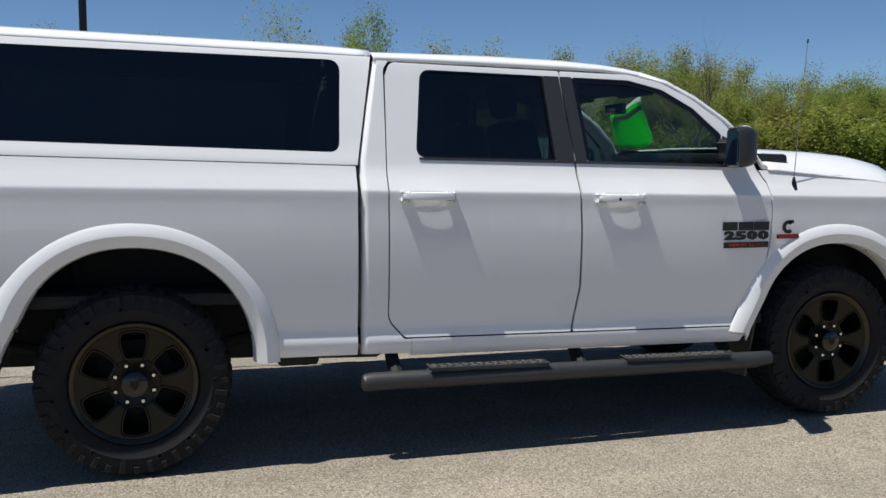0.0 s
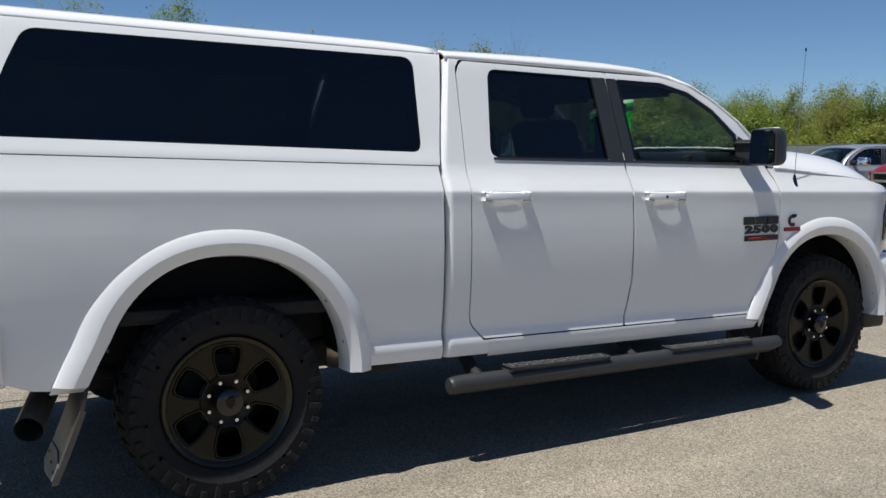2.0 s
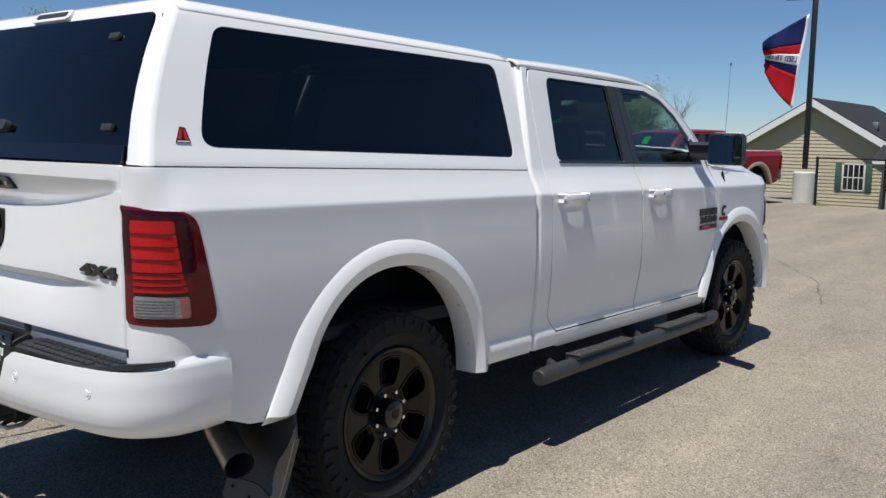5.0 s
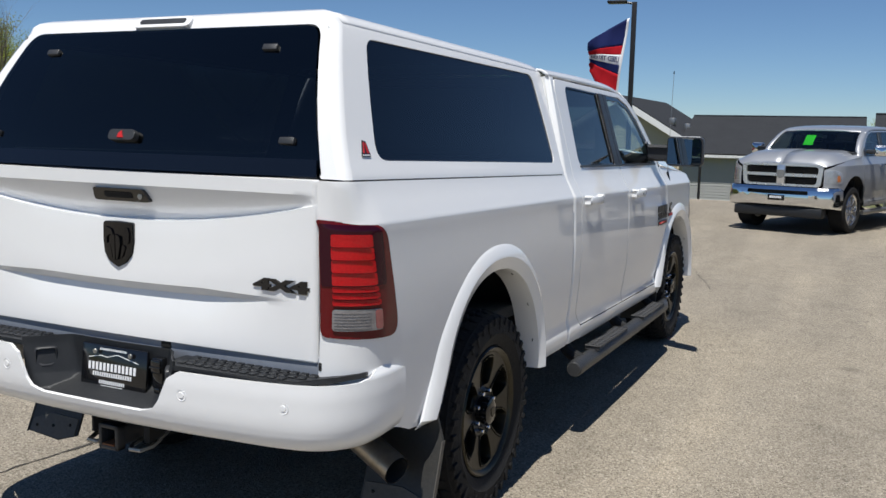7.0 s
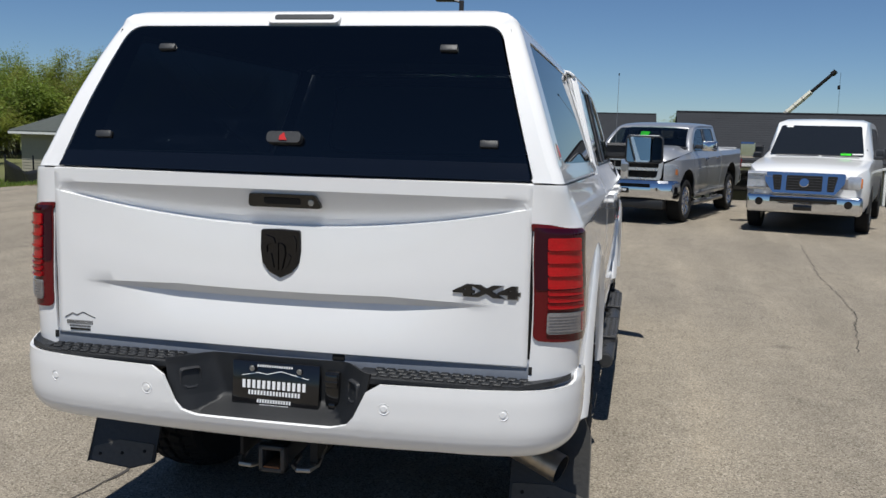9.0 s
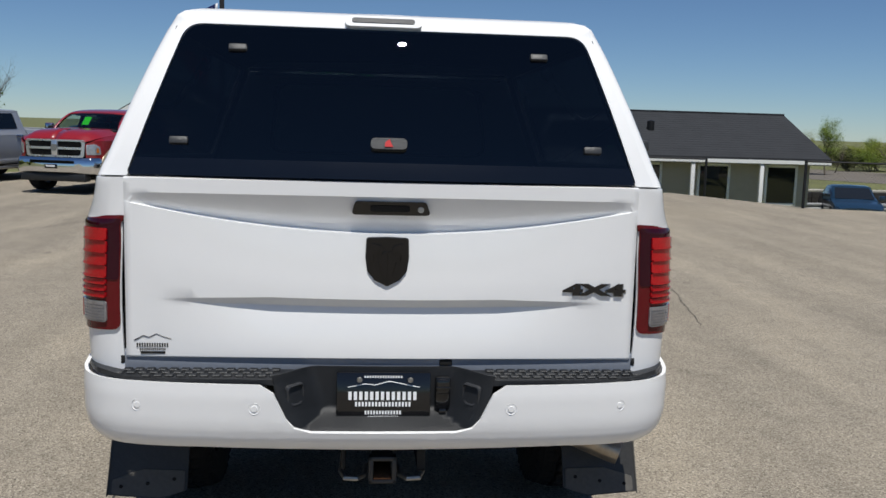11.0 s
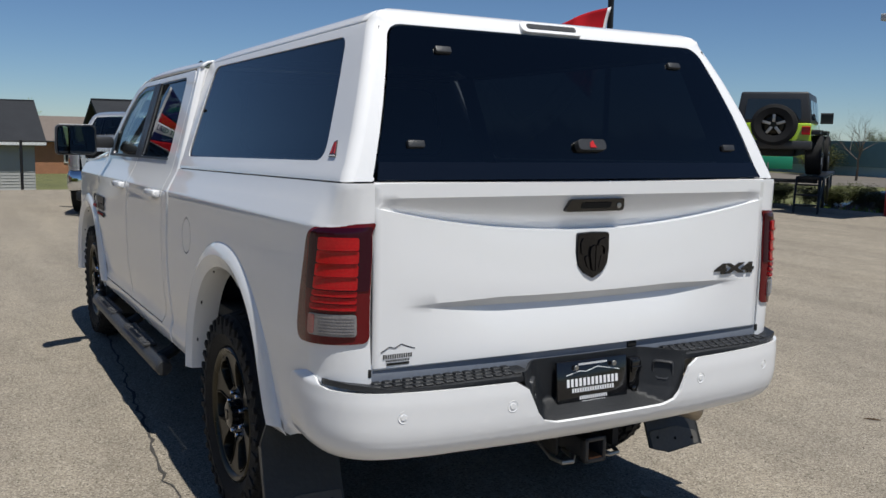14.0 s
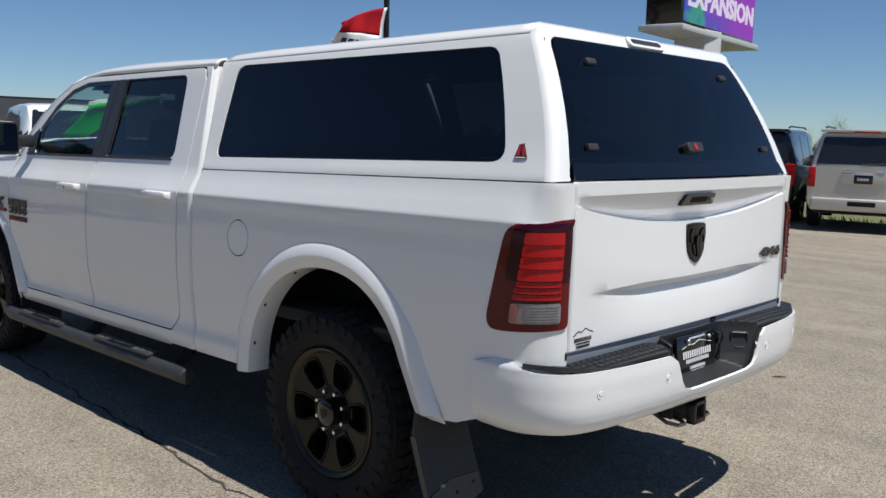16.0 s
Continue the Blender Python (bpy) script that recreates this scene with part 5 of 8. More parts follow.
    for sgn in (-1, 1):
        part("door_card", box(1.2, 3.3, sgn * 0.86, sgn * 0.90, 0.72, 1.47, 0.01), SEAT, cabin, rake=RAKE)
        part("pillar_lining", skin([(1.12, 1.45), (1.335, 1.45), (1.385, 1.95), (1.20, 1.95)], [], side(sgn, off=-0.035), (), LEVELS), SEAT, cabin, rake=RAKE)
        part("pillar_trim", box(2.10, 2.22, sgn * 0.80, sgn * 0.86, 1.46, 1.72, 0.01), SEAT, cabin, rake=RAKE)
        seat(2.18, sgn * 0.42, 0.52, cabin)
    seat(1.38, 0, 1.5, cabin, (-0.48, 0.48))
    part("steering_wheel", moved(lathe([(0.185 + 0.014 * math.cos(k * math.pi / 4), 0.014 * math.sin(k * math.pi / 4)) for k in range(9)], 28, "x"), pose(2.84, 0.42, 1.37, 0, 24)), PIANO, cabin)
    part("wheel_boss", moved(box(-0.03, 0.03, -0.08, 0.08, -0.06, 0.06, 0.03), pose(2.85, 0.42, 1.37, 0, 24)), SEAT, cabin)
    part("rear_view_mirror", box(2.88, 2.92, -0.12, 0.12, 1.80, 1.87, 0.015), PIANO, cabin, rake=RAKE)
    if detail:
        # a large card leans on the inside of the windshield
        ca, cb, cc, cd = Vector((3.07, 0.0, 1.845)), Vector((3.13, 0.53, 1.765)), Vector((3.26, 0.67, 1.575)), Vector((3.40, 0.385, 1.605))
        sheet = lambda r, q, up=0.0: ((ca * (1 - r) + cb * r) * (1 - q) + (cd * (1 - r) + cc * r) * q) + Vector((0.012 * math.sin(7 * r), 0, 0.012 * math.sin(9 * r + 3 * q) - 0.045 * q * math.sin(math.pi * r) + up))
        part("price_card", grid([[sheet(i / 8, j / 8) for j in range(9)] for i in range(9)]), GREEN, cabin, "fluorescent green hanging card", solid=0.002)
        part("paper_slip", grid([[sheet(i / 8, j * 0.05, 0.028 - 0.03 * j) + Vector((0.01, 0, 0)) for j in range(3)] for i in range(9)]), PAPER, cabin, solid=0.002)
    # ---- nose: grille, front bumper
    gr = empty("grille", pose(0, 0, 0))
    gr.parent = T
    part("grille_back", skin(rpoly([(-0.66, 0.96), (0.66, 0.96), (0.70, 1.33), (-0.70, 1.33)], 0.06), [], lambda y, z: (4.60 - 0.05 * y * y, y, z), us=[-0.4, -0.2, 0, 0.2, 0.4], hint=(1, 0, 0)), SHADEBLACK, gr, rake=RAKE)
    gm = SATIN if chrome else PIANO
    o = rpoly([(-0.70, 0.94), (0.70, 0.94), (0.745, 1.35), (-0.745, 1.35)], 0.08)
    part("grille_frame", skin(o, [[(y * 0.89, 1.145 + (z - 1.145) * 0.80) for y, z in o]], lambda y, z: (4.640 - 0.06 * y * y, y, z), us=[-0.4, -0.2, 0, 0.2, 0.4], hint=(1, 0, 0)), gm, gr, rake=RAKE, solid=0.05)
    part("grille_bar", skin([(-0.66, 1.12), (0.66, 1.12), (0.66, 1.175), (-0.66, 1.175)], [], lambda y, z: (4.64 - 0.06 * y * y, y, z), us=[-0.4, -0.2, 0, 0.2, 0.4], hint=(1, 0, 0)), gm, gr, rake=RAKE, solid=0.03)
    part("grille_post", box(4.60, 4.65, -0.075, 0.075, 0.96, 1.33, 0.015), gm, gr, rake=RAKE)
    part("grille_badge", prism(rpoly(sh, 0.014, 3), lambda y, z, w: (4.65 + w, y, z - 0.08), 0.012), STEEL if chrome else PIANO, gr, rake=RAKE)
    for k in range(4):
        for r in range(3):
            part("grille_slat", box(4.60, 4.615, -0.60, 0.60, 0.985 + 0.03 * k + 0.19 * (r // 2), 0.992 + 0.03 * k + 0.19 * (r // 2), 0.002), SHADEBLACK, gr, rake=RAKE) if r != 1 else None
    fp = [(4.34, -1.01), (4.45, -1.005), (4.58, -0.97), (4.68, -0.88), (4.74, -0.72), (4.78, -0.4), (4.79, 0)]
    fp = fp + [(x, -y) for x, y in fp[-2::-1]]
    FS = [0]
    for (x0, y0), (x1, y1) in zip(fp, fp[1:]):
        FS.append(FS[-1] + math.hypot(x1 - x0, y1 - y0))

    def fbump(s, z):
        x, y = float(np.interp(s, FS, [p[0] for p in fp])), float(np.interp(s, FS, [p[1] for p in fp]))
        k = interp(z, [(0.50, 0.06), (0.56, 0.02), (0.65, 0.0), (0.80, 0.0), (0.88, 0.015), (0.935, 0.05)])
        n = Vector((x - 4.0, y * 0.5, 0)).normalized()
        return x - n.x * k, y - n.y * k, z
    FL = FS[-1]
    fo = [(0, 0.52), (0.25, 0.56), (FL / 2 - 0.5, 0.60), (FL / 2 + 0.5, 0.60), (FL - 0.25, 0.56), (FL, 0.52), (FL, 0.93), (FL / 2, 0.935), (0, 0.93)]
    part("front_bumper", skin(fo, [rpoly([(FL / 2 - 0.55, 0.80), (FL / 2 + 0.55, 0.80), (FL / 2 + 0.55, 0.87), (FL / 2 - 0.55, 0.87)], 0.02)], fbump, [0.08 * k for k in range(1, 34)], [0.56, 0.6, 0.65, 0.72, 0.8, 0.85, 0.88, 0.91], (1, 0, 0)), bump_m, T, "front bumper", rake=RAKE, solid=0.02)
    part("bumper_inner", box(4.45, 4.70, -0.75, 0.75, 0.52, 0.92, 0.03), UNDER, T, rake=RAKE)
    part("air_dam", box(4.50, 4.74, -0.80, 0.80, 0.38, 0.56, 0.03), PLAST, T, rake=RAKE)
    if chrome:
        part("front_plate", box(4.79, 4.80, -0.15, 0.15, 0.68, 0.78, 0.005), PIANO, T, "black dealer front plate", rake=RAKE)
        part("front_plate_words", moved(bars(6, 0.22, 0.04, 0.002), Matrix.Translation((4.802, 0, 0.665)) @ Matrix.Rotation(math.pi / 2, 4, "Z")), INKW, T, smooth=False)
    return T


# the sill is body paint; this blue grey puts its skylit shade into the colour
mat_sill = mat("sill paint with blue grey shade", (0.20, 0.22, 0.26), 0.4, vary=0.1)


# ---------------------------------------------------------------- the hard cap over the bed
CAPP = [(1.445, 0.942), (1.475, 0.931), (1.50, 0.919), (1.55, 0.901), (1.70, 0.849), (1.85, 0.794), (1.93, 0.763), (1.965, 0.747), (1.99, 0.730), (2.006, 0.706), (2.018, 0.66), (2.026, 0.58), (2.032, 0.4), (2.036, 0.0)]
CAPR = [(1.965, 0), (1.99, 0.010), (2.006, 0.026), (2.018, 0.055), (2.026, 0.095), (2.036, 0.18)]


def cap_back(z):
    """The rear face leans and bows."""
    t = z - 1.5
    return -1.110 + 0.30 * t + 0.40 * t * t + max(0, z - 1.975) * 0.9


def bed_cap(T):
    C = empty("bed_cap", pose(0, 0, 0), "white fibreglass pickup bed cap with dark windows", "truck cap")
    yz = lambda z: interp(z, CAPP)
    R = 0.036
    zs = [1.445, 1.46, 1.475, 1.50, 1.6, 1.7, 1.8, 1.85, 1.89, 1.93, 1.948, 1.965]
    shell = None
    for sgn in (-1, 1):
        def f(u, z, off=0.0):
            # u runs along the side from the rear corner's end
            x0 = cap_back(z) + R
            return (x0 + (u - (-1.1)) * (1.042 + lean(z) - x0) / (1.005 + 1.1), sgn * (yz(z) + off), z)
        def un(x, z):
            x0 = cap_back(z) + R
            return -1.1 + (x - x0) * 2.105 / (1.042 + lean(z) - x0)
        out = [(-1.1, 1.445), (1.005, 1.445), (1.005, 1.965), (-1.1, 1.965)]
        win = rpoly([(-0.903, 1.506, 0.055), (0.958, 1.502, 0.055), (0.990, 1.942, 0.06), (-0.722, 1.930, 0.09)], 0.05, 7)
        hole = [(un(x, z), z) for x, z in win]
        sk = skin(out, [hole], f, [-0.8, -0.4, 0, 0.4, 0.8], zs, (0, sgn, 0))
        # rounded rear corner
        rows = []
        for z in zs + [1.978, 1.99, 1.999, 2.006, 2.012, 2.015]:
            row = []
            r = R if z <= 1.965 else R * max(0.0, 1 - (z - 1.965) / 0.05)
            xb = cap_back(min(z, 1.965)) + (0 if z <= 1.965 else interp(z, CAPR))
            for k in range(6):
                a = math.pi / 2 * k / 5
                row.append((xb + r - r * math.sin(a), sgn * (yz(z) - r + r * math.cos(a)), z))
            rows.append(row)
        sk = join(sk, grid(rows, hint=(-1, sgn, 0)))
        part("cap_side", sk, WHITE, C, rake=RAKE, solid=0.012)
        big = [(un(x + (0.012 if x > 0 else -0.012), z + (0.012 if z > 1.7 else -0.012)), z + (0.012 if z > 1.7 else -0.012)) for x, z in win]
        part("side_window", skin(big, [], lambda u, z: f(u, z, -0.0055), (), zs, (0, sgn, 0)), CAPGLASS, C, "dark tinted side window", rake=RAKE)
        sm = [(un(0.03 + (x - 0.03) * 0.994, 1.72 + (z - 1.72) * 0.974), 1.72 + (z - 1.72) * 0.974) for x, z in win]
        part("window_seal", skin([(un(x, z), z) for x, z in win], [sm], lambda u, z: f(u, z, -0.004), (), zs, (0, sgn, 0)), PIANO, C, "black window seal", rake=RAKE)
        part("cap_foot", skin([(-1.1, 1.428), (1.005, 1.428), (1.005, 1.446), (-1.1, 1.446)], [], lambda u, z: f(u, z, -0.012), (), (), (0, sgn, 0)), PLASTG, C, "dark seam gasket", rake=RAKE)
        # maker's badge
        bx = -0.958
        g = lambda x, z, w: (x, sgn * (yz(z) + 0.001 + w), z)
        part("cap_badge", prism([(bx - 0.032, 1.520), (bx + 0.026, 1.520), (bx + 0.016, 1.568), (bx - 0.004, 1.572)], g, 0.003), INKB, C, "dark wedge badge", rake=RAKE, smooth=False)
        for sh in ([(bx - 0.022, 1.530), (bx - 0.010, 1.530), (bx + 0.001, 1.567), (bx - 0.003, 1.567)], [(bx + 0.004, 1.530), (bx + 0.018, 1.530), (bx + 0.011, 1.564), (bx + 0.005, 1.564)]):
            part("badge_stripe", prism(sh, g, 0.0042), INKR, C, "red badge stripe", rake=RAKE, smooth=False)
        part("badge_line", prism([(bx - 0.026, 1.5225), (bx + 0.021, 1.5225), (bx + 0.0205, 1.5255), (bx - 0.0245, 1.5255)], g, 0.0042), INKW, C, "white line", rake=RAKE, smooth=False)
    # top
    rows = []
    secs = [(z, yz(z)) for z in (1.965, 1.978, 1.99, 1.999, 2.006, 2.012, 2.018, 2.025, 2.030, 2.034)]
    for i in range(30):
        row = []
        half = []
        for z, y in secs:
            xb = cap_back(1.965) + R * max(0.0, 1 - (z - 1.965) / 0.05) + interp(z, CAPR)
            half.append((xb, y, z))
        t = i / 29
        half = [(xb + (1.042 + lean(z) - xb) * t, y, z - 0.20 * (z - 1.965) * max(0, (t - 0.80) / 0.20) ** 2) for xb, y, z in half]
        row = [(x, -y, z) for x, y, z in half] + [(half[-1][0], 0, 2.036)] + [(x, y, z) for x, y, z in half[::-1]]
        rows.append(row)
    part("cap_top", grid(rows, hint=(0, 0, 1)), WHITE, C, rake=RAKE, solid=0.012)
    # front wall
    fr = [(-yz(1.445), 1.445), (yz(1.445), 1.445)] + [(yz(z), z) for z in zs[1:]] + [(y, z) for z, y in secs[1:]] + [(-y, z) for z, y in secs[::-1]] + [(-yz(z), z) for z in zs[::-1][:-1]]
    part("cap_front", skin(fr, [rpoly([(-0.6, 1.52), (0.6, 1.52), (0.55, 1.88), (-0.55, 1.88)], 0.08)], lambda y, z: (1.030 + lean(z), y, z - 0.30 * max(0.0, z - 1.962)), hint=(1, 0, 0)), WHITE, C, rake=RAKE, solid=0.012)
    part("seam_gasket", skin([(y * 0.985, 1.5 + (z - 1.5) * 0.982) for y, z in fr], [], lambda y, z: (1.053 + lean(z), y, z), hint=(1, 0, 0)), SHADEBLACK, C, "black seal towards the cab", rake=RAKE)
    part("front_window", skin(rpoly([(-0.62, 1.51), (0.62, 1.51), (0.57, 1.89), (-0.57, 1.89)], 0.08), [], lambda y, z: (1.032 + lean(z), y, z), hint=(1, 0, 0)), CAPGLASS, C, rake=RAKE)
    # rear frame
    yr = lambda z: yz(z) - R
    left = [(yr(z), z) for z in zs]
    head = [(yz(z) - R * max(0.0, 1 - (z - 1.965) / 0.05), z) for z in (1.978, 1.99, 1.999, 2.006, 2.012, 2.018, 2.025, 2.030, 2.034)]
    out = left + head + [(-y, z) for y, z in head[::-1]] + [(-y, z) for y, z in left[::-1]]

    def back(y, z, off=0.0):
        x = cap_back(min(z, 1.965)) + (0 if z < 1.965 else interp(z, CAPR))
        return (x + off, y, z)
    gh = rpoly([(0.845, 1.452, 0.01), (0.690, 1.962, 0.075), (-0.690, 1.962, 0.075), (-0.845, 1.452, 0.01)], 0.05, 7)
    gh = [(y, max(z, 1.4455)) for y, z in gh]
    frame_out = [p for p in out if p[1] > 1.4451]
    ring = [(out[0][0], 1.4452)] + frame_out + [(-out[0][0], 1.4452), (-0.845, 1.4452)] + [p for p in gh[::-1] if p[1] > 1.453] + [(0.845, 1.4452)]
    part("rear_frame", skin(ring, [], back, (), zs + [1.999, 2.006, 2.012, 2.018, 2.025], (-1, 0, 0)), WHITE, C, rake=RAKE, solid=0.014)
    lift = empty("rear_hatch", pose(0, 0, 0))
    lift.parent = C
    pane = rpoly([(0.838, 1.452, 0.01), (0.684, 1.957, 0.072), (-0.684, 1.957, 0.072), (-0.838, 1.452, 0.01)], 0.05, 7)
    lv = [1.46 + 0.03 * k for k in range(17)]
    part("hatch_glass", skin(pane, [], lambda y, z: back(y, z, 0.004 - 0.02 * (1 - (y / 0.85) ** 2)), [0.1 * k for k in range(-8, 9)], lv, (-1, 0, 0)), CAPGLASS, lift, "dark tinted frameless hatch glass", rake=RAKE, auto=80)
    strip = [(-0.836, 1.450), (0.836, 1.450), (0.820, 1.505), (-0.820, 1.505)]
    part("hatch_strip", skin(strip, [], lambda y, z: back(y, z, -0.018 + 0.25 * (z - 1.45) - 0.02 * (1 - (y / 0.85) ** 2)), [0.1 * k for k in range(-8, 9)], [1.46, 1.475, 1.49], (-1, 0, 0)), RAILG, lift, "gloss black bottom rail with sky reflection in its tint", rake=RAKE, solid=0.01)
    for y, z in ((0.512, 1.894), (-0.524, 1.894), (0.683, 1.578), (-0.695, 1.578)):
        zb = z + 0.0 - 0.0165
        p = back(y, zb)
        tilt = math.degrees(math.atan(0.30 + 0.8 * (zb - 1.5)))
        part("hinge_plate", moved(box(-0.009, 0.01, -0.030, 0.030, -0.012, 0.012, 0.004), pose(p[0] - 0.02 * (1 - (y / 0.85) ** 2), y, zb, 0, tilt)), STEPM, lift, "dark metal hinge plate", rake=RAKE)
    zb = 1.580 - 0.018
    p = back(0, zb)
    lockm = pose(p[0] - 0.02, -0.003, zb, 0, 20)
    knob = empty("hatch_lock", pose(0, 0, 0))
    knob.parent = C
    part("lock_body", moved(prism(rpoly([(-0.062, -0.020), (0.062, -0.020), (0.060, 0.020), (-0.060, 0.020)], 0.018, 4), lambda u, v, w: (0.01 - w, u, v), 0.030), lockm), STEPM, knob, "grey metal twist lock", rake=RAKE, bevel=0.006)
    part("lock_mark", moved(prism([(-0.014, -0.012), (0.014, -0.012), (0.012, 0.004), (-0.002, 0.015), (-0.006, 0.002)], lambda u, v, w: (-0.0202 - w, u, v), 0.003), lockm), INKR, knob, "red triangle mark", rake=RAKE, smooth=False)
    # high brake lamp
    bl = empty("brake_light", pose(0, 0, 0))
    bl.parent = C
    bm_pose = pose(cap_back(1.965) + 0.012, 0.018, 1.996, 0, 42)
    part("lamp_housing", moved(prism(rpoly([(-0.135, -0.028), (0.135, -0.028), (0.135, 0.026), (-0.135, 0.026)], 0.025, 5), lambda u, v, w: (0.012 - w, u, v), 0.026), bm_pose), WHITE, bl, "white lamp housing", bevel=0.006)
    part("lamp_strip", moved(prism(rpoly([(-0.11, -0.012), (0.11, -0.012), (0.11, 0.011), (-0.11, 0.011)], 0.01, 3), lambda u, v, w: (-0.0145 - w, u, v), 0.003), bm_pose), STEPM, bl, "smoked brake light strip")
    rows = []
    for x in (-0.80, -0.5, 0.0, 0.6, 0.99):
        rows.append([(x, y, z) for y, z in ((-0.91, 1.445), (-0.90, 1.505), (-0.74, 1.945), (-0.66, 1.985), (0, 2.005), (0.66, 1.985), (0.74, 1.945), (0.90, 1.505), (0.91, 1.445))])
    part("cap_lining", grid([r[2:7] for r in rows]), SEAT, C, "dark carpet lining", rake=RAKE)
    for sgn in (-1, 1):
        for x0, x1 in ((-1.02, -0.86), (0.925, 1.095)):
            part("lining_post", skin([(x0, 1.45), (x1, 1.45), (x1 + 0.12 * (x0 < 0), 1.95), (x0 + 0.12 * (x0 < 0), 1.95)], [], lambda x, z: (x, sgn * (yz(z) - 0.03), z)), SEAT, C, rake=RAKE)
    part("cap_floor", box(-1.06, 0.98, -0.9, 0.9, 1.395, 1.42, 0.005), UNDER, C, rake=RAKE)
    # the whole cap sits a little high at its rear
    for ob in C.children_recursive:
        if ob.type == "MESH":
            for v in ob.data.vertices:
                k = min(1.0, max(0.0, (v.co.z - 1.445) / 0.52))
                v.co.z += (1 - k) * seam_rise(v.co.x) + k * (0.029 - 0.001 * v.co.x)
    return C


TRUCK = pickup(Matrix(), "pickup_truck", "white lifted crew-cab pickup truck with black wheels parked on concrete", WHITE, flares=WHITE, cap=True)
bed_cap(TRUCK)
# badges on the doors and aerial
for sgn in (-1, 1):
    turn = Matrix.Rotation(0 if sgn < 0 else math.pi, 4, "Z")
    bd = empty("door_badge", pose(0, 0, 0))
    bd.parent = TRUCK
    dz = -RAKE * 3.18
    for i in range(3):
        part("badge_letter", moved(bars(1, 0.30 / 3, 0.046, 0.006, 0.09), Matrix.Translation((3.185, sgn * 1.012, 1.165 + dz)) @ turn @ pose((i + 0.5 - 3 / 2) * 0.30 / 3, 0, 0)), INKB, bd, "black raised lettering", smooth=False)
    for i, digit in enumerate("2500"):
        num = words(digit, 0.044, 0.006, 0.0035)
        nx = max(v.co.x for v in num.verts)
        part("badge_number", moved(num, Matrix.Translation((3.185, sgn * 1.016, 1.112 + dz)) @ turn @ pose(0.0715 * (i - 1.5), 0, 0) @ Matrix.Scale(0.0335 / nx, 4, (1, 0, 0))), INKB, bd, "black raised number", smooth=False)
    part("badge_strip", moved(box(-0.142, 0.142, -0.005, 0, -0.016, 0.016, 0.002), Matrix.Translation((3.185, sgn * 1.014, 1.062 + dz)) @ turn), INKB, bd)
    part("badge_lettering", moved(words("HEAVY DUTY", 0.014, 0.004, 0.0), Matrix.Translation((3.185, sgn * 1.021, 1.062 + dz)) @ turn @ Matrix.Scale(1.9, 4, (1, 0, 0))), INKR, bd, "red words", smooth=False)
    eb = empty("engine_badge", pose(0, 0, 0))
    eb.parent = TRUCK
    arc = [(0.036 * math.cos(radians(a)), 0.036 * math.sin(radians(a))) for a in range(45, 316, 15)] + [(0.017 * math.cos(radians(a)), 0.017 * math.sin(radians(a))) for a in range(315, 44, -15)]
    flat = lambda u, v, w: (u, -w, v)
    part("badge_mark", moved(join(prism(arc, flat, 0.006), box(-0.004, 0.036, -0.006, 0, 0.020, 0.038, 0.002)), Matrix.Translation((3.452, sgn * 1.013, 1.156 + dz)) @ turn), INKB, eb, "black open ring mark")
    part("badge_strip", moved(box(-0.072, 0.072, -0.005, 0, -0.012, 0.012, 0.002), Matrix.Translation((3.452, sgn * 1.013, 1.104 + dz)) @ turn), INKB, eb, "black strip")
    part("badge_line", moved(join(box(-0.068, 0.068, -0.007, 0, 0.008, 0.0105, 0), box(-0.068, 0.068, -0.007, 0, -0.0105, -0.008, 0), *[box(-0.06 + 0.0135 * k, -0.0515 + 0.0135 * k, -0.007, 0, -0.005, 0.005, 0) for k in range(9)]), Matrix.Translation((3.452, sgn * 1.013, 1.104 + dz)) @ turn), INKR, eb, "red lettering bars", smooth=False)
AERIAL = empty("aerial", pose(3.515, -0.965, 1.33), "thin black radio aerial on the fender", "aerial")
part("aerial_base", lathe([(0.0, -0.06), (0.016, -0.05), (0.024, -0.02), (0.014, 0.02), (0.006, 0.05), (0, 0.055)], 12, "z"), PIANO, AERIAL)
part("aerial_rod", tube([(0, 0, 0.05), (0.02, 0, 0.4), (0.05, 0.0, 0.80)], [0.0024, 0.0019, 0.0016], 6), STEEL, AERIAL)
part("aerial_tip", lathe([(0, 0.012), (0.005, 0.008), (0.005, -0.01), (0, -0.012)], 8, "z"), PIANO, AERIAL).matrix_basis = pose(0.05, 0, 0.80)

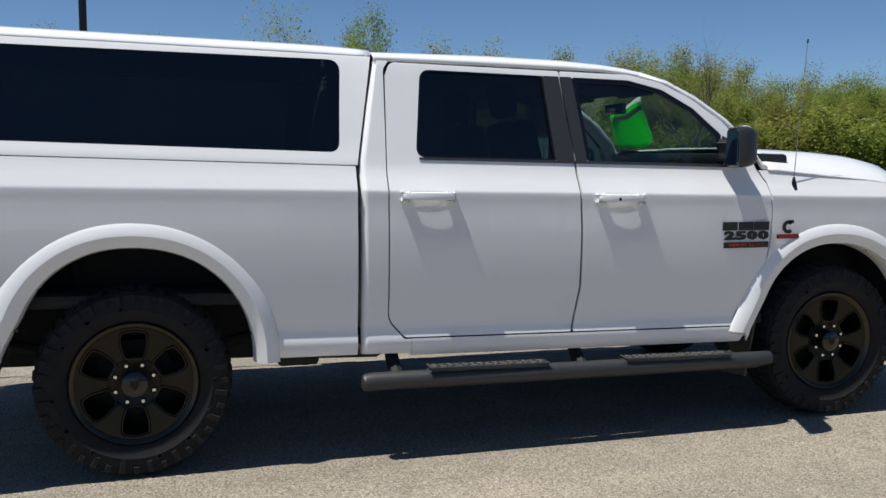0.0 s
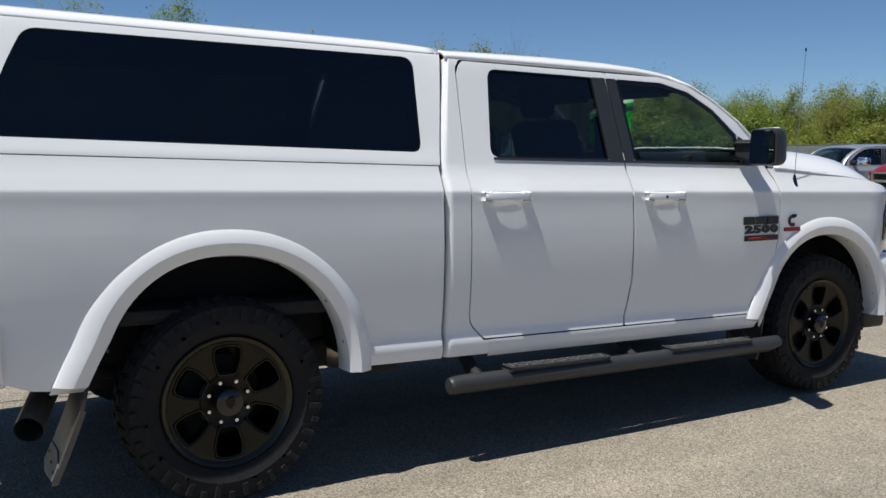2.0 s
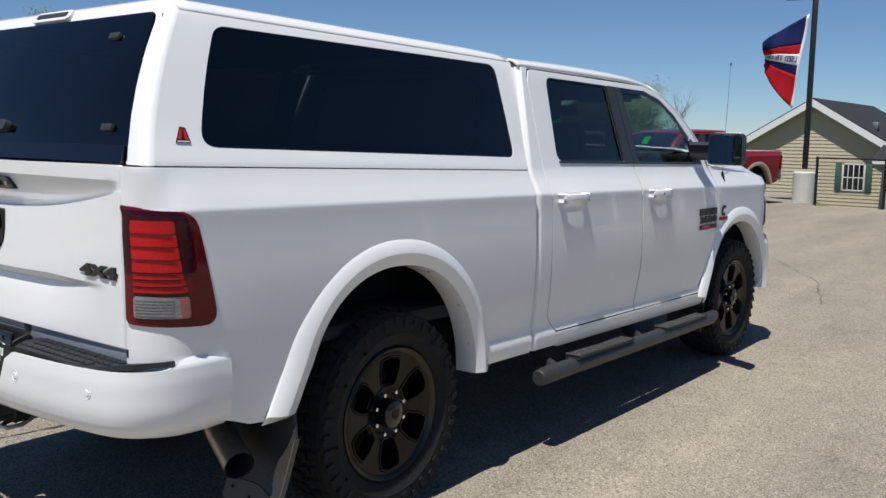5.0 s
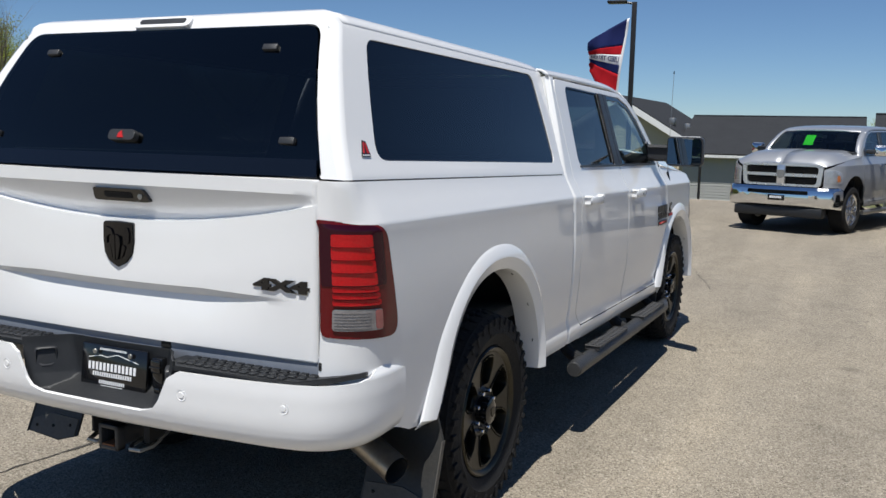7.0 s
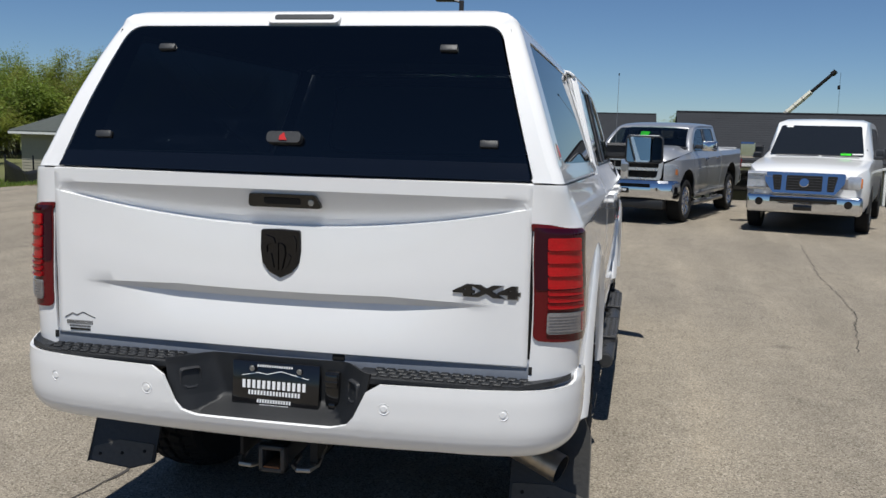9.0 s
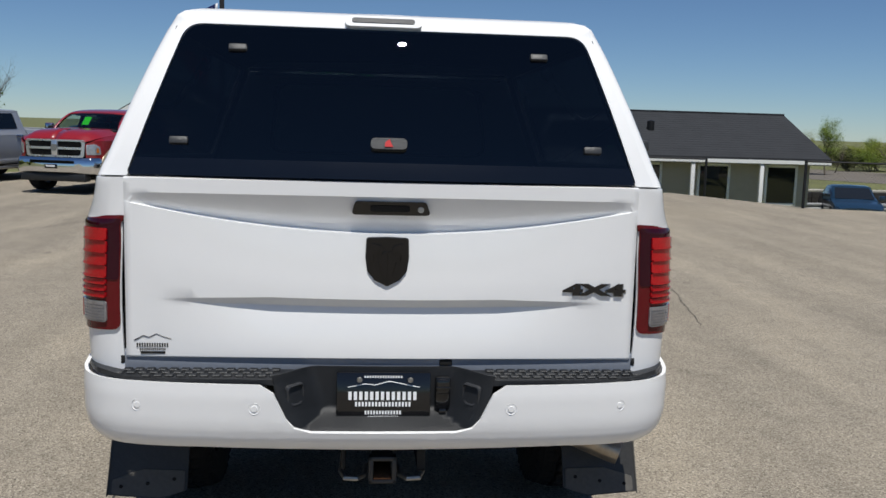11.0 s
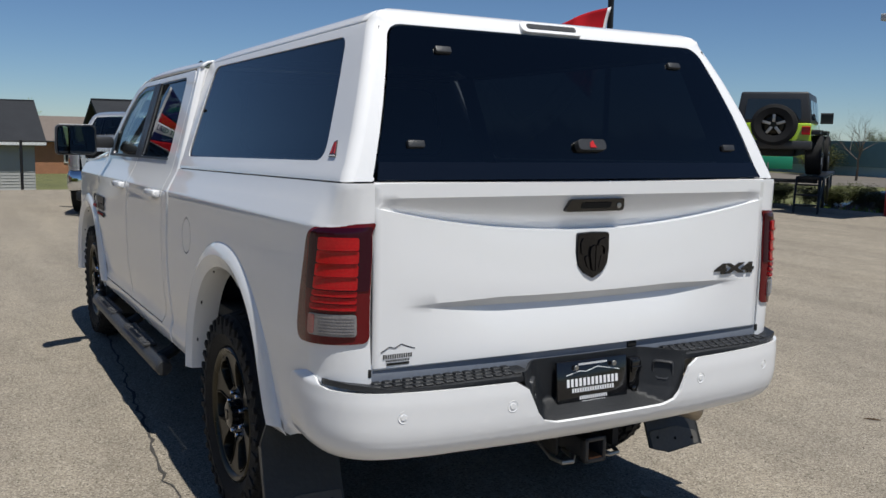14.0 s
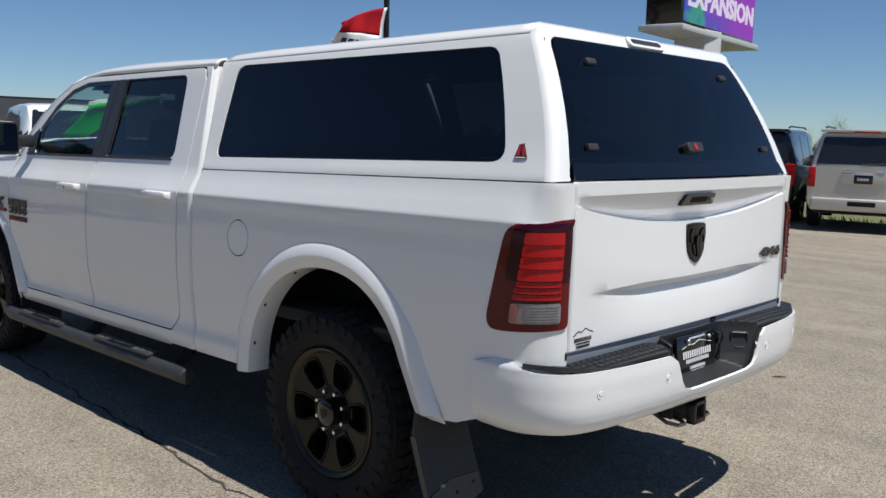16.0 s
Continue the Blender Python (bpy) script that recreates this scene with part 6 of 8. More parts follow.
# ---------------------------------------------------------------- ground
def concrete():
    """Old concrete: grit of light and dark stones, dull stains metres wide, hairline relief."""
    m = bpy.data.materials.new("weathered concrete with exposed grit")
    m.use_nodes = True
    n, l = m.node_tree.nodes, m.node_tree.links
    b = n["Principled BSDF"]
    tex = n.new("ShaderNodeTexCoord")

    def noise_tex(scale, detail, rough=0.6):
        t = n.new("ShaderNodeTexNoise")
        t.inputs["Scale"].default_value, t.inputs["Detail"].default_value, t.inputs["Roughness"].default_value = scale, detail, rough
        l.new(tex.outputs["Object"], t.inputs["Vector"])
        return t.outputs["Fac"]

    def ramp(src, stops):
        r = n.new("ShaderNodeValToRGB")
        while len(r.color_ramp.elements) < len(stops):
            r.color_ramp.elements.new(0.5)
        for el, (p, c) in zip(r.color_ramp.elements, stops):
            el.position, el.color = p, (*c, 1)
        l.new(src, r.inputs[0])
        return r.outputs[0]

    def mul(a, c, kind="MULTIPLY", fac=1.0):
        x = n.new("ShaderNodeMix")
        x.data_type, x.blend_type = "RGBA", kind
        x.inputs[0].default_value = fac
        l.new(a, x.inputs[6]), l.new(c, x.inputs[7])
        return x.outputs[2]
    grit = n.new("ShaderNodeTexVoronoi")
    grit.inputs["Scale"].default_value = 140
    l.new(tex.outputs["Object"], grit.inputs["Vector"])
    stones = ramp(grit.outputs["Color"], [(0.10, (0.095, 0.082, 0.065)), (0.26, (0.205, 0.178, 0.140)), (0.5, (0.270, 0.236, 0.185)), (0.74, (0.330, 0.290, 0.232)), (0.90, (0.44, 0.395, 0.330))])
    fine = ramp(noise_tex(60, 6, 0.75), [(0.3, (0.76, 0.76, 0.76)), (0.5, (1, 1, 1)), (0.7, (1.19, 1.18, 1.17))])
    mid = ramp(noise_tex(4.0, 5), [(0.25, (0.86, 0.86, 0.86)), (0.5, (1, 1, 1)), (0.75, (1.10, 1.09, 1.08))])
    wide = ramp(noise_tex(0.35, 4), [(0.3, (0.90, 0.90, 0.91)), (0.5, (1, 1, 1)), (0.72, (1.10, 1.09, 1.07))])
    mapped = n.new("ShaderNodeMapping")
    mapped.inputs["Scale"].default_value = (0.25, 2.2, 1)
    mapped.inputs["Rotation"].default_value = (0, 0, 0.3)
    l.new(tex.outputs["Object"], mapped.inputs["Vector"])
    st = n.new("ShaderNodeTexNoise")
    st.inputs["Scale"].default_value, st.inputs["Detail"].default_value = 0.8, 5
    l.new(mapped.outputs[0], st.inputs["Vector"])
    streak = ramp(st.outputs["Fac"], [(0.35, (0.87, 0.87, 0.87)), (0.55, (1.01, 1.01, 1.01)), (0.7, (1.14, 1.13, 1.11))])
    spots = ramp(noise_tex(1.6, 2), [(0.70, (1, 1, 1)), (0.76, (0.72, 0.72, 0.73))])
    c = mul(mul(mul(mul(mul(stones, fine), mid), wide), streak), spots)
    l.new(c, b.inputs["Base Color"])
    b.inputs["Roughness"].default_value = 0.88
    b.inputs["Specular IOR Level"].default_value = 0.25
    bp = n.new("ShaderNodeBump")
    bp.inputs["Strength"].default_value, bp.inputs["Distance"].default_value = 0.55, 0.006
    l.new(grit.outputs["Distance"], bp.inputs["Height"])
    l.new(bp.outputs[0], b.inputs["Normal"])
    return m


CONC = concrete()
bm = bmesh.new()
wing = bmesh.new()
wing.faces.new([wing.verts.new(p) for p in ((-60, -16.8, 0), (14.7, -16.8, 0), (16.5, -10.6, 0), (20.9, -8.6, 0), (21.0, 3.4, 0), (25.3, 5.4, 0), (25.3, 9.2, 0), (21.0, 12.4, 0), (17.4, 13.2, 0), (15.5, 14.0, 0), (-60, 14.0, 0))])
face_to(wing, (0, 0, 1))
join(bm, wing)
lot = thing("parking_lot", bm, CONC, "pale weathered concrete parking lot with exposed grit", "pavement", kind="structure")
GRASS = mat("rough spring grass", (0.115, 0.120, 0.042), 0.95, vary=0.35, scale=0.4, bump=0.5, bscale=12)


def drop(x, y):
    edge = interp(y, [(-16.8, 14.7), (-10.6, 16.4), (-8.6, 20.8), (3.2, 20.8), (5.4, 25.2), (9.2, 25.2), (12.4, 20.8), (14, 20.0)])
    d = max(0.0, x - edge, y - 13.6, -16.6 - y)
    t = min(1.0, d / 9.0)
    deep = 1.55 if y < 13 else max(0.55, 1.55 - 0.14 * (y - 13))
    return -0.03 - deep * t * t * (3 - 2 * t)


xs = [-900, -300, -120, -70, -62] + list(range(-60, 10, 10)) + [12.5, 14, 15.5, 17, 18.5] + [20 + 1.5 * k for k in range(10)] + [36, 40, 50, 70, 100, 150, 300, 900]
ys = [-900, -300, -150, -100, -70, -50, -40, -34, -30] + [-28 + 1.5 * k for k in range(9)] + [-15.5, -14, -12.5, -11, -10.3, -9.5, -8.5, -5, 0, 3.2, 4.5, 5.4, 7.5, 9.2, 11] + [13 + 1.5 * k for k in range(8)] + [26, 30, 40, 60, 100, 300, 900]
bm = grid([[(x, y, drop(x, y)) for y in ys] for x in xs], hint=(0, 0, 1))
thing("ground", bm, GRASS, "rough green and straw coloured grass", "grass", kind="structure")
CRACKM = mat("dark crack", (0.05, 0.045, 0.04), 0.95, vary=0.2)


def crack(points, width=0.012):
    """A jagged dark joint in the concrete."""
    pts = []
    for (x0, y0), (x1, y1) in zip(points, points[1:]):
        k = max(2, int(math.hypot(x1 - x0, y1 - y0) / 0.07))
        for i in range(k):
            t = i / k
            pts.append((x0 + (x1 - x0) * t + random.uniform(-1, 1) * 0.018, y0 + (y1 - y0) * t + random.uniform(-1, 1) * 0.018))
    rows = []
    for i, (x, y) in enumerate(pts):
        a, b = pts[max(i - 1, 0)], pts[min(i + 1, len(pts) - 1)]
        d = Vector((b[0] - a[0], b[1] - a[1])).normalized()
        w = width * random.uniform(0.3, 1.0)
        rows.append([(x - d.y * w, y + d.x * w, 0.004), (x + d.y * w, y - d.x * w, 0.004)])
    return grid(rows, hint=(0, 0, 1))


for pts, w in (([(10.9, -3.67), (7.5, -3.34), (6.1, -3.3), (5.13, -3.24), (4.17, -3.04), (3.4, -2.9)], 0.006), ([(-1.6, 1.35), (-0.74, 1.21), (-0.5, 1.18), (-0.1, 1.14), (0.5, 1.16), (1.2, 1.09), (2.0, 1.04), (3.2, 0.94), (4.5, 0.9)], 0.011),
               ([(11.5, 2.2), (9.6, 0.6), (8.0, -0.4), (6.4, -0.9)], 0.005), ([(4.8, 7.4), (6.5, 6.6), (9.0, 5.2), (14, 3.5)], 0.010), ([(8.5, -8.2), (9.4, -9.9), (10.8, -11.4), (12.5, -12.2)], 0.010)):
    thing("pavement_crack", crack(pts, w), CRACKM, "thin jagged dark crack in the concrete", "crack", "cracks in the concrete", kind="structure", smooth=False)

# ---------------------------------------------------------------- other parked vehicles
DARKGLASS = mat("dark car glass", (0.012, 0.014, 0.016), 0.06, coat=0.5, vary=0.03)
YAW = math.degrees(math.atan2(0.27, -0.963))


def parked(x, y, yaw, z=0.0):
    return pose(x, y, z, 0, 0, yaw)


BRIGHT = dict(rim=STEEL, edge=CHROME, cap=CHROME, nuts=5)
SILVER_TRUCK = pickup(parked(17.80, -2.23, 162.8) @ Matrix.Diagonal((0.99, 0.98, 0.945, 1)), "pickup_truck", "silver crew-cab pickup truck with a chrome bumper and grille", SILVER, chrome=True, rims=BRIGHT, detail=False, group="parked trucks")
copy_thing(SILVER_TRUCK, parked(21.9, 9.5, 162.8) @ Matrix.Diagonal((0.99, 0.98, 0.945, 1)))
RED_TRUCK = pickup(parked(20.44, 5.57, 164.8) @ Matrix.Diagonal((0.96, 0.96, 0.92, 1)), "pickup_truck", "deep red and tan crew-cab pickup truck with chrome wheels", RED, lower=TAN, flares=TAN, chrome=True, rims=dict(rim=CHROME, edge=CHROME, cap=CHROME, nuts=5), detail=False, group="parked trucks")
for T in (SILVER_TRUCK, RED_TRUCK):
    part("windshield_card", moved(box(0, 0.004, -0.09, 0.09, -0.13, 0.13, 0), pose(3.12, -0.12, 1.72, 0, -42)), GREEN, T, "fluorescent green price card", smooth=False)
    if T is RED_TRUCK:
        part("bed_cover", box(-1.1, 1.0, -0.9, 0.9, 1.445, 1.475, 0.01), mat("grey vinyl bed cover", (0.35, 0.36, 0.38), 0.6, vary=0.1), T, "grey vinyl bed cover")
        for sgn in (-1, 1):
            part("lower_trim", skin([(1.2, 0.62), (3.2, 0.62), (3.28, 0.82), (1.2, 0.82)], [], side(sgn, off=0.004), (), LEVELS, (0, sgn, 0)), TAN, T, "tan lower door trim")
    else:
        part("bed_inside", box(-1.1, 1.0, -0.88, 0.88, 0.85, 0.9, 0.01), PLAST, T)


def car(m, name, label, paint, L, W, belt, roof, gh, wb, front_axle, R=0.36, hood=1.0, category="car", rear_glass=True, bumper=None, rimm=STEEL, group="parked cars", tail=None, sill=0.32, front=None, blunt=0.80):
    """A closed car; x ahead from its rear end. gh: stations (x, roof height) of the glasshouse from rear to front; belt: stations (x, height)."""
    C = empty(name, m, label, category, group)
    hw = W / 2
    xs = sorted(set([0, 0.06, 0.15, 0.35, L - 0.5, L - 0.25, L - 0.1, L] + [g[0] for g in gh] + [L * k / 14 for k in range(15)]))
    zb = lambda x: interp(x, belt)
    zr = lambda x: max(zb(x) + 0.002, interp(x, [(gh[0][0] - 0.01, 0), *gh, (gh[-1][0] + 0.01, 0)]))

    def half(x):
        e = min(1, (x + 0.02) / 0.35, (L - x + 0.02) / 0.55)
        k0 = blunt if x < L / 2 else 0.80
        w = hw * (k0 + (1 - k0) * math.sin(math.pi / 2 * max(0, e)))
        b, r = zb(x), zr(x)
        g = r - b > 0.05
        wr = w * (0.80 if g else 0.9)
        return [(w - 0.07, sill), (w - 0.015, sill + 0.12), (w, (sill + b) / 2), (w - 0.02, b - 0.10), (w - 0.045, b), (wr + 0.03 if g else w - 0.10, b + (r - b) * 0.75 if g else b + 0.012), (wr - 0.02 if g else w - 0.2, b + (r - b) * 0.95 if g else b + 0.025), (wr - 0.12 if g else w - 0.35, r if g else b + 0.04), (0.0, r + 0.015 if g else b + 0.055)]
    rows = []
    for x in xs:
        h = half(x)
        rows.append([(x, -y, z) for y, z in h] + [(x, y, z) for y, z in h[-2::-1]])
    bm = grid(rows, hint=(0, 0, 1))
    for row in (0, len(xs) - 1):
        h = half(xs[row])
        loop = [(xs[row], -y, z) for y, z in h] + [(xs[row], y, z) for y, z in h[-2::-1]]
        end = bmesh.new()
        end.faces.new([end.verts.new(p) for p in loop])
        join(bm, end)
    bmesh.ops.remove_doubles(bm, verts=bm.verts[:], dist=1e-4)
    bmesh.ops.recalc_face_normals(bm, faces=bm.faces[:])
    part("body", bm, paint, C, auto=38)
    part("underbody", box(0.25, L - 0.55, -hw + 0.14, hw - 0.14, sill - 0.10, sill + 0.1, 0.03), UNDER, C)
    # side windows: panes between pillars
    g0, g1 = gh[0][0], gh[-1][0]
    n = 3 if g1 - g0 > 2.2 else 2
    for sgn in (-1, 1):
        for k in range(n):
            xa, xb = g0 + 0.22 + (g1 - g0 - 0.42) * k / n, g0 + 0.22 + (g1 - g0 - 0.42) * (k + 1) / n - 0.07
            pts = []
            for x, t in ((xa, 0.06), (xb, 0.06), (xb, 0.80), (xa, 0.80)):
                b, r = zb(x), zr(x)
                pts.append((x, b + max(0.05, (r - b)) * t))

            def f(x, z, sgn=sgn):
                h = half(x)
                return (x, sgn * (interp(z, [(p[1], p[0]) for p in h]) + 0.006), z)
            part("side_window", skin(rpoly(pts, 0.04, 3), [], f, (), [(pts[0][1] + pts[2][1]) / 2], (0, sgn, 0)), DARKGLASS, C, "dark side window", solid=0.004)
        for ax in (front_axle - wb, front_axle):
            ar = [(ax + (R + 0.07) * math.cos(t * math.pi / 16), R + (R + 0.07) * math.sin(t * math.pi / 16)) for t in range(17)]
            part("wheel_arch", prism(ar, lambda u, v, w: (u, sgn * (hw - 0.05 + w), v), 0.056), UNDER, C)
            wheel(C, ax, sgn, R=R, W=0.24, yo=hw + 0.015, rim_r=R * 0.66, rim=rimm, edge=rimm, nuts=5, spokes=5, lugs=False)
        # lamps at both ends
        zt = tail or (zb(0.1) - 0.22)
        part("tail_lamp", box(-0.012, 0.12, sgn * (hw * blunt - 0.13), sgn * (hw * blunt + 0.004), zt - 0.19, zt + 0.19, 0.02), REDBAR, C, "red tail lamp")
        part("head_lamp", box(L - 0.12, L + 0.008, sgn * hw * 0.52, sgn * hw * 0.80, zb(L - 0.1) - 0.26, zb(L - 0.1) - 0.08, 0.02), WHITELENS, C, "clear head lamp")
        xm = gh[-2][0] + (gh[-1][0] - gh[-2][0]) * 0.8
        part("door_mirror", box(xm - 0.06, xm + 0.07, sgn * (hw - 0.02), sgn * (hw + 0.19), zb(xm) + 0.02, zb(xm) + 0.20, 0.03), bumper or paint, C, "door mirror")
    # end windows
    if rear_glass:
        (xa, za), (xb, zb2) = gh[0], gh[1]
        b = zb(xa)
        w0, w1 = half(xb)[4][0] - 0.12, half(xb)[5][0] - 0.10
        part("rear_window", skin(rpoly([(-w0, 0.04), (w0, 0.04), (w1, 0.88), (-w1, 0.88)], 0.05, 3), [], lambda y, t: (xa + (xb - xa) * t - 0.012, y, max(za, b) + (zb2 - max(za, b)) * t + 0.006), (), (), (-1, 0, 0.3)), DARKGLASS, C, "dark rear window", solid=0.004)
    (xa, za), (xb, zb2) = gh[-1], gh[-2]
    w0, w1 = half(xa - 0.02)[4][0] - 0.15, half(xb)[5][0] - 0.13
    part("windshield", skin(rpoly([(-w0, 0.06), (w0, 0.06), (w1, 0.86), (-w1, 0.86)], 0.05, 3), [], lambda y, t: (xa + (xb - xa) * t + 0.02, y, max(za, zb(xa)) + (zb2 - max(za, zb(xa))) * t + 0.012), (), (), (1, 0, 0.3)), DARKGLASS, C, "windshield", solid=0.004)
    part("rear_bumper", box(-0.07, 0.16, -hw * 0.88, hw * 0.88, sill - 0.02, sill + 0.22, 0.04, 3), bumper or paint, C, "rear bumper")
    part("front_bumper", box(L - 0.16, L + 0.06, -hw * 0.88, hw * 0.88, sill - 0.04, sill + 0.20, 0.04, 3), front or bumper or paint, C, "front bumper")
    part("plate", box(-0.02, -0.004, -0.16, 0.16, zb(0) - 0.28, zb(0) - 0.12, 0.004), PIANO, C, "dealer plate")
    part("plate_words", moved(bars(9, 0.2, 0.045, 0.003, 0.4), Matrix.Translation((-0.021, 0, zb(0) - 0.2)) @ Matrix.Rotation(-math.pi / 2, 4, "Z")), INKW, C, smooth=False)
    return C


# white passenger van, nose towards the lot
VL = 6.1
van = car(Matrix.Translation((13.56, -4.20, 0)) @ Matrix.Rotation(radians(164.6), 4, "Z") @ Matrix.Translation((-(VL - 1.0), 0, 0)), "passenger_van", "white full-size passenger van with chrome grille", WHITE2, VL, 2.03,
          [(0, 1.25), (4.4, 1.28), (4.7, 1.26), (5.5, 1.18), (5.95, 1.10), (6.1, 1.0)], 2.1, [(0.02, 1.8), (0.14, 1.98), (1.5, 2.03), (3.2, 2.03), (3.75, 1.985), (4.55, 1.30)], 3.7, VL - 1.0, R=0.39, category="van", bumper=PLASTG, front=CHROME, sill=0.42)
part("grille_frame", prism(rpoly([(-0.50, 0.71), (0.50, 0.71), (0.64, 0.90), (0.66, 1.07), (-0.66, 1.07), (-0.64, 0.90)], 0.05, 3), lambda u, v, w: (6.145 - 0.25 * (v - 0.68) + w, u, v), 0.05), CHROME, van, "chrome grille frame", bevel=0.014)
for y0, y1, a0, a1 in ((-0.53, -0.37, 0.05, 0.0), (-0.29, 0.29, 0.0, 0.0), (0.37, 0.53, 0.0, 0.05)):
    part("grille_mesh", prism(rpoly([(y0 + a0, 0.76), (y1 - a1, 0.76), (y1, 1.02), (y0, 1.02)], 0.02, 2), lambda u, v, w: (6.193 - 0.25 * (v - 0.68) + w, u, v), 0.006), SHADEBLACK, van, "black grille mesh")
    for k in range(5):
        part("grille_slat", prism([(y0 + a0, 0.79 + 0.046 * k), (y1 - a1, 0.79 + 0.046 * k), (y1 - a1, 0.797 + 0.046 * k), (y0 + a0, 0.797 + 0.046 * k)], lambda u, v, w: (6.198 - 0.25 * (v - 0.68) + w, u, v), 0.006), PLASTG, van)
part("grille_badge", moved(lathe([(0.0, 0.01), (0.07, 0.01), (0.08, 0.0)], 20, "x"), pose(6.155, 0, 0.90, 0, -14)), CHROME, van, "round chrome badge")
part("bumper_cover", box(5.93, 6.165, -0.94, 0.94, 0.36, 0.69, 0.07, 4), CHROME, van, "chrome bumper cover")
part("air_intake", box(6.13, 6.172, -0.55, 0.55, 0.55, 0.64, 0.02), PIANO, van)
part("front_plate", box(6.165, 6.18, -0.15, 0.15, 0.42, 0.52, 0.004), PIANO, van, "black dealer front plate")
glassf = lambda u, v, w: (3.75 + 0.80 * v + 0.022 + w, u, 1.985 - 0.685 * v + 0.022 + w)
for nm, y0, y1, t0, t1, mt, lb in (("windshield_card", 0.42, 0.60, 0.90, 0.945, GREEN, "fluorescent green card"), ("paper_slip", 0.62, 0.80, 0.90, 0.93, PAPER, "white paper"), ("windshield_sticker", -0.62, -0.50, 0.16, 0.21, PAPER, "small white sticker"), ("wiper", -0.70, 0.05, 0.955, 0.975, PLASTG, "black wiper"), ("wiper", 0.10, 0.75, 0.955, 0.975, PLASTG, "black wiper")):
    part(nm, prism([(y0, t0), (y1, t0), (y1, t1), (y0, t1)], glassf, 0.004), mt, van, lb, smooth=False)
for sgn in (-1, 1):
    part("mirror_arm", box(4.52, 4.62, sgn * 0.98, sgn * 1.22, 1.30, 1.36, 0.02), PLASTG, van)
    part("tow_mirror", box(4.50, 4.66, sgn * 1.14, sgn * 1.30, 1.30, 1.52, 0.04), CHROME if sgn < 0 else PLASTG, van, "towing mirror")
    part("corner_lamp", box(5.97, 6.115, sgn * 0.665, sgn * 0.90, 0.80, 1.03, 0.04), HEADL, van, "clear corner head lamp")
    part("corner_amber", box(5.96, 6.10, sgn * 0.885, sgn * 0.915, 0.84, 1.00, 0.01), AMBER, van)
    part("fog_lamp", moved(lathe([(0, 0.01), (0.06, 0.01), (0.07, 0)], 16, "x"), pose(6.162, sgn * 0.72, 0.55)), PIANO, van)
# sport utility vehicles with their tails to the lot
SL = 5.1
suv_belt = [(0, 1.20), (0.45, 1.22), (0.9, 1.22), (3.6, 1.20), (3.9, 1.19), (4.8, 1.10), (5.1, 0.95)]
suv_gh = [(0.02, 1.24), (0.22, 1.84), (0.6, 1.91), (2.4, 1.93), (2.9, 1.89), (3.65, 1.24)]
tan_suv = car(Matrix.Translation((3.35, -15.1, 0)) @ Matrix.Rotation(radians(-73.7), 4, "Z") @ Matrix.Translation((-1.05, 0, 0)), "sport_utility", "champagne sport utility vehicle with a dark rear window", GOLD, SL, 2.0, suv_belt, 1.86, suv_gh, 2.95, 4.0, R=0.39, category="suv", tail=1.02, sill=0.42, blunt=0.95)
black_suv = car(Matrix.Translation((5.73, -15.3, 0)) @ Matrix.Rotation(radians(-76), 4, "Z") @ Matrix.Translation((-1.05, 0, 0)), "sport_utility", "gloss black sport utility vehicle with red tail lamps", BLACKP, SL, 2.0, suv_belt, 1.86, suv_gh, 2.95, 4.0, R=0.40, category="suv", tail=1.02, sill=0.42, rimm=RIM, blunt=0.95)
part("tail_strip", box(-0.075, -0.06, -0.82, 0.82, 0.615, 0.635, 0.004), CHROME, black_suv, "chrome strip")
for V, m in ((tan_suv, GOLD), (black_suv, BLACKP)):
    part("roof_spoiler", box(0.12, 0.34, -0.80, 0.80, 1.86, 1.915, 0.02), m, V, "roof spoiler")
    part("high_brake_light", box(0.11, 0.16, -0.22, 0.22, 1.862, 1.885, 0.006), REDBAR, V, "red high brake light")
    part("plate_recess", box(-0.014, 0.02, -0.36, 0.36, 0.92, 1.14, 0.01), m, V)
    part("gate_strip", box(-0.03, 0.01, -0.36, 0.36, 1.135, 1.165, 0.008), CHROME, V, "chrome tailgate strip")
    part("bumper_slot", box(-0.078, -0.05, -0.24, 0.24, 0.50, 0.59, 0.01), SHADEBLACK, V, "dark bumper slot")
    for q in (-1, 1):
        part("rail", tube([(0.5, q * 0.74, 1.95), (0.7, q * 0.74, 1.975), (2.5, q * 0.74, 1.975), (2.7, q * 0.74, 1.94)], 0.018, 6), PLASTG, V, "dark roof rail")
part("rear_wiper", tube([(0.0, 0.05, 1.28), (0.02, -0.45, 1.30)], 0.012, 6), PLASTG, tan_suv)
sed_belt = [(0, 0.95), (1.0, 0.95), (3.2, 0.92), (4.0, 0.82), (4.5, 0.68)]
sed_gh = [(0.75, 0.97), (1.35, 1.38), (1.9, 1.44), (2.4, 1.42), (3.25, 0.95)]
blue = car(parked(31.5, -19.3, 162, drop(30, -21) + 0.02), "sedan", "dark blue sedan on the lower ground beyond the fence", BLUEP, 4.5, 1.78, sed_belt, 1.44, sed_gh, 2.65, 3.6, R=0.32)
copy_thing(blue, parked(24.7, 7.05, 162.8))
car(parked(17.0, -24.3, 217, drop(17, -24.3) + 0.02), "sedan", "black sedan on the lower ground beyond the lot", BLACKP, 4.6, 1.80, sed_belt, 1.44, sed_gh, 2.7, 3.65, R=0.32)
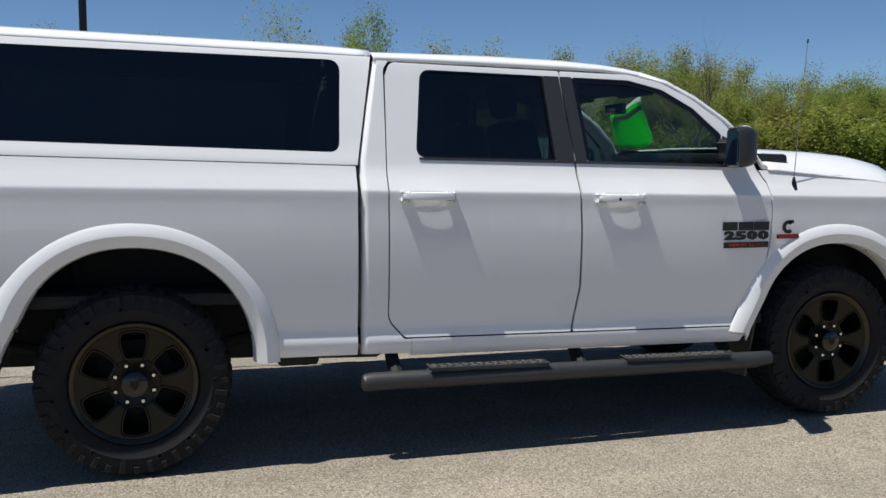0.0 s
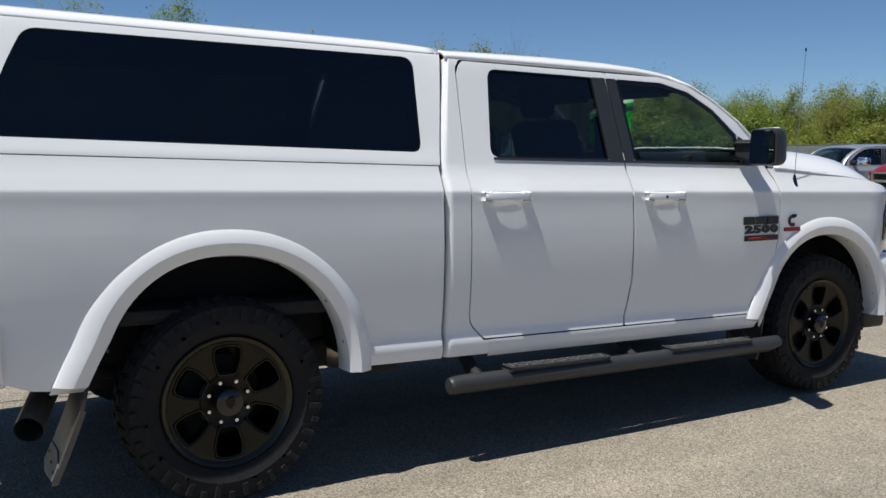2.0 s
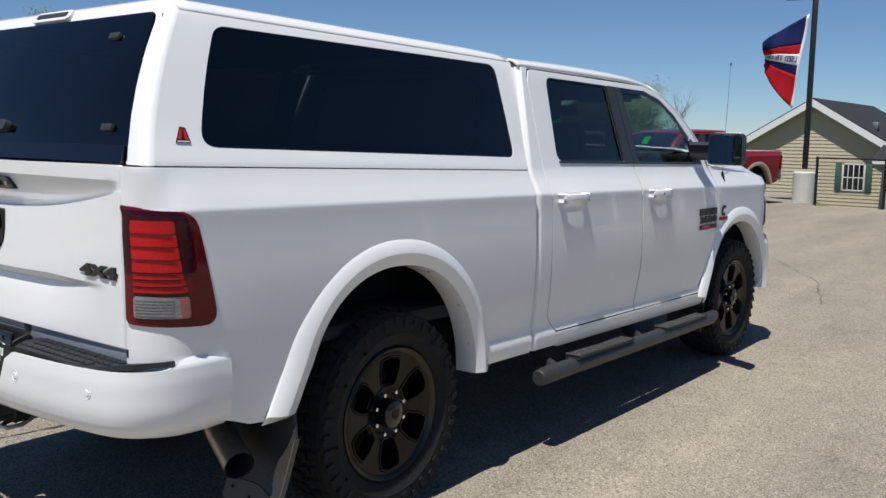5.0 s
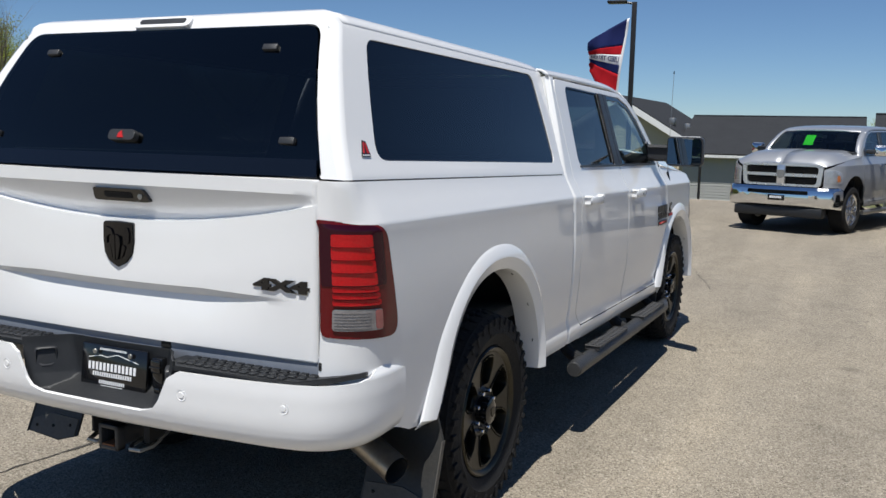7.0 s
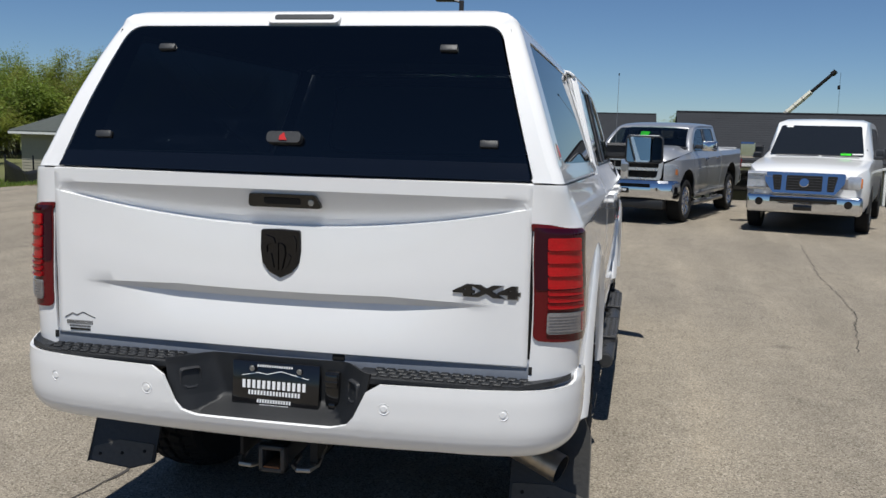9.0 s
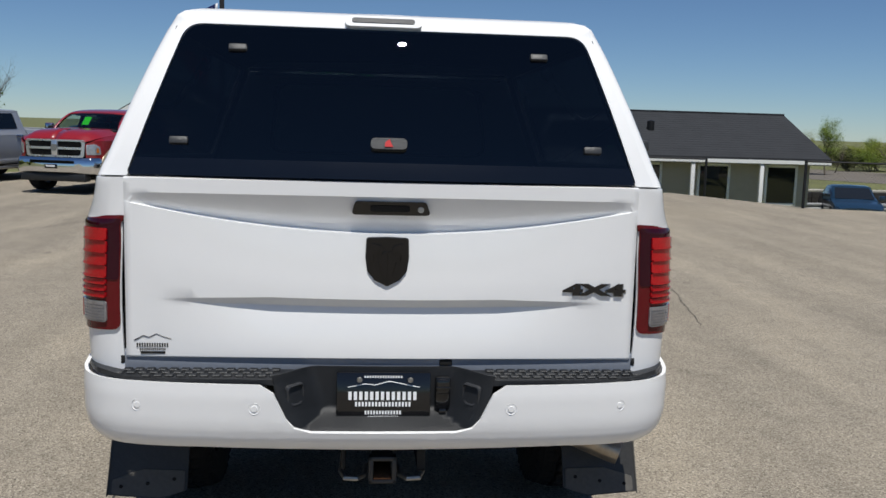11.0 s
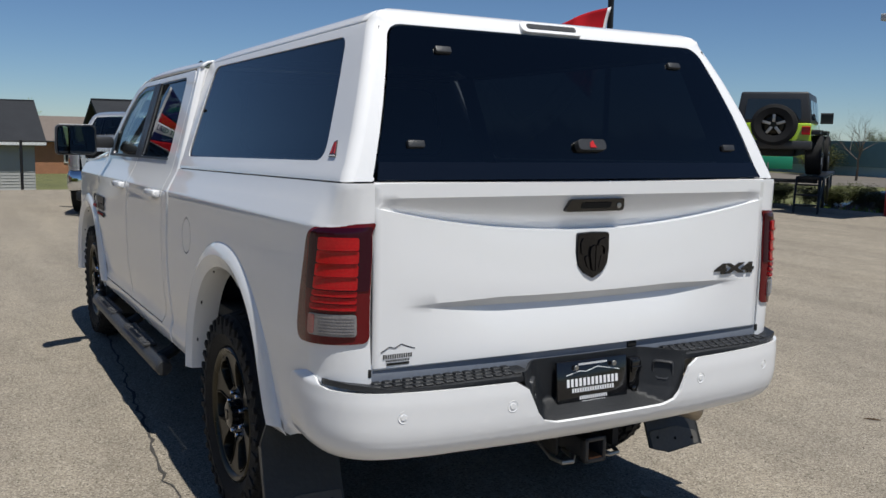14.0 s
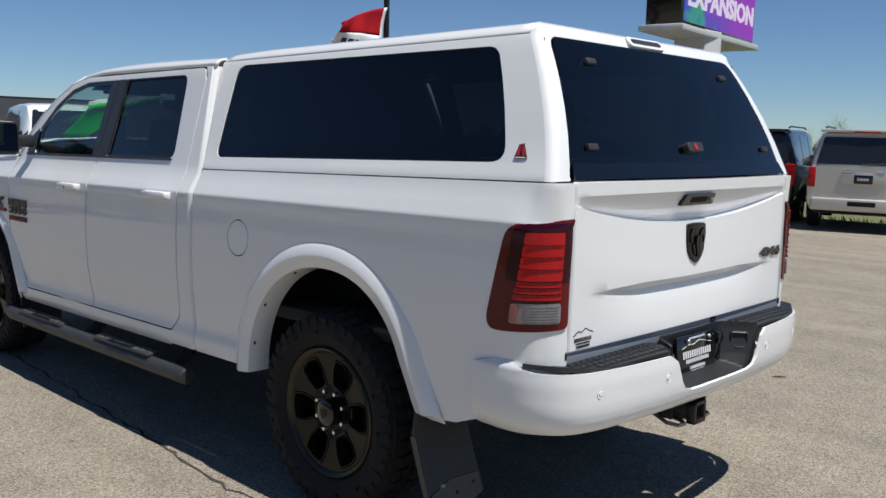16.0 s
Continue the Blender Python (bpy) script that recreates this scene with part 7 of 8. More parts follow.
# bright green off-road vehicle on a steel display stand
JP = pose(11.85, -15.85, 0.80, 0, 0, -55) @ Matrix.Diagonal((1.05, 1.13, 1.04, 1)) @ Matrix.Translation((-0.9, 0, 0))
J = empty("off_road_vehicle", JP, "lime green off-road vehicle with black hardtop and spare wheel", "off-road vehicle")
part("tub", box(0.0, 2.7, -0.76, 0.76, 0.62, 1.17, 0.04, 3), LIME, J, "lime green tub")
part("nose", box(2.6, 3.75, -0.62, 0.62, 0.70, 1.18, 0.05, 3), LIME, J)
top = box(0.02, 2.45, -0.74, 0.74, 1.16, 1.86, 0.05, 3)
for v in top.verts:
    if v.co.z > 1.5:
        v.co.y *= 0.90
        v.co.x = 1.2 + (v.co.x - 1.2) * 0.95
part("hardtop", top, PLASTG, J, "black hardtop")
part("rear_window", prism(rpoly([(-0.56, 1.24), (0.56, 1.24), (0.52, 1.70), (-0.52, 1.70)], 0.05, 3), lambda u, v, w: (0.06 + 0.04 * (v - 1.2) - 0.05 - w, u, v), 0.01), DARKGLASS, J)
for sgn in (-1, 1):
    for x0, x1 in ((0.22, 0.85), (0.95, 1.6), (1.7, 2.35)):
        part("side_window", prism(rpoly([(x0, 1.24), (x1, 1.24), (x1, 1.68), (x0, 1.68)], 0.04, 2), lambda u, v, w: (u, sgn * (0.745 - 0.12 * max(0, v - 1.2) + w), v), 0.008), DARKGLASS, J)
    part("tail_lamp", box(-0.05, 0.03, sgn * 0.60, sgn * 0.73, 0.93, 1.08, 0.02), REDBAR, J, "red tail lamp")
    for ax in (0.55, 3.05):
        wheel(J, ax, sgn, R=0.46, W=0.32, yo=0.98, rim_r=0.24, rim=RIM, edge=STEEL, nuts=5, spokes=6, z=0.46, lugs=False)
        part("fender", box(ax - 0.50, ax + 0.50, sgn * 0.70, sgn * 0.90, 0.94, 1.0, 0.03, 2), PLASTG, J, "black fender")
    part("door_mirror", box(2.2, 2.3, sgn * 0.82, sgn * 1.02, 1.22, 1.42, 0.03), PLASTG, J)
spare = empty("spare_wheel", pose(0, 0, 0))
spare.parent = J
part("spare_tyre", moved(lathe([(0.24, -0.12), (0.38, -0.15), (0.45, -0.12), (0.46, 0), (0.45, 0.12), (0.38, 0.15), (0.24, 0.12)], 36, "x"), pose(-0.22, -0.06, 1.12)), RUBBER, spare)
part("spare_rim", moved(lathe([(0.0, -0.10), (0.1, -0.10), (0.12, -0.06), (0.2, -0.04), (0.25, -0.10), (0.25, 0.1)], 24, "x"), pose(-0.22, -0.06, 1.12)), RIM, spare)
for k in range(5):
    part("spare_spoke", moved(box(-0.13, -0.07, -0.03, 0.03, 0.06, 0.23, 0.01), Matrix.Translation((-0.22, -0.06, 1.12)) @ Matrix.Rotation(2 * math.pi * k / 5, 4, "X")), STEEL, spare)
part("bumper", box(-0.14, 0.02, -0.80, 0.80, 0.58, 0.78, 0.04), PLASTG, J, "black rear bumper")
part("chassis", box(0.2, 3.5, -0.45, 0.45, 0.42, 0.64, 0.04), UNDER, J)
IRON = mat("black painted steel", (0.012, 0.012, 0.013), 0.5, metal=0.3, vary=0.2)
ST = empty("display_stand", pose(11.85, -15.85, 0, 0, 0, -55), "black steel vehicle display stand with steps", "display stand")
for sgn in (-1, 1):
    part("runway", box(-1.5, 3.4, sgn * 0.66, sgn * 1.22, 0.75, 0.80, 0.01), IRON, ST)
    for x in (-1.3, 0.2, 1.8, 3.2):
        part("leg", box(x - 0.04, x + 0.04, sgn * 1.14 - 0.03, sgn * 1.14 + 0.03, drop(14, -19) if x > 2 else 0.0, 0.74, 0.005), IRON, ST)
    for x0, x1 in ((-1.3, 0.2), (1.8, 0.2), (1.8, 3.2)):
        part("brace", tube([(x0, sgn * 1.14, 0.05), (x1, sgn * 1.14, 0.70)], 0.022, 6), IRON, ST)
    for x in (-1.95, -1.55):
        part("ladder_rail", tube([(-1.95, sgn * 0.92 + (x + 1.75) * 1.25, 0.0), (-1.52, sgn * 0.92 + (x + 1.75) * 1.25, 0.78)], 0.028, 6), IRON, ST)
    for k in range(3):
        part("rung", box(-1.92 + 0.13 * k, -1.72 + 0.13 * k, sgn * 0.92 - 0.25, sgn * 0.92 + 0.25, 0.17 + 0.22 * k, 0.20 + 0.22 * k, 0.006), IRON, ST)
part("cross_beam", box(-1.4, -1.3, -1.1, 1.1, 0.66, 0.74, 0.01), IRON, ST)

# ---------------------------------------------------------------- poles, flags, sign, fence
POLE = mat("dark bronze pole", (0.018, 0.017, 0.017), 0.45, metal=0.4, vary=0.1)
BASEC = mat("whitewashed concrete base", (0.55, 0.54, 0.51), 0.85, vary=0.12, scale=3, bump=0.3, bscale=40)
FRED = mat("red flag cloth", (0.34, 0.008, 0.014), 0.95, spec=0.15, vary=0.1, scale=6)
FBLUE = mat("navy flag cloth", (0.010, 0.016, 0.075), 0.95, spec=0.15, vary=0.1, scale=6)
FWHITE = mat("white flag cloth", (0.70, 0.70, 0.72), 0.8, vary=0.05, scale=6)


def lamp_pole(x, y, z, h, arm, label):
    P = empty("lamp_pole", pose(x, y, z, 0, 0, arm), label, "lamp pole", "lot lamp poles")
    part("concrete_base", lathe([(0, 0.93), (0.255, 0.93), (0.285, 0.90), (0.285, 0.0)], 24, "z"), BASEC, P, "white cylindrical concrete base")
    shaft = box(-0.065, 0.065, -0.065, 0.065, 1.0, h, 0.01)
    part("shaft", shaft, POLE, P)
    part("arm", tube([(0, 0, h - 0.05), (0.25, 0, h)], 0.035, 6), POLE, P)
    part("lamp_head", box(0.2, 0.75, -0.16, 0.16, h - 0.03, h + 0.05, 0.03), POLE, P)
    return P


def flag(x, A, B, C, D, stripes, label):
    """A flag held by its upper corner A and loose lower corner B; C and D are its flying corners, as (y, z)."""
    F = empty("flag", pose(x, A[0], A[1]), label, "flag", "dealer flags")
    A, B, C, D = (Vector((0, q[0] - A[0], q[1] - A[1])) for q in (A, B, C, D))

    def f(u, v):
        # u: 0 at the hoist to 1 at the fly; v: 0 at the top to 1 at the bottom
        p = (A * (1 - v) + B * v) * (1 - u) + (D * (1 - v) + C * v) * u
        p.z -= 0.10 * u * (1 - u) * (2 * v - 1) * 2
        p.x += 0.13 * math.sin(6.0 * u + 2.5 * v) * u + 0.05 * math.sin(12 * u - 4 * v) * u + 0.04 * math.sin(9 * v + 3 * u)
        return p
    for v0, v1, m in stripes:
        rows = [[f(i / 24 + (random.uniform(-0.02, 0.02) if i == 24 else 0), v0 + (v1 - v0) * j / 8) for i in range(25)] for j in range(9)]
        part("flag_stripe", grid(rows, hint=(-1, 0, 0)), m, F, solid=0.004)
    part("hoist_hem", grid([[f(u, k / 20) + Vector((-0.006, 0, 0)) for u in (-0.03, 0.035)] for k in range(21)], hint=(-1, 0, 0)), FWHITE, F, "white hoist hem", solid=0.004)
    return F, f


def flag_words(F, f, bm, v, u0, u1, dv, material, label):
    """Lays flat lettering onto the cloth, seen from its back."""
    x0, x1 = min(w.co.x for w in bm.verts), max(w.co.x for w in bm.verts)
    h = max(w.co.z for w in bm.verts) - min(w.co.z for w in bm.verts)
    for w in bm.verts:
        p = f(u0 + (u1 - u0) * (w.co.x - x0) / (x1 - x0), v - dv * w.co.z / h)
        w.co = p + Vector((-0.016 + w.co.y, 0, 0))
    part("flag_lettering", bm, material, F, label, smooth=False)


lamp_pole(22.2, 4.1, -0.12, 5.46, 96, "dark lamp pole on a white concrete base")
F1, f1 = flag(22.02, (4.21, 4.88), (4.50, 2.49), (5.32, 3.45), (5.34, 4.22), ((0, 0.31, FBLUE), (0.31, 0.42, FRED), (0.42, 0.545, FWHITE), (0.545, 0.65, FBLUE), (0.65, 1.0, FRED)), "navy, red and white flag on the lamp pole")
flag_words(F1, f1, words("USED TRUCKS", 0.19, 0.004, 0.005), 0.483, 0.07, 0.95, 0.075, FBLUE, "dark blue words seen from the back")
lamp_pole(15.82, -13.8, -0.05, 9.5, -60, "dark lamp pole on a white concrete base beside the fence")
F2, f2 = flag(15.72, (-13.68, 5.0), (-13.17, 2.59), (-11.81, 3.59), (-12.09, 4.45), ((0, 0.32, FRED), (0.32, 0.645, FWHITE), (0.645, 1.0, FRED)), "red and white flag with dark lettering")
flag_words(F2, f2, bars(6, 1.0, 0.2, 0.003, 0.22), 0.475, 0.22, 0.86, 0.085, INKB, "dark lettering bars")
flag_words(F2, f2, bars(10, 0.8, 0.1, 0.003, 0.3), 0.555, 0.30, 0.84, 0.045, INKB, "dark lettering bars")
part("flag_rope", tube([f2(0, 1), (0.03, 0.3, -2.9), (0.05, 0.0, -3.26)], 0.006, 5), POLE, F2)
lamp_pole(-1.25, 13.0, 0.0, 9.0, 90, "dark lamp pole beyond the pickup truck")
# video sign
SG = empty("video_sign", pose(7.95, -16.6, 0), "tall roadside video sign on a grey post", "sign")
SIGNM = mat("light grey painted metal", (0.50, 0.50, 0.50), 0.5, vary=0.06)
part("post", box(-0.4, 0.4, -0.4, 0.4, 0.0, 4.2, 0.02), SIGNM, SG, "grey square post")
part("footing", box(-0.6, 0.6, -0.6, 0.6, 0.0, 0.45, 0.03), BASEC, SG, "concrete footing")
ang = math.degrees(math.atan2(-5.1, 0.67))
board = Matrix.Translation((-0.565, 1.80, 0)) @ Matrix.Rotation(radians(ang), 4, "Z")
part("ledge", moved(box(-0.15, 5.05, -0.1, 0.95, 4.02, 4.16, 0.02), board), SIGNM, SG, "grey ledge")
part("cabinet", moved(box(0, 4.92, 0.02, 0.85, 4.16, 6.9, 0.02), board), PIANO, SG, "black sign cabinet")
SCREENM = bpy.data.materials.new("lit video screen")
SCREENM.use_nodes = True
_n, _l = SCREENM.node_tree.nodes, SCREENM.node_tree.links
_b = _n["Principled BSDF"]
_t, _s, _r, _z = _n.new("ShaderNodeTexCoord"), _n.new("ShaderNodeSeparateXYZ"), _n.new("ShaderNodeValToRGB"), _n.new("ShaderNodeTexNoise")
_l.new(_t.outputs["Generated"], _z.inputs["Vector"])
_z.inputs["Scale"].default_value = 3.0
_l.new(_t.outputs["Generated"], _s.inputs[0])
_m = _n.new("ShaderNodeMath")
_m.operation = "SUBTRACT"
_l.new(_z.outputs["Fac"], _m.inputs[0]), _l.new(_s.outputs["Y"], _m.inputs[1])
_m2 = _n.new("ShaderNodeMath")
_m2.operation = "ADD"
_m2.inputs[1].default_value = 0.5
_l.new(_m.outputs[0], _m2.inputs[0])
_l.new(_m2.outputs[0], _r.inputs[0])
while len(_r.color_ramp.elements) < 4:
    _r.color_ramp.elements.new(0.9)
for _e, (_p, _c) in zip(_r.color_ramp.elements, ((0.0, (0.04, 0.06, 0.42, 1)), (0.16, (0.02, 0.30, 0.16, 1)), (0.30, (0.09, 0.05, 0.42, 1)), (0.75, (0.26, 0.02, 0.42, 1)))):
    _e.position, _e.color = _p, _c
_b.inputs["Base Color"].default_value = (0.01, 0.01, 0.01, 1)
_l.new(_r.outputs[0], _b.inputs["Emission Color"])
_b.inputs["Emission Strength"].default_value = 0.9
part("screen", moved(box(0.12, 4.80, -0.01, 0.03, 4.25, 6.7, 0), board), SCREENM, SG, "purple and blue lit screen", smooth=False)
SCW = glow("lit white letters", (0.60, 0.52, 0.66), 1.0)
ew = words("EXPANSION", 0.46, 0.02, 0.018)
ex = max(v.co.x for v in ew.verts)
part("screen_lettering", moved(ew, board @ Matrix.Translation((2.46, -0.03, 4.80)) @ Matrix.Scale(2.20 / ex, 4, (1, 0, 0))), SCW, SG, "white lit words", smooth=False)
part("aerial", tube([(4.9, 0.3, 5.9), (5.7, 0.3, 5.9)], 0.02, 6), POLE, SG).matrix_basis = board
REDB = mat("red painted steel", (0.50, 0.02, 0.015), 0.4, vary=0.08)
for x, y, h in ((9.05, -16.35, 1.45), (10.9, -20.6, 1.9)):
    thing("bollard", moved(lathe([(0, h + 0.05), (0.05, h + 0.04), (0.085, h), (0.085, 0)], 16, "z"), pose(x, y, drop(x, y) if y < -17 else 0)), REDB, "red painted steel safety bollard", "bollard", "red bollards")
# fences
LINK = mat("dark fence wire", (0.02, 0.02, 0.02), 0.5, metal=0.5)


def link_fence(a, b, h, posts, z=0.0):
    F = empty("fence", pose(a[0], a[1], z, 0, 0, math.degrees(math.atan2(b[1] - a[1], b[0] - a[0]))), "black chain-link fence with slim posts", "fence", "chain-link fences")
    L = math.hypot(b[0] - a[0], b[1] - a[1])
    for k in range(posts):
        part("post", lathe([(0, h + 0.04), (0.03, h + 0.03), (0.035, h), (0.035, -0.3)], 10, "z"), LINK, F).matrix_basis = pose(L * k / (posts - 1), 0, 0)
    part("rail", tube([(0, 0, h), (L, 0, h)], 0.022, 8), LINK, F)
    bm = bmesh.new()
    s = 0.09
    for d in (1, -1):
        k = -h
        while k < L:
            x0, x1 = k, k + h
            z0, z1 = (0.05, h) if d > 0 else (h, 0.05)
            t0, t1 = max(0, -x0 / h), min(1, (L - x0) / h)
            if t1 > t0:
                p, q = (x0 + h * t0, z0 + (z1 - z0) * t0), (x0 + h * t1, z0 + (z1 - z0) * t1)
                w = 0.0016
                bm.faces.new([bm.verts.new(c) for c in ((p[0] - w, 0, p[1]), (p[0] + w, 0, p[1]), (q[0] + w, 0, q[1]), (q[0] - w, 0, q[1]))])
            k += s
    tagged(part("wire_mesh", bm, LINK, F, smooth=False), kind="stuff")
    return F


link_fence((16.5, -10.3), (15.15, -15.0), 1.11, 3)
link_fence((15.15, -15.0), (13.4, -16.6), 1.11, 2)
link_fence((21.2, 3.5), (20.9, -1.4), 1.2, 4)
link_fence((20.9, -3.0), (20.2, -9.3), 1.0, 4)
BLOCKC = mat("stacked concrete rail", (0.36, 0.34, 0.30), 0.9, vary=0.2, scale=1.5, bump=0.4, bscale=20, island=-0.15)
for k in range(22):
    x, y = 41.5 + 0.1 * k, -22.0 - 1.3 * k
    R0 = empty("concrete_barrier", pose(x, y, drop(x, y), 0, 0, 102), "weathered precast concrete barrier on the slope", "barrier", "concrete barriers")
    part("barrier_body", box(-0.30, 0.30, -0.2, 0.2, 0, 0.45, 0.03), BLOCKC, R0)
    part("barrier_cap", box(-0.62, 0.62, -0.24, 0.24, 0.44, 0.56, 0.03), BLOCKC, R0)
# dark timber retaining wall with a steel guard rail before it
TIMBER = mat("dark weathered timber", (0.022, 0.020, 0.018), 0.85, vary=0.3, scale=2, bump=0.4, bscale=15)
ga, gb = Vector((30.6, -15.0, -1.58)), Vector((33.4, -35.0, -1.58))
gd = gb - ga
RW = empty("retaining_wall", pose(ga.x, ga.y, ga.z, 0, 0, math.degrees(math.atan2(gd.y, gd.x))), "dark weathered timber retaining wall below the lot", "wall")
for k in range(4):
    for q in range(7):
        part("timber", box(q * 2.9, q * 2.9 + 2.88, -0.12, 0.12, 0.27 * k, 0.27 * k + 0.265, 0.015, 1), TIMBER, RW)
GR = empty("guard_rail", pose(ga.x - 0.9, ga.y, ga.z, 0, 0, math.degrees(math.atan2(gd.y, gd.x))), "galvanised steel guard rail on posts below the lot", "guard rail")
rows = [[(20.0 * i / 10, d, 0.40 + z) for d, z in ((0.0, 0.0), (-0.07, 0.05), (-0.07, 0.10), (0.0, 0.155), (-0.07, 0.21), (-0.07, 0.26), (0.0, 0.31))] for i in range(11)]
part("beam", grid(rows, hint=(0, -1, 0)), mat("galvanised steel", (0.42, 0.43, 0.43), 0.5, metal=0.6, vary=0.15, scale=2), GR, solid=0.006)
for k in range(11):
    part("post", box(2 * k - 0.05, 2 * k + 0.05, 0.0, 0.12, 0, 0.74, 0.01), TIMBER, GR, "dark timber post")

# ---------------------------------------------------------------- buildings
SHING = mat("charcoal asphalt shingles", (0.034, 0.036, 0.040), 0.95, spec=0.15, vary=0.2, scale=3, bump=0.4, bscale=30)
SIDING = mat("tan vinyl siding", (0.50, 0.43, 0.31), 0.6, vary=0.05, scale=2)
SIDINGG = mat("grey vinyl siding", (0.38, 0.38, 0.37), 0.6, vary=0.05, scale=2)
TRIMW = mat("white trim", (0.75, 0.75, 0.74), 0.5, vary=0.03)
SHUT = mat("green shutter", (0.05, 0.10, 0.075), 0.6, vary=0.05)
SOFFIT = mat("grey soffit", (0.30, 0.29, 0.27), 0.7, vary=0.05)
BRICKM = mat("orange brown brick wall", (0.36, 0.17, 0.09), 0.85, vary=0.2, scale=5, bump=0.3, bscale=30)


def siding(parent, y0, y1, z0, ztop, x, course, material):
    """Lapped boards on a wall that faces -x; ztop: height of the wall as a function of y."""
    z = z0
    while z < max(ztop(y0 + (y1 - y0) * k / 20) for k in range(21)):
        ya, yb = y0, y1
        zt = z + course
        ok = [y0 + (y1 - y0) * k / 60 for k in range(61) if ztop(y0 + (y1 - y0) * k / 60) >= zt - 0.02]
        if ok:
            ya, yb = min(ok), max(ok)
            bm = bmesh.new()
            v = [bm.verts.new(p) for p in ((x - 0.022, ya, z), (x - 0.022, yb, z), (x - 0.002, yb, zt), (x - 0.002, ya, zt), (x, ya, z), (x, yb, z))]
            bm.faces.new((v[0], v[3], v[2], v[1]))
            bm.faces.new((v[0], v[1], v[5], v[4]))
            part("siding_board", bm, material, parent, smooth=False)
        z = zt


def gable_house():
    H = empty("house", pose(0, 0, 0), "tan sided house with a white-trimmed gable and dark shingle roof", "house", "buildings")
    X, yc, hw, ze, zp, zb = 37.6, 8.5, 3.35, 1.30, 3.30, -1.62
    body = prism([(yc - hw, zb), (yc + hw, zb), (yc + hw, ze), (yc, ze + (zp - ze) * 0.93), (yc - hw, ze)], lambda u, v, w: (X + w, u, v), 9.0)
    part("wall", body, SIDING, H, smooth=False)
    siding(H, yc - hw, yc + hw, zb, lambda y: ze + (zp - ze) * 0.93 * (1 - abs(y - yc) / hw), X, 0.15, SIDING)
    for sgn in (-1, 1):
        roof = prism([(0, 0), (1, 0), (1, 0.14), (0, 0.14)], lambda u, v, w: (X - 0.35 + w, yc + sgn * u * (hw + 0.45), zp + 0.02 - u * (zp - ze) * 1.13 + v), 10.2)
        part("roof", roof, SHING, H, "charcoal shingle roof", smooth=False)
        part("gable_trim", prism([(0, -0.20), (1, -0.20), (1, 0.10), (0, 0.10)], lambda u, v, w: (X - 0.40 + w, yc + sgn * u * (hw + 0.46), zp - u * (zp - ze) * 1.13 + v), 0.045), TRIMW, H, "white gable trim", smooth=False)
        part("soffit", prism([(0, -0.10), (1, -0.10), (1, -0.06), (0, -0.06)], lambda u, v, w: (X - 0.34 + w, yc + sgn * u * (hw + 0.40), zp - u * (zp - ze) * 1.13 + v), 0.34), SOFFIT, H, smooth=False)
    W = empty("window", pose(0, 0, 0))
    W.parent = H
    for w0 in (6.75,):
        part("window_frame", join(*[box(X - 0.05, X + 0.02, w0 + a, w0 + b, c, d, 0.004) for a, b, c, d in ((-0.45, -0.39, -0.42, 0.74), (0.39, 0.45, -0.42, 0.74), (-0.45, 0.45, 0.68, 0.74), (-0.45, 0.45, -0.42, -0.36), (-0.45, 0.45, 0.13, 0.17), (-0.02, 0.02, -0.42, 0.74), (-0.23, -0.20, -0.42, 0.74), (0.20, 0.23, -0.42, 0.74))]), TRIMW, W, "white window frame")
        part("pane", box(X - 0.03, X - 0.024, w0 - 0.42, w0 + 0.42, -0.40, 0.72, 0), DARKGLASS, W, smooth=False)
        for q in (-1, 1):
            part("shutter", box(X - 0.055, X - 0.02, w0 + q * 0.60 - 0.13, w0 + q * 0.60 + 0.13, -0.44, 0.76, 0.006), SHUT, H, "green shutter")
    for y, z in ((6.3, 2.35), (5.6, 2.1), (4.9, 1.75)):
        part("roof_vent", box(X + 1.0, X + 1.3, y - 0.14, y + 0.14, z - 0.25, z + 0.12, 0.05), STEEL, H, "metal roof vent")
    part("corner_post", box(X - 0.03, X + 0.05, yc - hw - 0.05, yc - hw + 0.06, zb, ze, 0.005), TRIMW, H)
    return H


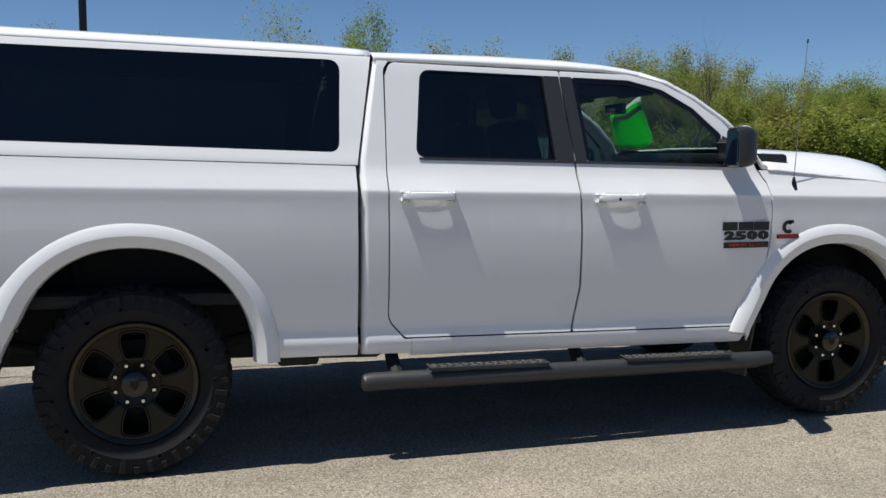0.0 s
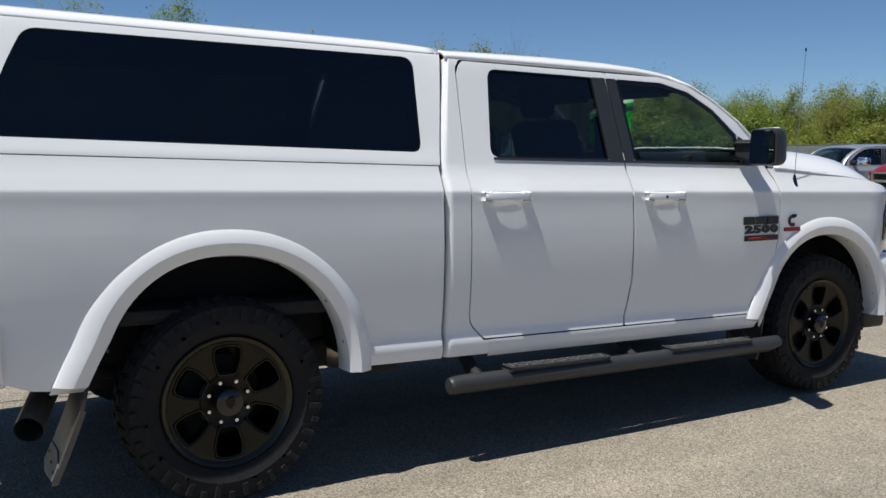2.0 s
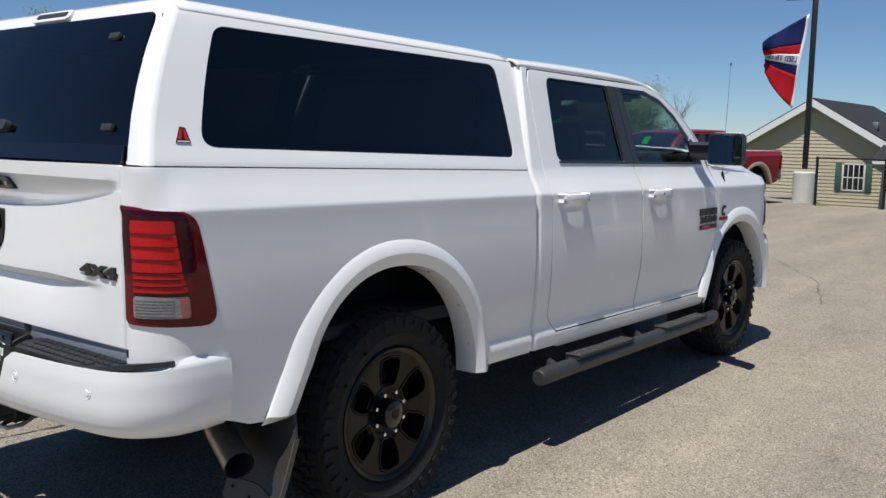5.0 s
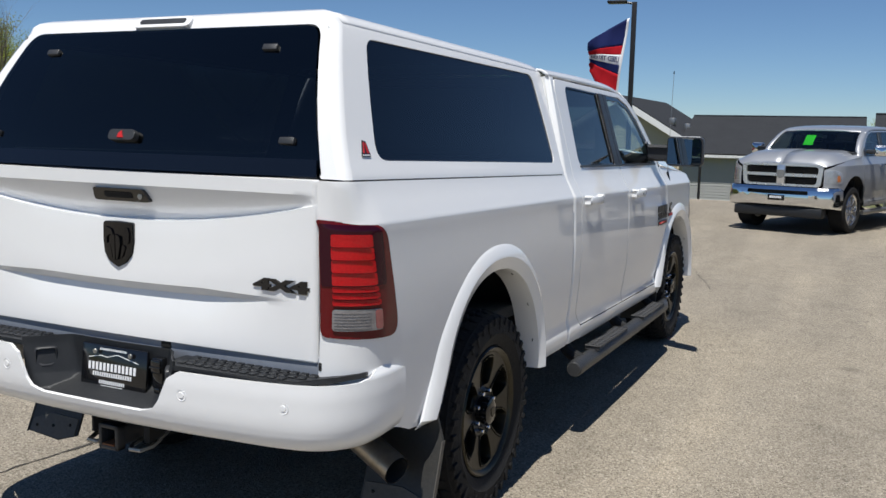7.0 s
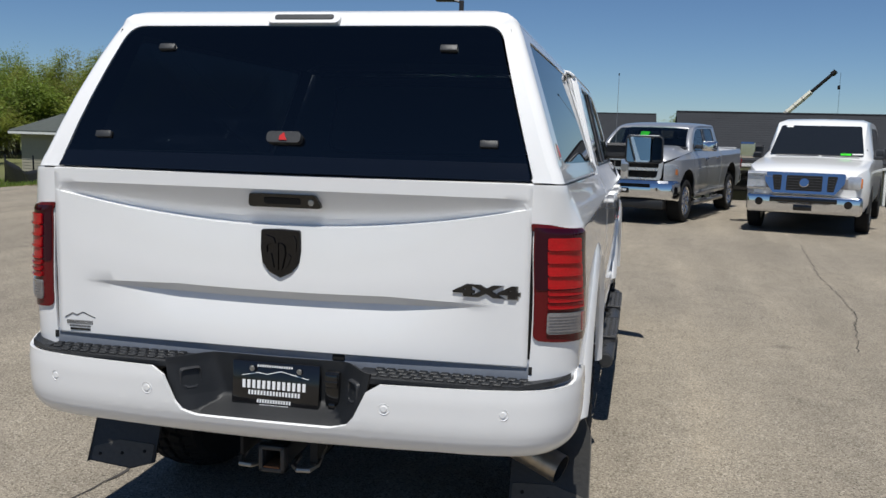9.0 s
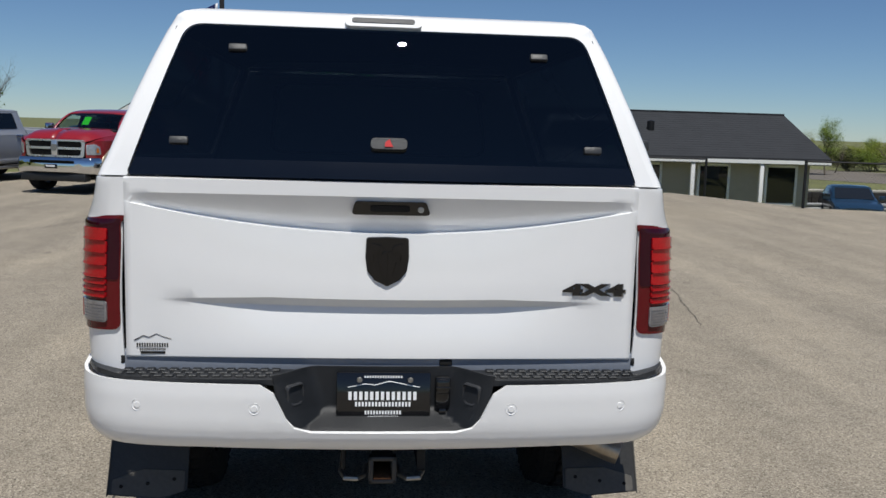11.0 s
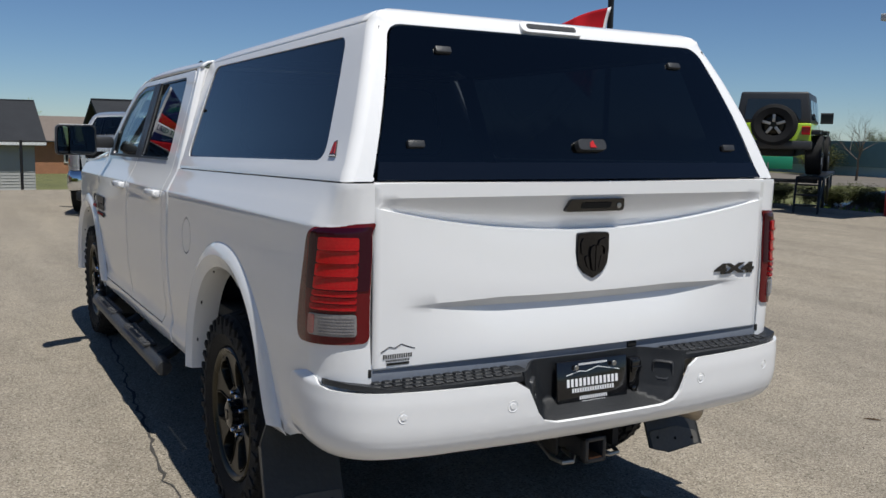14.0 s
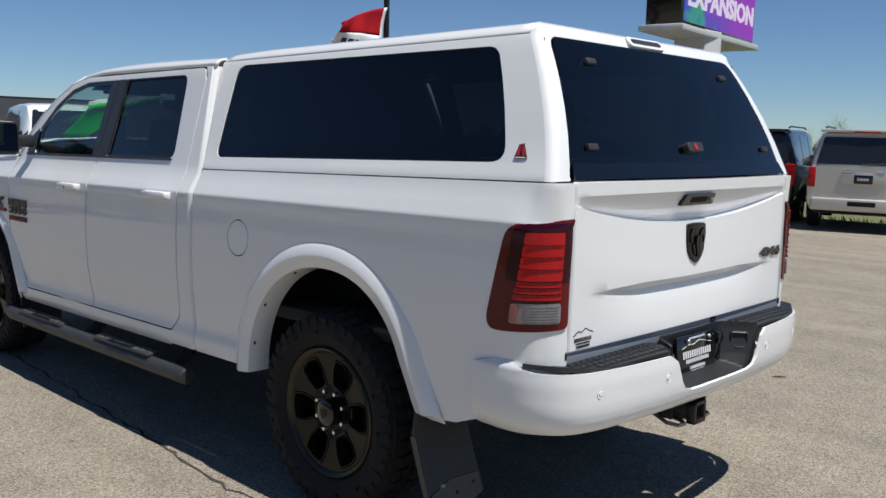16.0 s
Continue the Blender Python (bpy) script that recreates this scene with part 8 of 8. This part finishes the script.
def long_house(y0, y1, xf, xr, ze, zr, zb, label, wallm, name="building", course=0.15, ov=0.55, roofm=SHING):
    """A long low building whose eaves face -x."""
    H = empty(name, pose(0, 0, 0), label, "building", "buildings")
    part("wall", box(xf, xf + 2 * (xr - xf), y0, y1, zb, ze, 0.0), wallm, H, smooth=False)
    siding(H, y0, y1, zb, lambda y: ze - 0.1, xf, course, wallm)
    k = (zr - ze) / (xr - xf)
    for sgn in (-1, 1):
        part("roof", prism([(0, 0), (1, 0), (1, 0.12), (0, 0.12)], lambda u, v, w: (xr + sgn * u * (xr - xf + ov), y0 - 0.4 + w, zr - u * (xr - xf + ov) * k + v), y1 - y0 + 0.8), roofm, H, "charcoal shingle roof", smooth=False)
    part("fascia", box(xf - ov - 0.03, xf - ov, y0 - 0.4, y1 + 0.4, ze - ov * k - 0.05, ze - ov * k + 0.06, 0.0), TRIMW, H, "white fascia", smooth=False)
    part("soffit", box(xf - ov, xf, y0 - 0.4, y1 + 0.4, ze - ov * k - 0.08, ze - ov * k - 0.05, 0.0), SOFFIT, H, smooth=False)
    part("ridge_cap", box(xr - 0.1, xr + 0.1, y0 - 0.4, y1 + 0.4, zr + 0.09, zr + 0.15, 0.02), roofm, H)
    for y in (y0, y1):
        part("gable_end", prism([(xf, ze - 0.02), (xr, zr - 0.02), (2 * xr - xf, ze - 0.02)], lambda u, v, w: (u, y + w * (1 if y == y0 else -1), v), 0.1), wallm, H, smooth=False)
    # rows of shingles as fine steps on the slope that faces the lot
    n = int((xr - xf + ov) / 0.17)
    for i in range(n):
        u0, u1 = i / n, (i + 1) / n
        f = lambda u, v: (xr - u * (xr - xf + ov), zr - u * (xr - xf + ov) * k + 0.12 + v)
        (xa, za), (xb, zb_) = f(u0, 0.004), f(u1, 0.007)
        bm = bmesh.new()
        w = 0.9
        y = y0 - 0.4
        vs = [bm.verts.new(p) for p in ((xa, y, za), (xb, y, zb_), (xb, y1 + 0.4, zb_), (xa, y1 + 0.4, za), (xb, y, zb_ - 0.006), (xb, y1 + 0.4, zb_ - 0.006))]
        bm.faces.new((vs[0], vs[1], vs[2], vs[3])), bm.faces.new((vs[1], vs[4], vs[5], vs[2]))
        part("shingle_course", bm, roofm, H, smooth=False)
    return H


gable_house()
B2 = long_house(-1.35, 5.2, 36.05, 40.2, 0.98, 2.50, -1.62, "grey sided wing with a long charcoal roof", SIDINGG, course=0.12, ov=0.40)
part("lattice_gate", join(*[moved(box(-0.03, 0.03, -1.5, 1.5, -0.025, 0.025, 0), pose(36.9, 4.75, -0.3 + 0.001 * d, d, 0, 0)) for d in (90, 75, 105)]), PLASTG, B2, "dark lattice gate")
B3 = long_house(-14.0, -2.6, 23.6, 26.6, 1.10, 2.30, -1.6, "low building with a charcoal shingle roof and porch", mat("beige siding", (0.42, 0.38, 0.30), 0.6, vary=0.06))
for y in (-3.4, -5.6, -7.8, -10.0, -12.2):
    part("porch_post", box(23.05, 23.15, y - 0.06, y + 0.06, -1.5, 0.9, 0.005), TRIMW, B3, "white porch post")
    W = empty("window", pose(0, 0, 0))
    W.parent = B3
    part("window_frame", join(box(23.52, 23.6, y - 1.35, y - 0.35, 0.70, 0.78, 0.004), box(23.52, 23.6, y - 1.35, y - 0.35, -0.5, -0.42, 0.004), box(23.52, 23.6, y - 1.38, y - 1.30, -0.5, 0.78, 0.004), box(23.52, 23.6, y - 0.40, y - 0.32, -0.5, 0.78, 0.004)), TRIMW, W)
    part("pane", box(23.54, 23.56, y - 1.3, y - 0.4, -0.44, 0.72, 0), DARKGLASS, W, smooth=False)
part("roof_vent", lathe([(0, 0.35), (0.12, 0.3), (0.12, 0)], 12, "z"), POLE, B3).matrix_basis = pose(25.0, -9.2, 1.75)
# grey hut by the wood
HUT = long_house(0, 7.9, 0, 2.9, 2.08, 2.85, 0.0, "low grey shed with a green grey shingle roof", mat("grey brown siding", (0.33, 0.31, 0.25), 0.7, vary=0.06), name="shed", ov=0.45, roofm=mat("weathered green grey shingles", (0.085, 0.095, 0.088), 0.95, spec=0.15, vary=0.15, scale=3, bump=0.3, bscale=30))
HUT.matrix_world = pose(25.45, 16.6, -0.32, 0, 0, -15.5) @ Matrix.Scale(0.75, 4)
part("foundation", box(0.02, 5.75, 0.02, 7.88, -0.6, 0.02, 0), BASEC, HUT, "concrete foundation", smooth=False)
part("window_frame", join(box(-0.05, 0.02, 2.8, 3.8, 1.20, 1.26, 0), box(-0.05, 0.02, 2.8, 3.8, 1.66, 1.72, 0), box(-0.05, 0.02, 2.8, 2.86, 1.20, 1.72, 0), box(-0.05, 0.02, 3.74, 3.8, 1.20, 1.72, 0)), SIDINGG, HUT)
part("pane", box(-0.03, -0.02, 2.84, 3.76, 1.24, 1.68, 0), DARKGLASS, HUT, smooth=False)
# far brick house and far teal hall
FB = empty("house", pose(60, -6.2, -1.6), "far orange brick house with a brown roof", "house", "buildings")
part("wall", box(0, 8, -6, 3.6, 0, 2.1, 0), BRICKM, FB, smooth=False)
part("roof", prism([(-0.5, 0), (8.5, 0), (4, 1.7)], lambda u, v, w: (u, -6.4 + w, 2.05 + v), 10.4), mat("brown shingles", (0.16, 0.13, 0.11), 0.9, vary=0.2), FB, "brown shingle roof", smooth=False)
for y in (0.6, -2.0):
    part("window", box(-0.05, 0.02, y - 0.5, y + 0.5, 0.7, 1.75, 0.01), TRIMW, FB, "white window")
    part("window_pane", box(-0.06, -0.05, y - 0.4, y + 0.4, 0.8, 1.65, 0), DARKGLASS, FB, smooth=False)
WH = empty("warehouse", pose(0, 0, 0), "long teal metal warehouse far beyond the road", "warehouse")
part("wall", box(40.4, 75, -105, -70.4, -1.6, -0.7, 0), mat("pale teal metal wall", (0.24, 0.38, 0.42), 0.5, vary=0.1, scale=0.3), WH, "pale teal lower wall", smooth=False)
part("roof", prism([(40.0, -0.72), (40.0, -0.6), (46.0, 1.55), (69.0, 1.55), (75.4, -0.6), (75.4, -0.72)], lambda u, v, w: (u, -105 + w, v), 35.0), mat("dark teal metal roof", (0.085, 0.17, 0.175), 0.5, vary=0.1, scale=0.3), WH, "dark teal metal roof", smooth=False)
# crane behind the roofs
CR = empty("crane", pose(45.7, -7.85, 2.5), "cream and black telescopic crane boom behind the roofs", "crane")
CREAM = mat("cream crane paint", (0.62, 0.60, 0.50), 0.5, vary=0.06)
d = Vector((-0.2, -2.6, 2.5))
for name, a, b, r, m in (("boom", -0.35, 0.60, 0.13, CREAM), ("boom_section", 0.55, 0.98, 0.085, POLE), ("boom_head", 0.95, 1.02, 0.13, POLE)):
    part(name, tube([d * a, d * b], r, 4), m, CR, smooth=False)
for k in range(6):
    part("boom_plate", tube([d * (-0.25 + 0.14 * k), d * (-0.235 + 0.14 * k)], 0.137, 4), SOFFIT, CR, smooth=False)
part("hoist_rope", tube([d * 1.0 + Vector((0, -0.28, 0)), d * 1.0 + Vector((0, -0.28, -2.3))], 0.008, 5), POLE, CR)
part("mast", tube([(0.1, 0.9, -0.85), (0.1, 0.95, -2.0)], 0.28, 8), CREAM, CR)
part("carrier", box(-1.4, 1.4, -2.2, 1.2, -3.95, -2.0, 0.1), CREAM, CR, "cream crane carrier")
part("hook_block", box(-0.06, 0.06, d.y - 0.34, d.y - 0.22, d.z - 0.85, d.z - 0.65, 0.02), POLE, CR)
# road
ROADM = mat("grey asphalt road", (0.135, 0.118, 0.098), 0.9, vary=0.15, scale=0.5)
bm = bmesh.new()
a, b, n = Vector((95, -11, -1.56)), Vector((12, -74, -1.56)), Vector((0.6, -0.8, 0)) * 22
bm.faces.new([bm.verts.new(p) for p in (a, b, b + n, a + n)])
face_to(bm, (0, 0, 1))
thing("road", bm, ROADM, "grey asphalt road beyond the lot", "road", kind="structure", smooth=False)

SIGNG = mat("green road sign", (0.01, 0.22, 0.12), 0.5, vary=0.05)
RS = empty("road_sign", pose(32.5, -39.1, -1.0, 0, 0, 130), "green road sign with white lettering beyond the road", "road sign")
part("post", box(-0.04, 0.04, -0.04, 0.04, -0.7, 1.3, 0), STEEL, RS)
part("panel", box(-0.10, -0.06, -1.3, 1.3, 0.95, 1.65, 0.01), SIGNG, RS, "green sign panel")
part("sign_bars", moved(bars(8, 2.0, 0.22, 0.01, 0.3), Matrix.Translation((-0.105, 0, 1.3)) @ Matrix.Rotation(-math.pi / 2, 4, "Z")), INKW, RS, "white lettering bars", smooth=False)

# black silt fence on the slope by the shed
SILT = mat("black woven silt cloth", (0.012, 0.012, 0.013), 0.55, vary=0.2, scale=2, bump=0.4, bscale=15)
SF = empty("silt_fence", pose(0, 0, 0), "sagging black silt fence cloth on stakes", "fence")
rows = []
for i in range(25):
    t = i / 24
    x, y = 22.9 - 2.8 * t, 19.9 - 4.3 * t
    hh = 0.92 - 0.48 * math.sin(math.pi * min(1, t * 1.05)) + 0.05 * math.sin(9 * t) ** 2
    z = drop(x, y) - 0.02
    rows.append([(x + 0.10 * (1 - q) * math.sin(7 * t) + 0.04 * math.sin(21 * t + 3 * q), y + 0.05 * math.sin(17 * t), z + hh * q) for q in (0, 0.25, 0.5, 0.75, 1)])
part("silt_cloth", grid(rows, hint=(-1, 0, 0)), SILT, SF, solid=0.006)
for t in (0.02, 0.5, 0.98):
    x, y = 22.9 - 2.8 * t, 19.9 - 4.3 * t
    part("stake", box(x + 0.02, x + 0.06, y - 0.02, y + 0.02, drop(x, y) - 0.1, drop(x, y) + 0.95, 0.004), IRON, SF)

# ---------------------------------------------------------------- trees
BARK = mat("grey brown bark", (0.13, 0.105, 0.08), 0.9, vary=0.25, scale=3, bump=0.4, bscale=20)


def leaf_mat(name, color):
    m = soft(mat(name, color, 0.6, vary=0.2, scale=2, island=0.25), 0.5)
    return m


LEAFS = [leaf_mat("yellow green spring leaves", (0.235, 0.275, 0.046)), leaf_mat("fresh green leaves", (0.185, 0.255, 0.042)), leaf_mat("olive budding leaves", (0.245, 0.250, 0.060))]
HEDGE = leaf_mat("dark olive hedge leaves", (0.075, 0.085, 0.025))


def tree_meshes(seed, leaves, leafsize, spread=0.42, bare=False, shrub=False):
    """A tree of unit height: trunk with limbs, and a crown of single leaf sprays."""
    rnd = random.Random(seed)
    wood = bmesh.new()
    tips = []

    def limb(p, d, length, r, level):
        pts, rs = [p.copy()], [r]
        q, dd = p.copy(), d.normalized()
        n = 5 if level < 2 else 3
        for i in range(n):
            dd = (dd + Vector((rnd.uniform(-1, 1), rnd.uniform(-1, 1), rnd.uniform(-0.4, 0.7))) * 0.20).normalized()
            q = q + dd * length / n
            pts.append(q.copy()), rs.append(r * (1 - 0.75 * (i + 1) / n))
            if level < 3 and i >= (1 if level else (1 if shrub else 2)):
                for _ in range(2 if level < 2 else 1 + (rnd.random() < 0.5)):
                    side_d = (dd + Vector((rnd.uniform(-1, 1), rnd.uniform(-1, 1), rnd.uniform(-0.1, 0.6))) * (0.9 if level else 1.0)).normalized()
                    limb(q, side_d, length * rnd.uniform(0.42, 0.66), rs[-1] * 0.75, level + 1)
            if level >= 2:
                tips.append((q.copy(), dd.copy()))
        if level <= 3:
            join(wood, tube(pts, rs, 5 if level < 2 else 3, cap=False))
    if shrub:
        for k in range(5):
            limb(Vector((rnd.uniform(-0.15, 0.15), rnd.uniform(-0.15, 0.15), -0.05)), Vector((rnd.uniform(-0.5, 0.5), rnd.uniform(-0.5, 0.5), 1)), 0.7, 0.014, 1)
    else:
        limb(Vector((0, 0, -0.05)), Vector((rnd.uniform(-0.08, 0.08), rnd.uniform(-0.08, 0.08), 1)), 0.78, 0.026, 0)
    top = max(p.z for p, _ in tips)
    s = 1.0 / top
    verts, faces = [], []
    if not bare:
        for i in range(leaves):
            p, d = tips[rnd.randrange(len(tips))]
            c = p + Vector((rnd.gauss(0, 1), rnd.gauss(0, 1), rnd.gauss(0, 0.9))) * 0.048
            a = Vector((rnd.uniform(-1, 1), rnd.uniform(-1, 1), rnd.gauss(0, 0.4))).normalized()
            b = Vector((-a.y, a.x, rnd.gauss(0, 0.45))).normalized()
            w = leafsize * rnd.uniform(0.5, 1.2)
            k = len(verts)
            verts += [c - a * w, c + b * w * 0.9, c + a * w]
            faces.append((k, k + 1, k + 2))
    wood.transform(Matrix.Scale(s, 4))
    wm = bpy.data.meshes.new("trunk")
    wood.to_mesh(wm)
    wood.free()
    lm = bpy.data.meshes.new("crown")
    lm.from_pydata([v * s for v in verts], [], faces)
    return wm, lm


PROTO = []
for seed, nl, size, kind in ((3, 8600, 0.0165, "full"), (11, 8400, 0.0165, "full"), (23, 8200, 0.016, "full"), (31, 4200, 0.0135, "full"), (45, 0, 0.0, "bare"), (52, 4600, 0.027, "shrub"), (67, 4400, 0.028, "shrub")):
    PROTO.append((kind, tree_meshes(seed, nl, size, bare=kind == "bare", shrub=kind == "shrub")))
for _, (wm, lm) in PROTO:
    wm.materials.append(BARK)
    lm.materials.append(LEAFS[0])


def tree(x, y, z, h, k, yaw, label, wide=1.0, leaf=None, group="trees of the wood", category="tree"):
    kind, (wm, lm) = PROTO[k]
    T = empty("tree" if kind != "shrub" else "shrub", pose(x, y, z, 0, 0, yaw) @ Matrix.Diagonal((h * wide, h * wide, h, 1)), label, category, group)
    for name, me in (("trunk", wm), ("crown", lm)):
        if len(me.vertices):
            ob = new(name, me)
            ob.parent = T
            if name == "crown" and leaf is not None:
                ob.material_slots[0].link = "OBJECT"
                ob.material_slots[0].material = leaf
    return T


rnd = random.Random(7)
LBL = ("tall tree in thin yellow green spring leaf", "tree in fresh light green leaf", "budding tree with olive leaves", "half-leafed tree with grey branches")
for i in range(215):
    az = radians(rnd.uniform(24, 104))
    r = rnd.uniform(49, 72)
    x, y = r * math.cos(az), r * math.sin(az)
    if az < radians(43) and r < 58:
        r = rnd.uniform(58, 76)
        x, y = r * math.cos(az), r * math.sin(az)
    if y < 13:
        continue
    k = rnd.choice((0, 0, 1, 1, 2, 2, 3, 3, 4))
    h = rnd.uniform(5.8, 8.0) * (r / 58) * (1.22 if az > radians(55) else 1.0 if az > radians(43) else 0.82)
    tree(x, y, drop(x, y) - 0.1, h, k, rnd.uniform(0, 360), "bare tree with fine grey branches" if k == 4 else LBL[k], rnd.uniform(0.8, 1.15), rnd.choice(LEAFS))
for i in range(170):
    az = radians(rnd.uniform(24, 104))
    r = rnd.uniform(46, 60) if az > radians(43) else rnd.uniform(54, 66)
    x, y = r * math.cos(az), r * math.sin(az)
    tree(x, y, drop(x, y) - 0.1, rnd.uniform(2.8, 5.6), rnd.choice((5, 6)), rnd.uniform(0, 360), "dense yellow green shrub at the edge of the wood", rnd.uniform(0.9, 1.4), rnd.choice(LEAFS), group="shrubs of the wood", category="shrub")
for x, y, h, k, w, lf in ((6.6, 39.6, 10.2, 3, 1.0, 0), (10.1, 39.0, 9.6, 1, 0.6, 1), (15.0, 38.6, 8.3, 2, 1.1, 2), (25.4, 36.1, 9.1, 4, 0.8, 0), (27.4, 37.6, 8.0, 3, 0.9, 0), (1.5, 41.0, 8.0, 3, 1.0, 0)):
    tree(x, y, drop(x, y) - 0.1, h, k, rnd.uniform(0, 360), "bare tree with fine grey branches" if k == 4 else LBL[k], w, LEAFS[lf])
# far side, beyond the road
for i in range(190):
    az = radians(rnd.uniform(-80, -22))
    r = rnd.uniform(84, 125)
    x, y = r * math.cos(az), r * math.sin(az)
    k = rnd.choice((5, 6, 5, 6, 3, 4, 2, 1))
    tree(x, y, -1.9, rnd.uniform(2.2, 3.4) * (1.45 if k < 5 else 1), k, rnd.uniform(0, 360), LBL[k] if k < 4 else "far green shrub beyond the road", rnd.uniform(1.4, 2.2) if k > 4 else rnd.uniform(0.9, 1.3), rnd.choice(LEAFS + [HEDGE, HEDGE]), group="far trees", category="tree" if k < 4 else "shrub")
for i in range(17, 34):
    t = i / 33
    x, y = 15.6 - 14 * (t - 0.5), -17.0 - 2.2 * (t - 0.5) + rnd.uniform(-0.3, 0.3)
    tree(x + 0.9, y - 0.6, drop(x + 0.9, y - 0.6) - 0.05, rnd.uniform(0.55, 0.85), rnd.choice((5, 6)), rnd.uniform(0, 360), "low dark olive hedge shrub along the edge of the lot", rnd.uniform(1.6, 2.2), HEDGE, group="hedge along the lot", category="shrub")
for x, y, h, k, w, lf in ((61, -45.5, 5.2, 1, 0.9, 1), (57.5, -50.2, 5.8, 4, 1.0, 0), (54.8, -53, 6.3, 4, 1.0, 0), (50, -56, 5.0, 3, 1.1, 0), (43.8, -62.1, 6.2, 4, 1.0, 0), (28.4, -70.2, 5.4, 4, 1.2, 0), (24.4, -72, 6.0, 3, 1.0, 0), (35, -36, 3.2, 5, 0.8, 1), (38, -33, 2.6, 6, 0.9, 0), (72, -40, 5.2, 2, 1.0, 1), (80, -34, 4.8, 0, 1.0, 0), (66, 2.0, 4.8, 3, 1.2, 0), (70, -2.5, 5.0, 2, 1.2, 0)):
    tree(x, y, -1.7, h, k, rnd.uniform(0, 360), "lone bare tree with fine grey branches" if k == 4 else LBL[k] if k < 4 else "young green shrub by the fence", w, LEAFS[lf], group="far trees", category="tree" if k < 5 else "shrub")
# grass tufts along the edge of the lot
verts, faces = [], []
for i in range(12000):
    if i % 3:
        x, y = rnd.uniform(14, 36), rnd.uniform(14.1, 20)
        if x > 21:
            y = rnd.uniform(12, 21)
    else:
        x, y = rnd.uniform(2, 26), rnd.uniform(-24, -17.2)
    z = drop(x, y)
    h = rnd.uniform(0.05, 0.17)
    a = rnd.uniform(0, 6.28)
    dx, dy = 0.022 * math.cos(a), 0.022 * math.sin(a)
    k = len(verts)
    verts += [(x - dx, y - dy, z), (x + dx, y + dy, z), (x + rnd.uniform(-0.1, 0.1), y + rnd.uniform(-0.1, 0.1), z + h)]
    faces.append((k, k + 1, k + 2))
me = bpy.data.meshes.new("grass_tufts")
me.from_pydata(verts, [], faces)
me.materials.append(leaf_mat("grass blades", (0.13, 0.20, 0.03)))
tagged(new("grass_tufts", me), "tufts of green grass along the lot", "grass", kind="stuff")
DIRT = mat("bare tan soil", (0.36, 0.26, 0.16), 0.95, vary=0.2, scale=1.0, bump=0.5, bscale=8)
rows = []
for i in range(24):
    x = -20 + i * 44 / 23
    rows.append([(x, 13.95, -0.005), (x, 14.7 + 0.3 * math.sin(i * 1.7) + 0.2 * math.sin(i * 0.6), 0.004 + drop(x, 14.7))])
thing("soil_strip", grid(rows, hint=(0, 0, 1)), DIRT, "strip of bare tan soil beside the lot", "soil", kind="structure")

# a twig and a dry leaf on the concrete
TWIG = mat("dry brown twig", (0.09, 0.055, 0.03), 0.9, vary=0.3, scale=40, bump=0.3)
thing("twig", tube([(-0.42, -2.79, 0.008), (-0.395, -2.765, 0.012), (-0.365, -2.76, 0.008), (-0.345, -2.735, 0.006)], [0.003, 0.006, 0.005, 0.002], 6), TWIG, "short dry brown twig lying on the concrete", "twig")
leaf = grid([[(-0.712 + 0.012 * i, -0.761 + 0.03 * (j - 1) * (1 - ((i - 3) / 3.2) ** 2), 0.006 + 0.008 * abs(j - 1) + 0.002 * i) for j in range(3)] for i in range(7)], hint=(0, 0, 1))
thing("dry_leaf", leaf, mat("pale dry leaf", (0.30, 0.27, 0.22), 0.8, vary=0.2, scale=30), "pale curled dry leaf on the shaded concrete", "leaf")
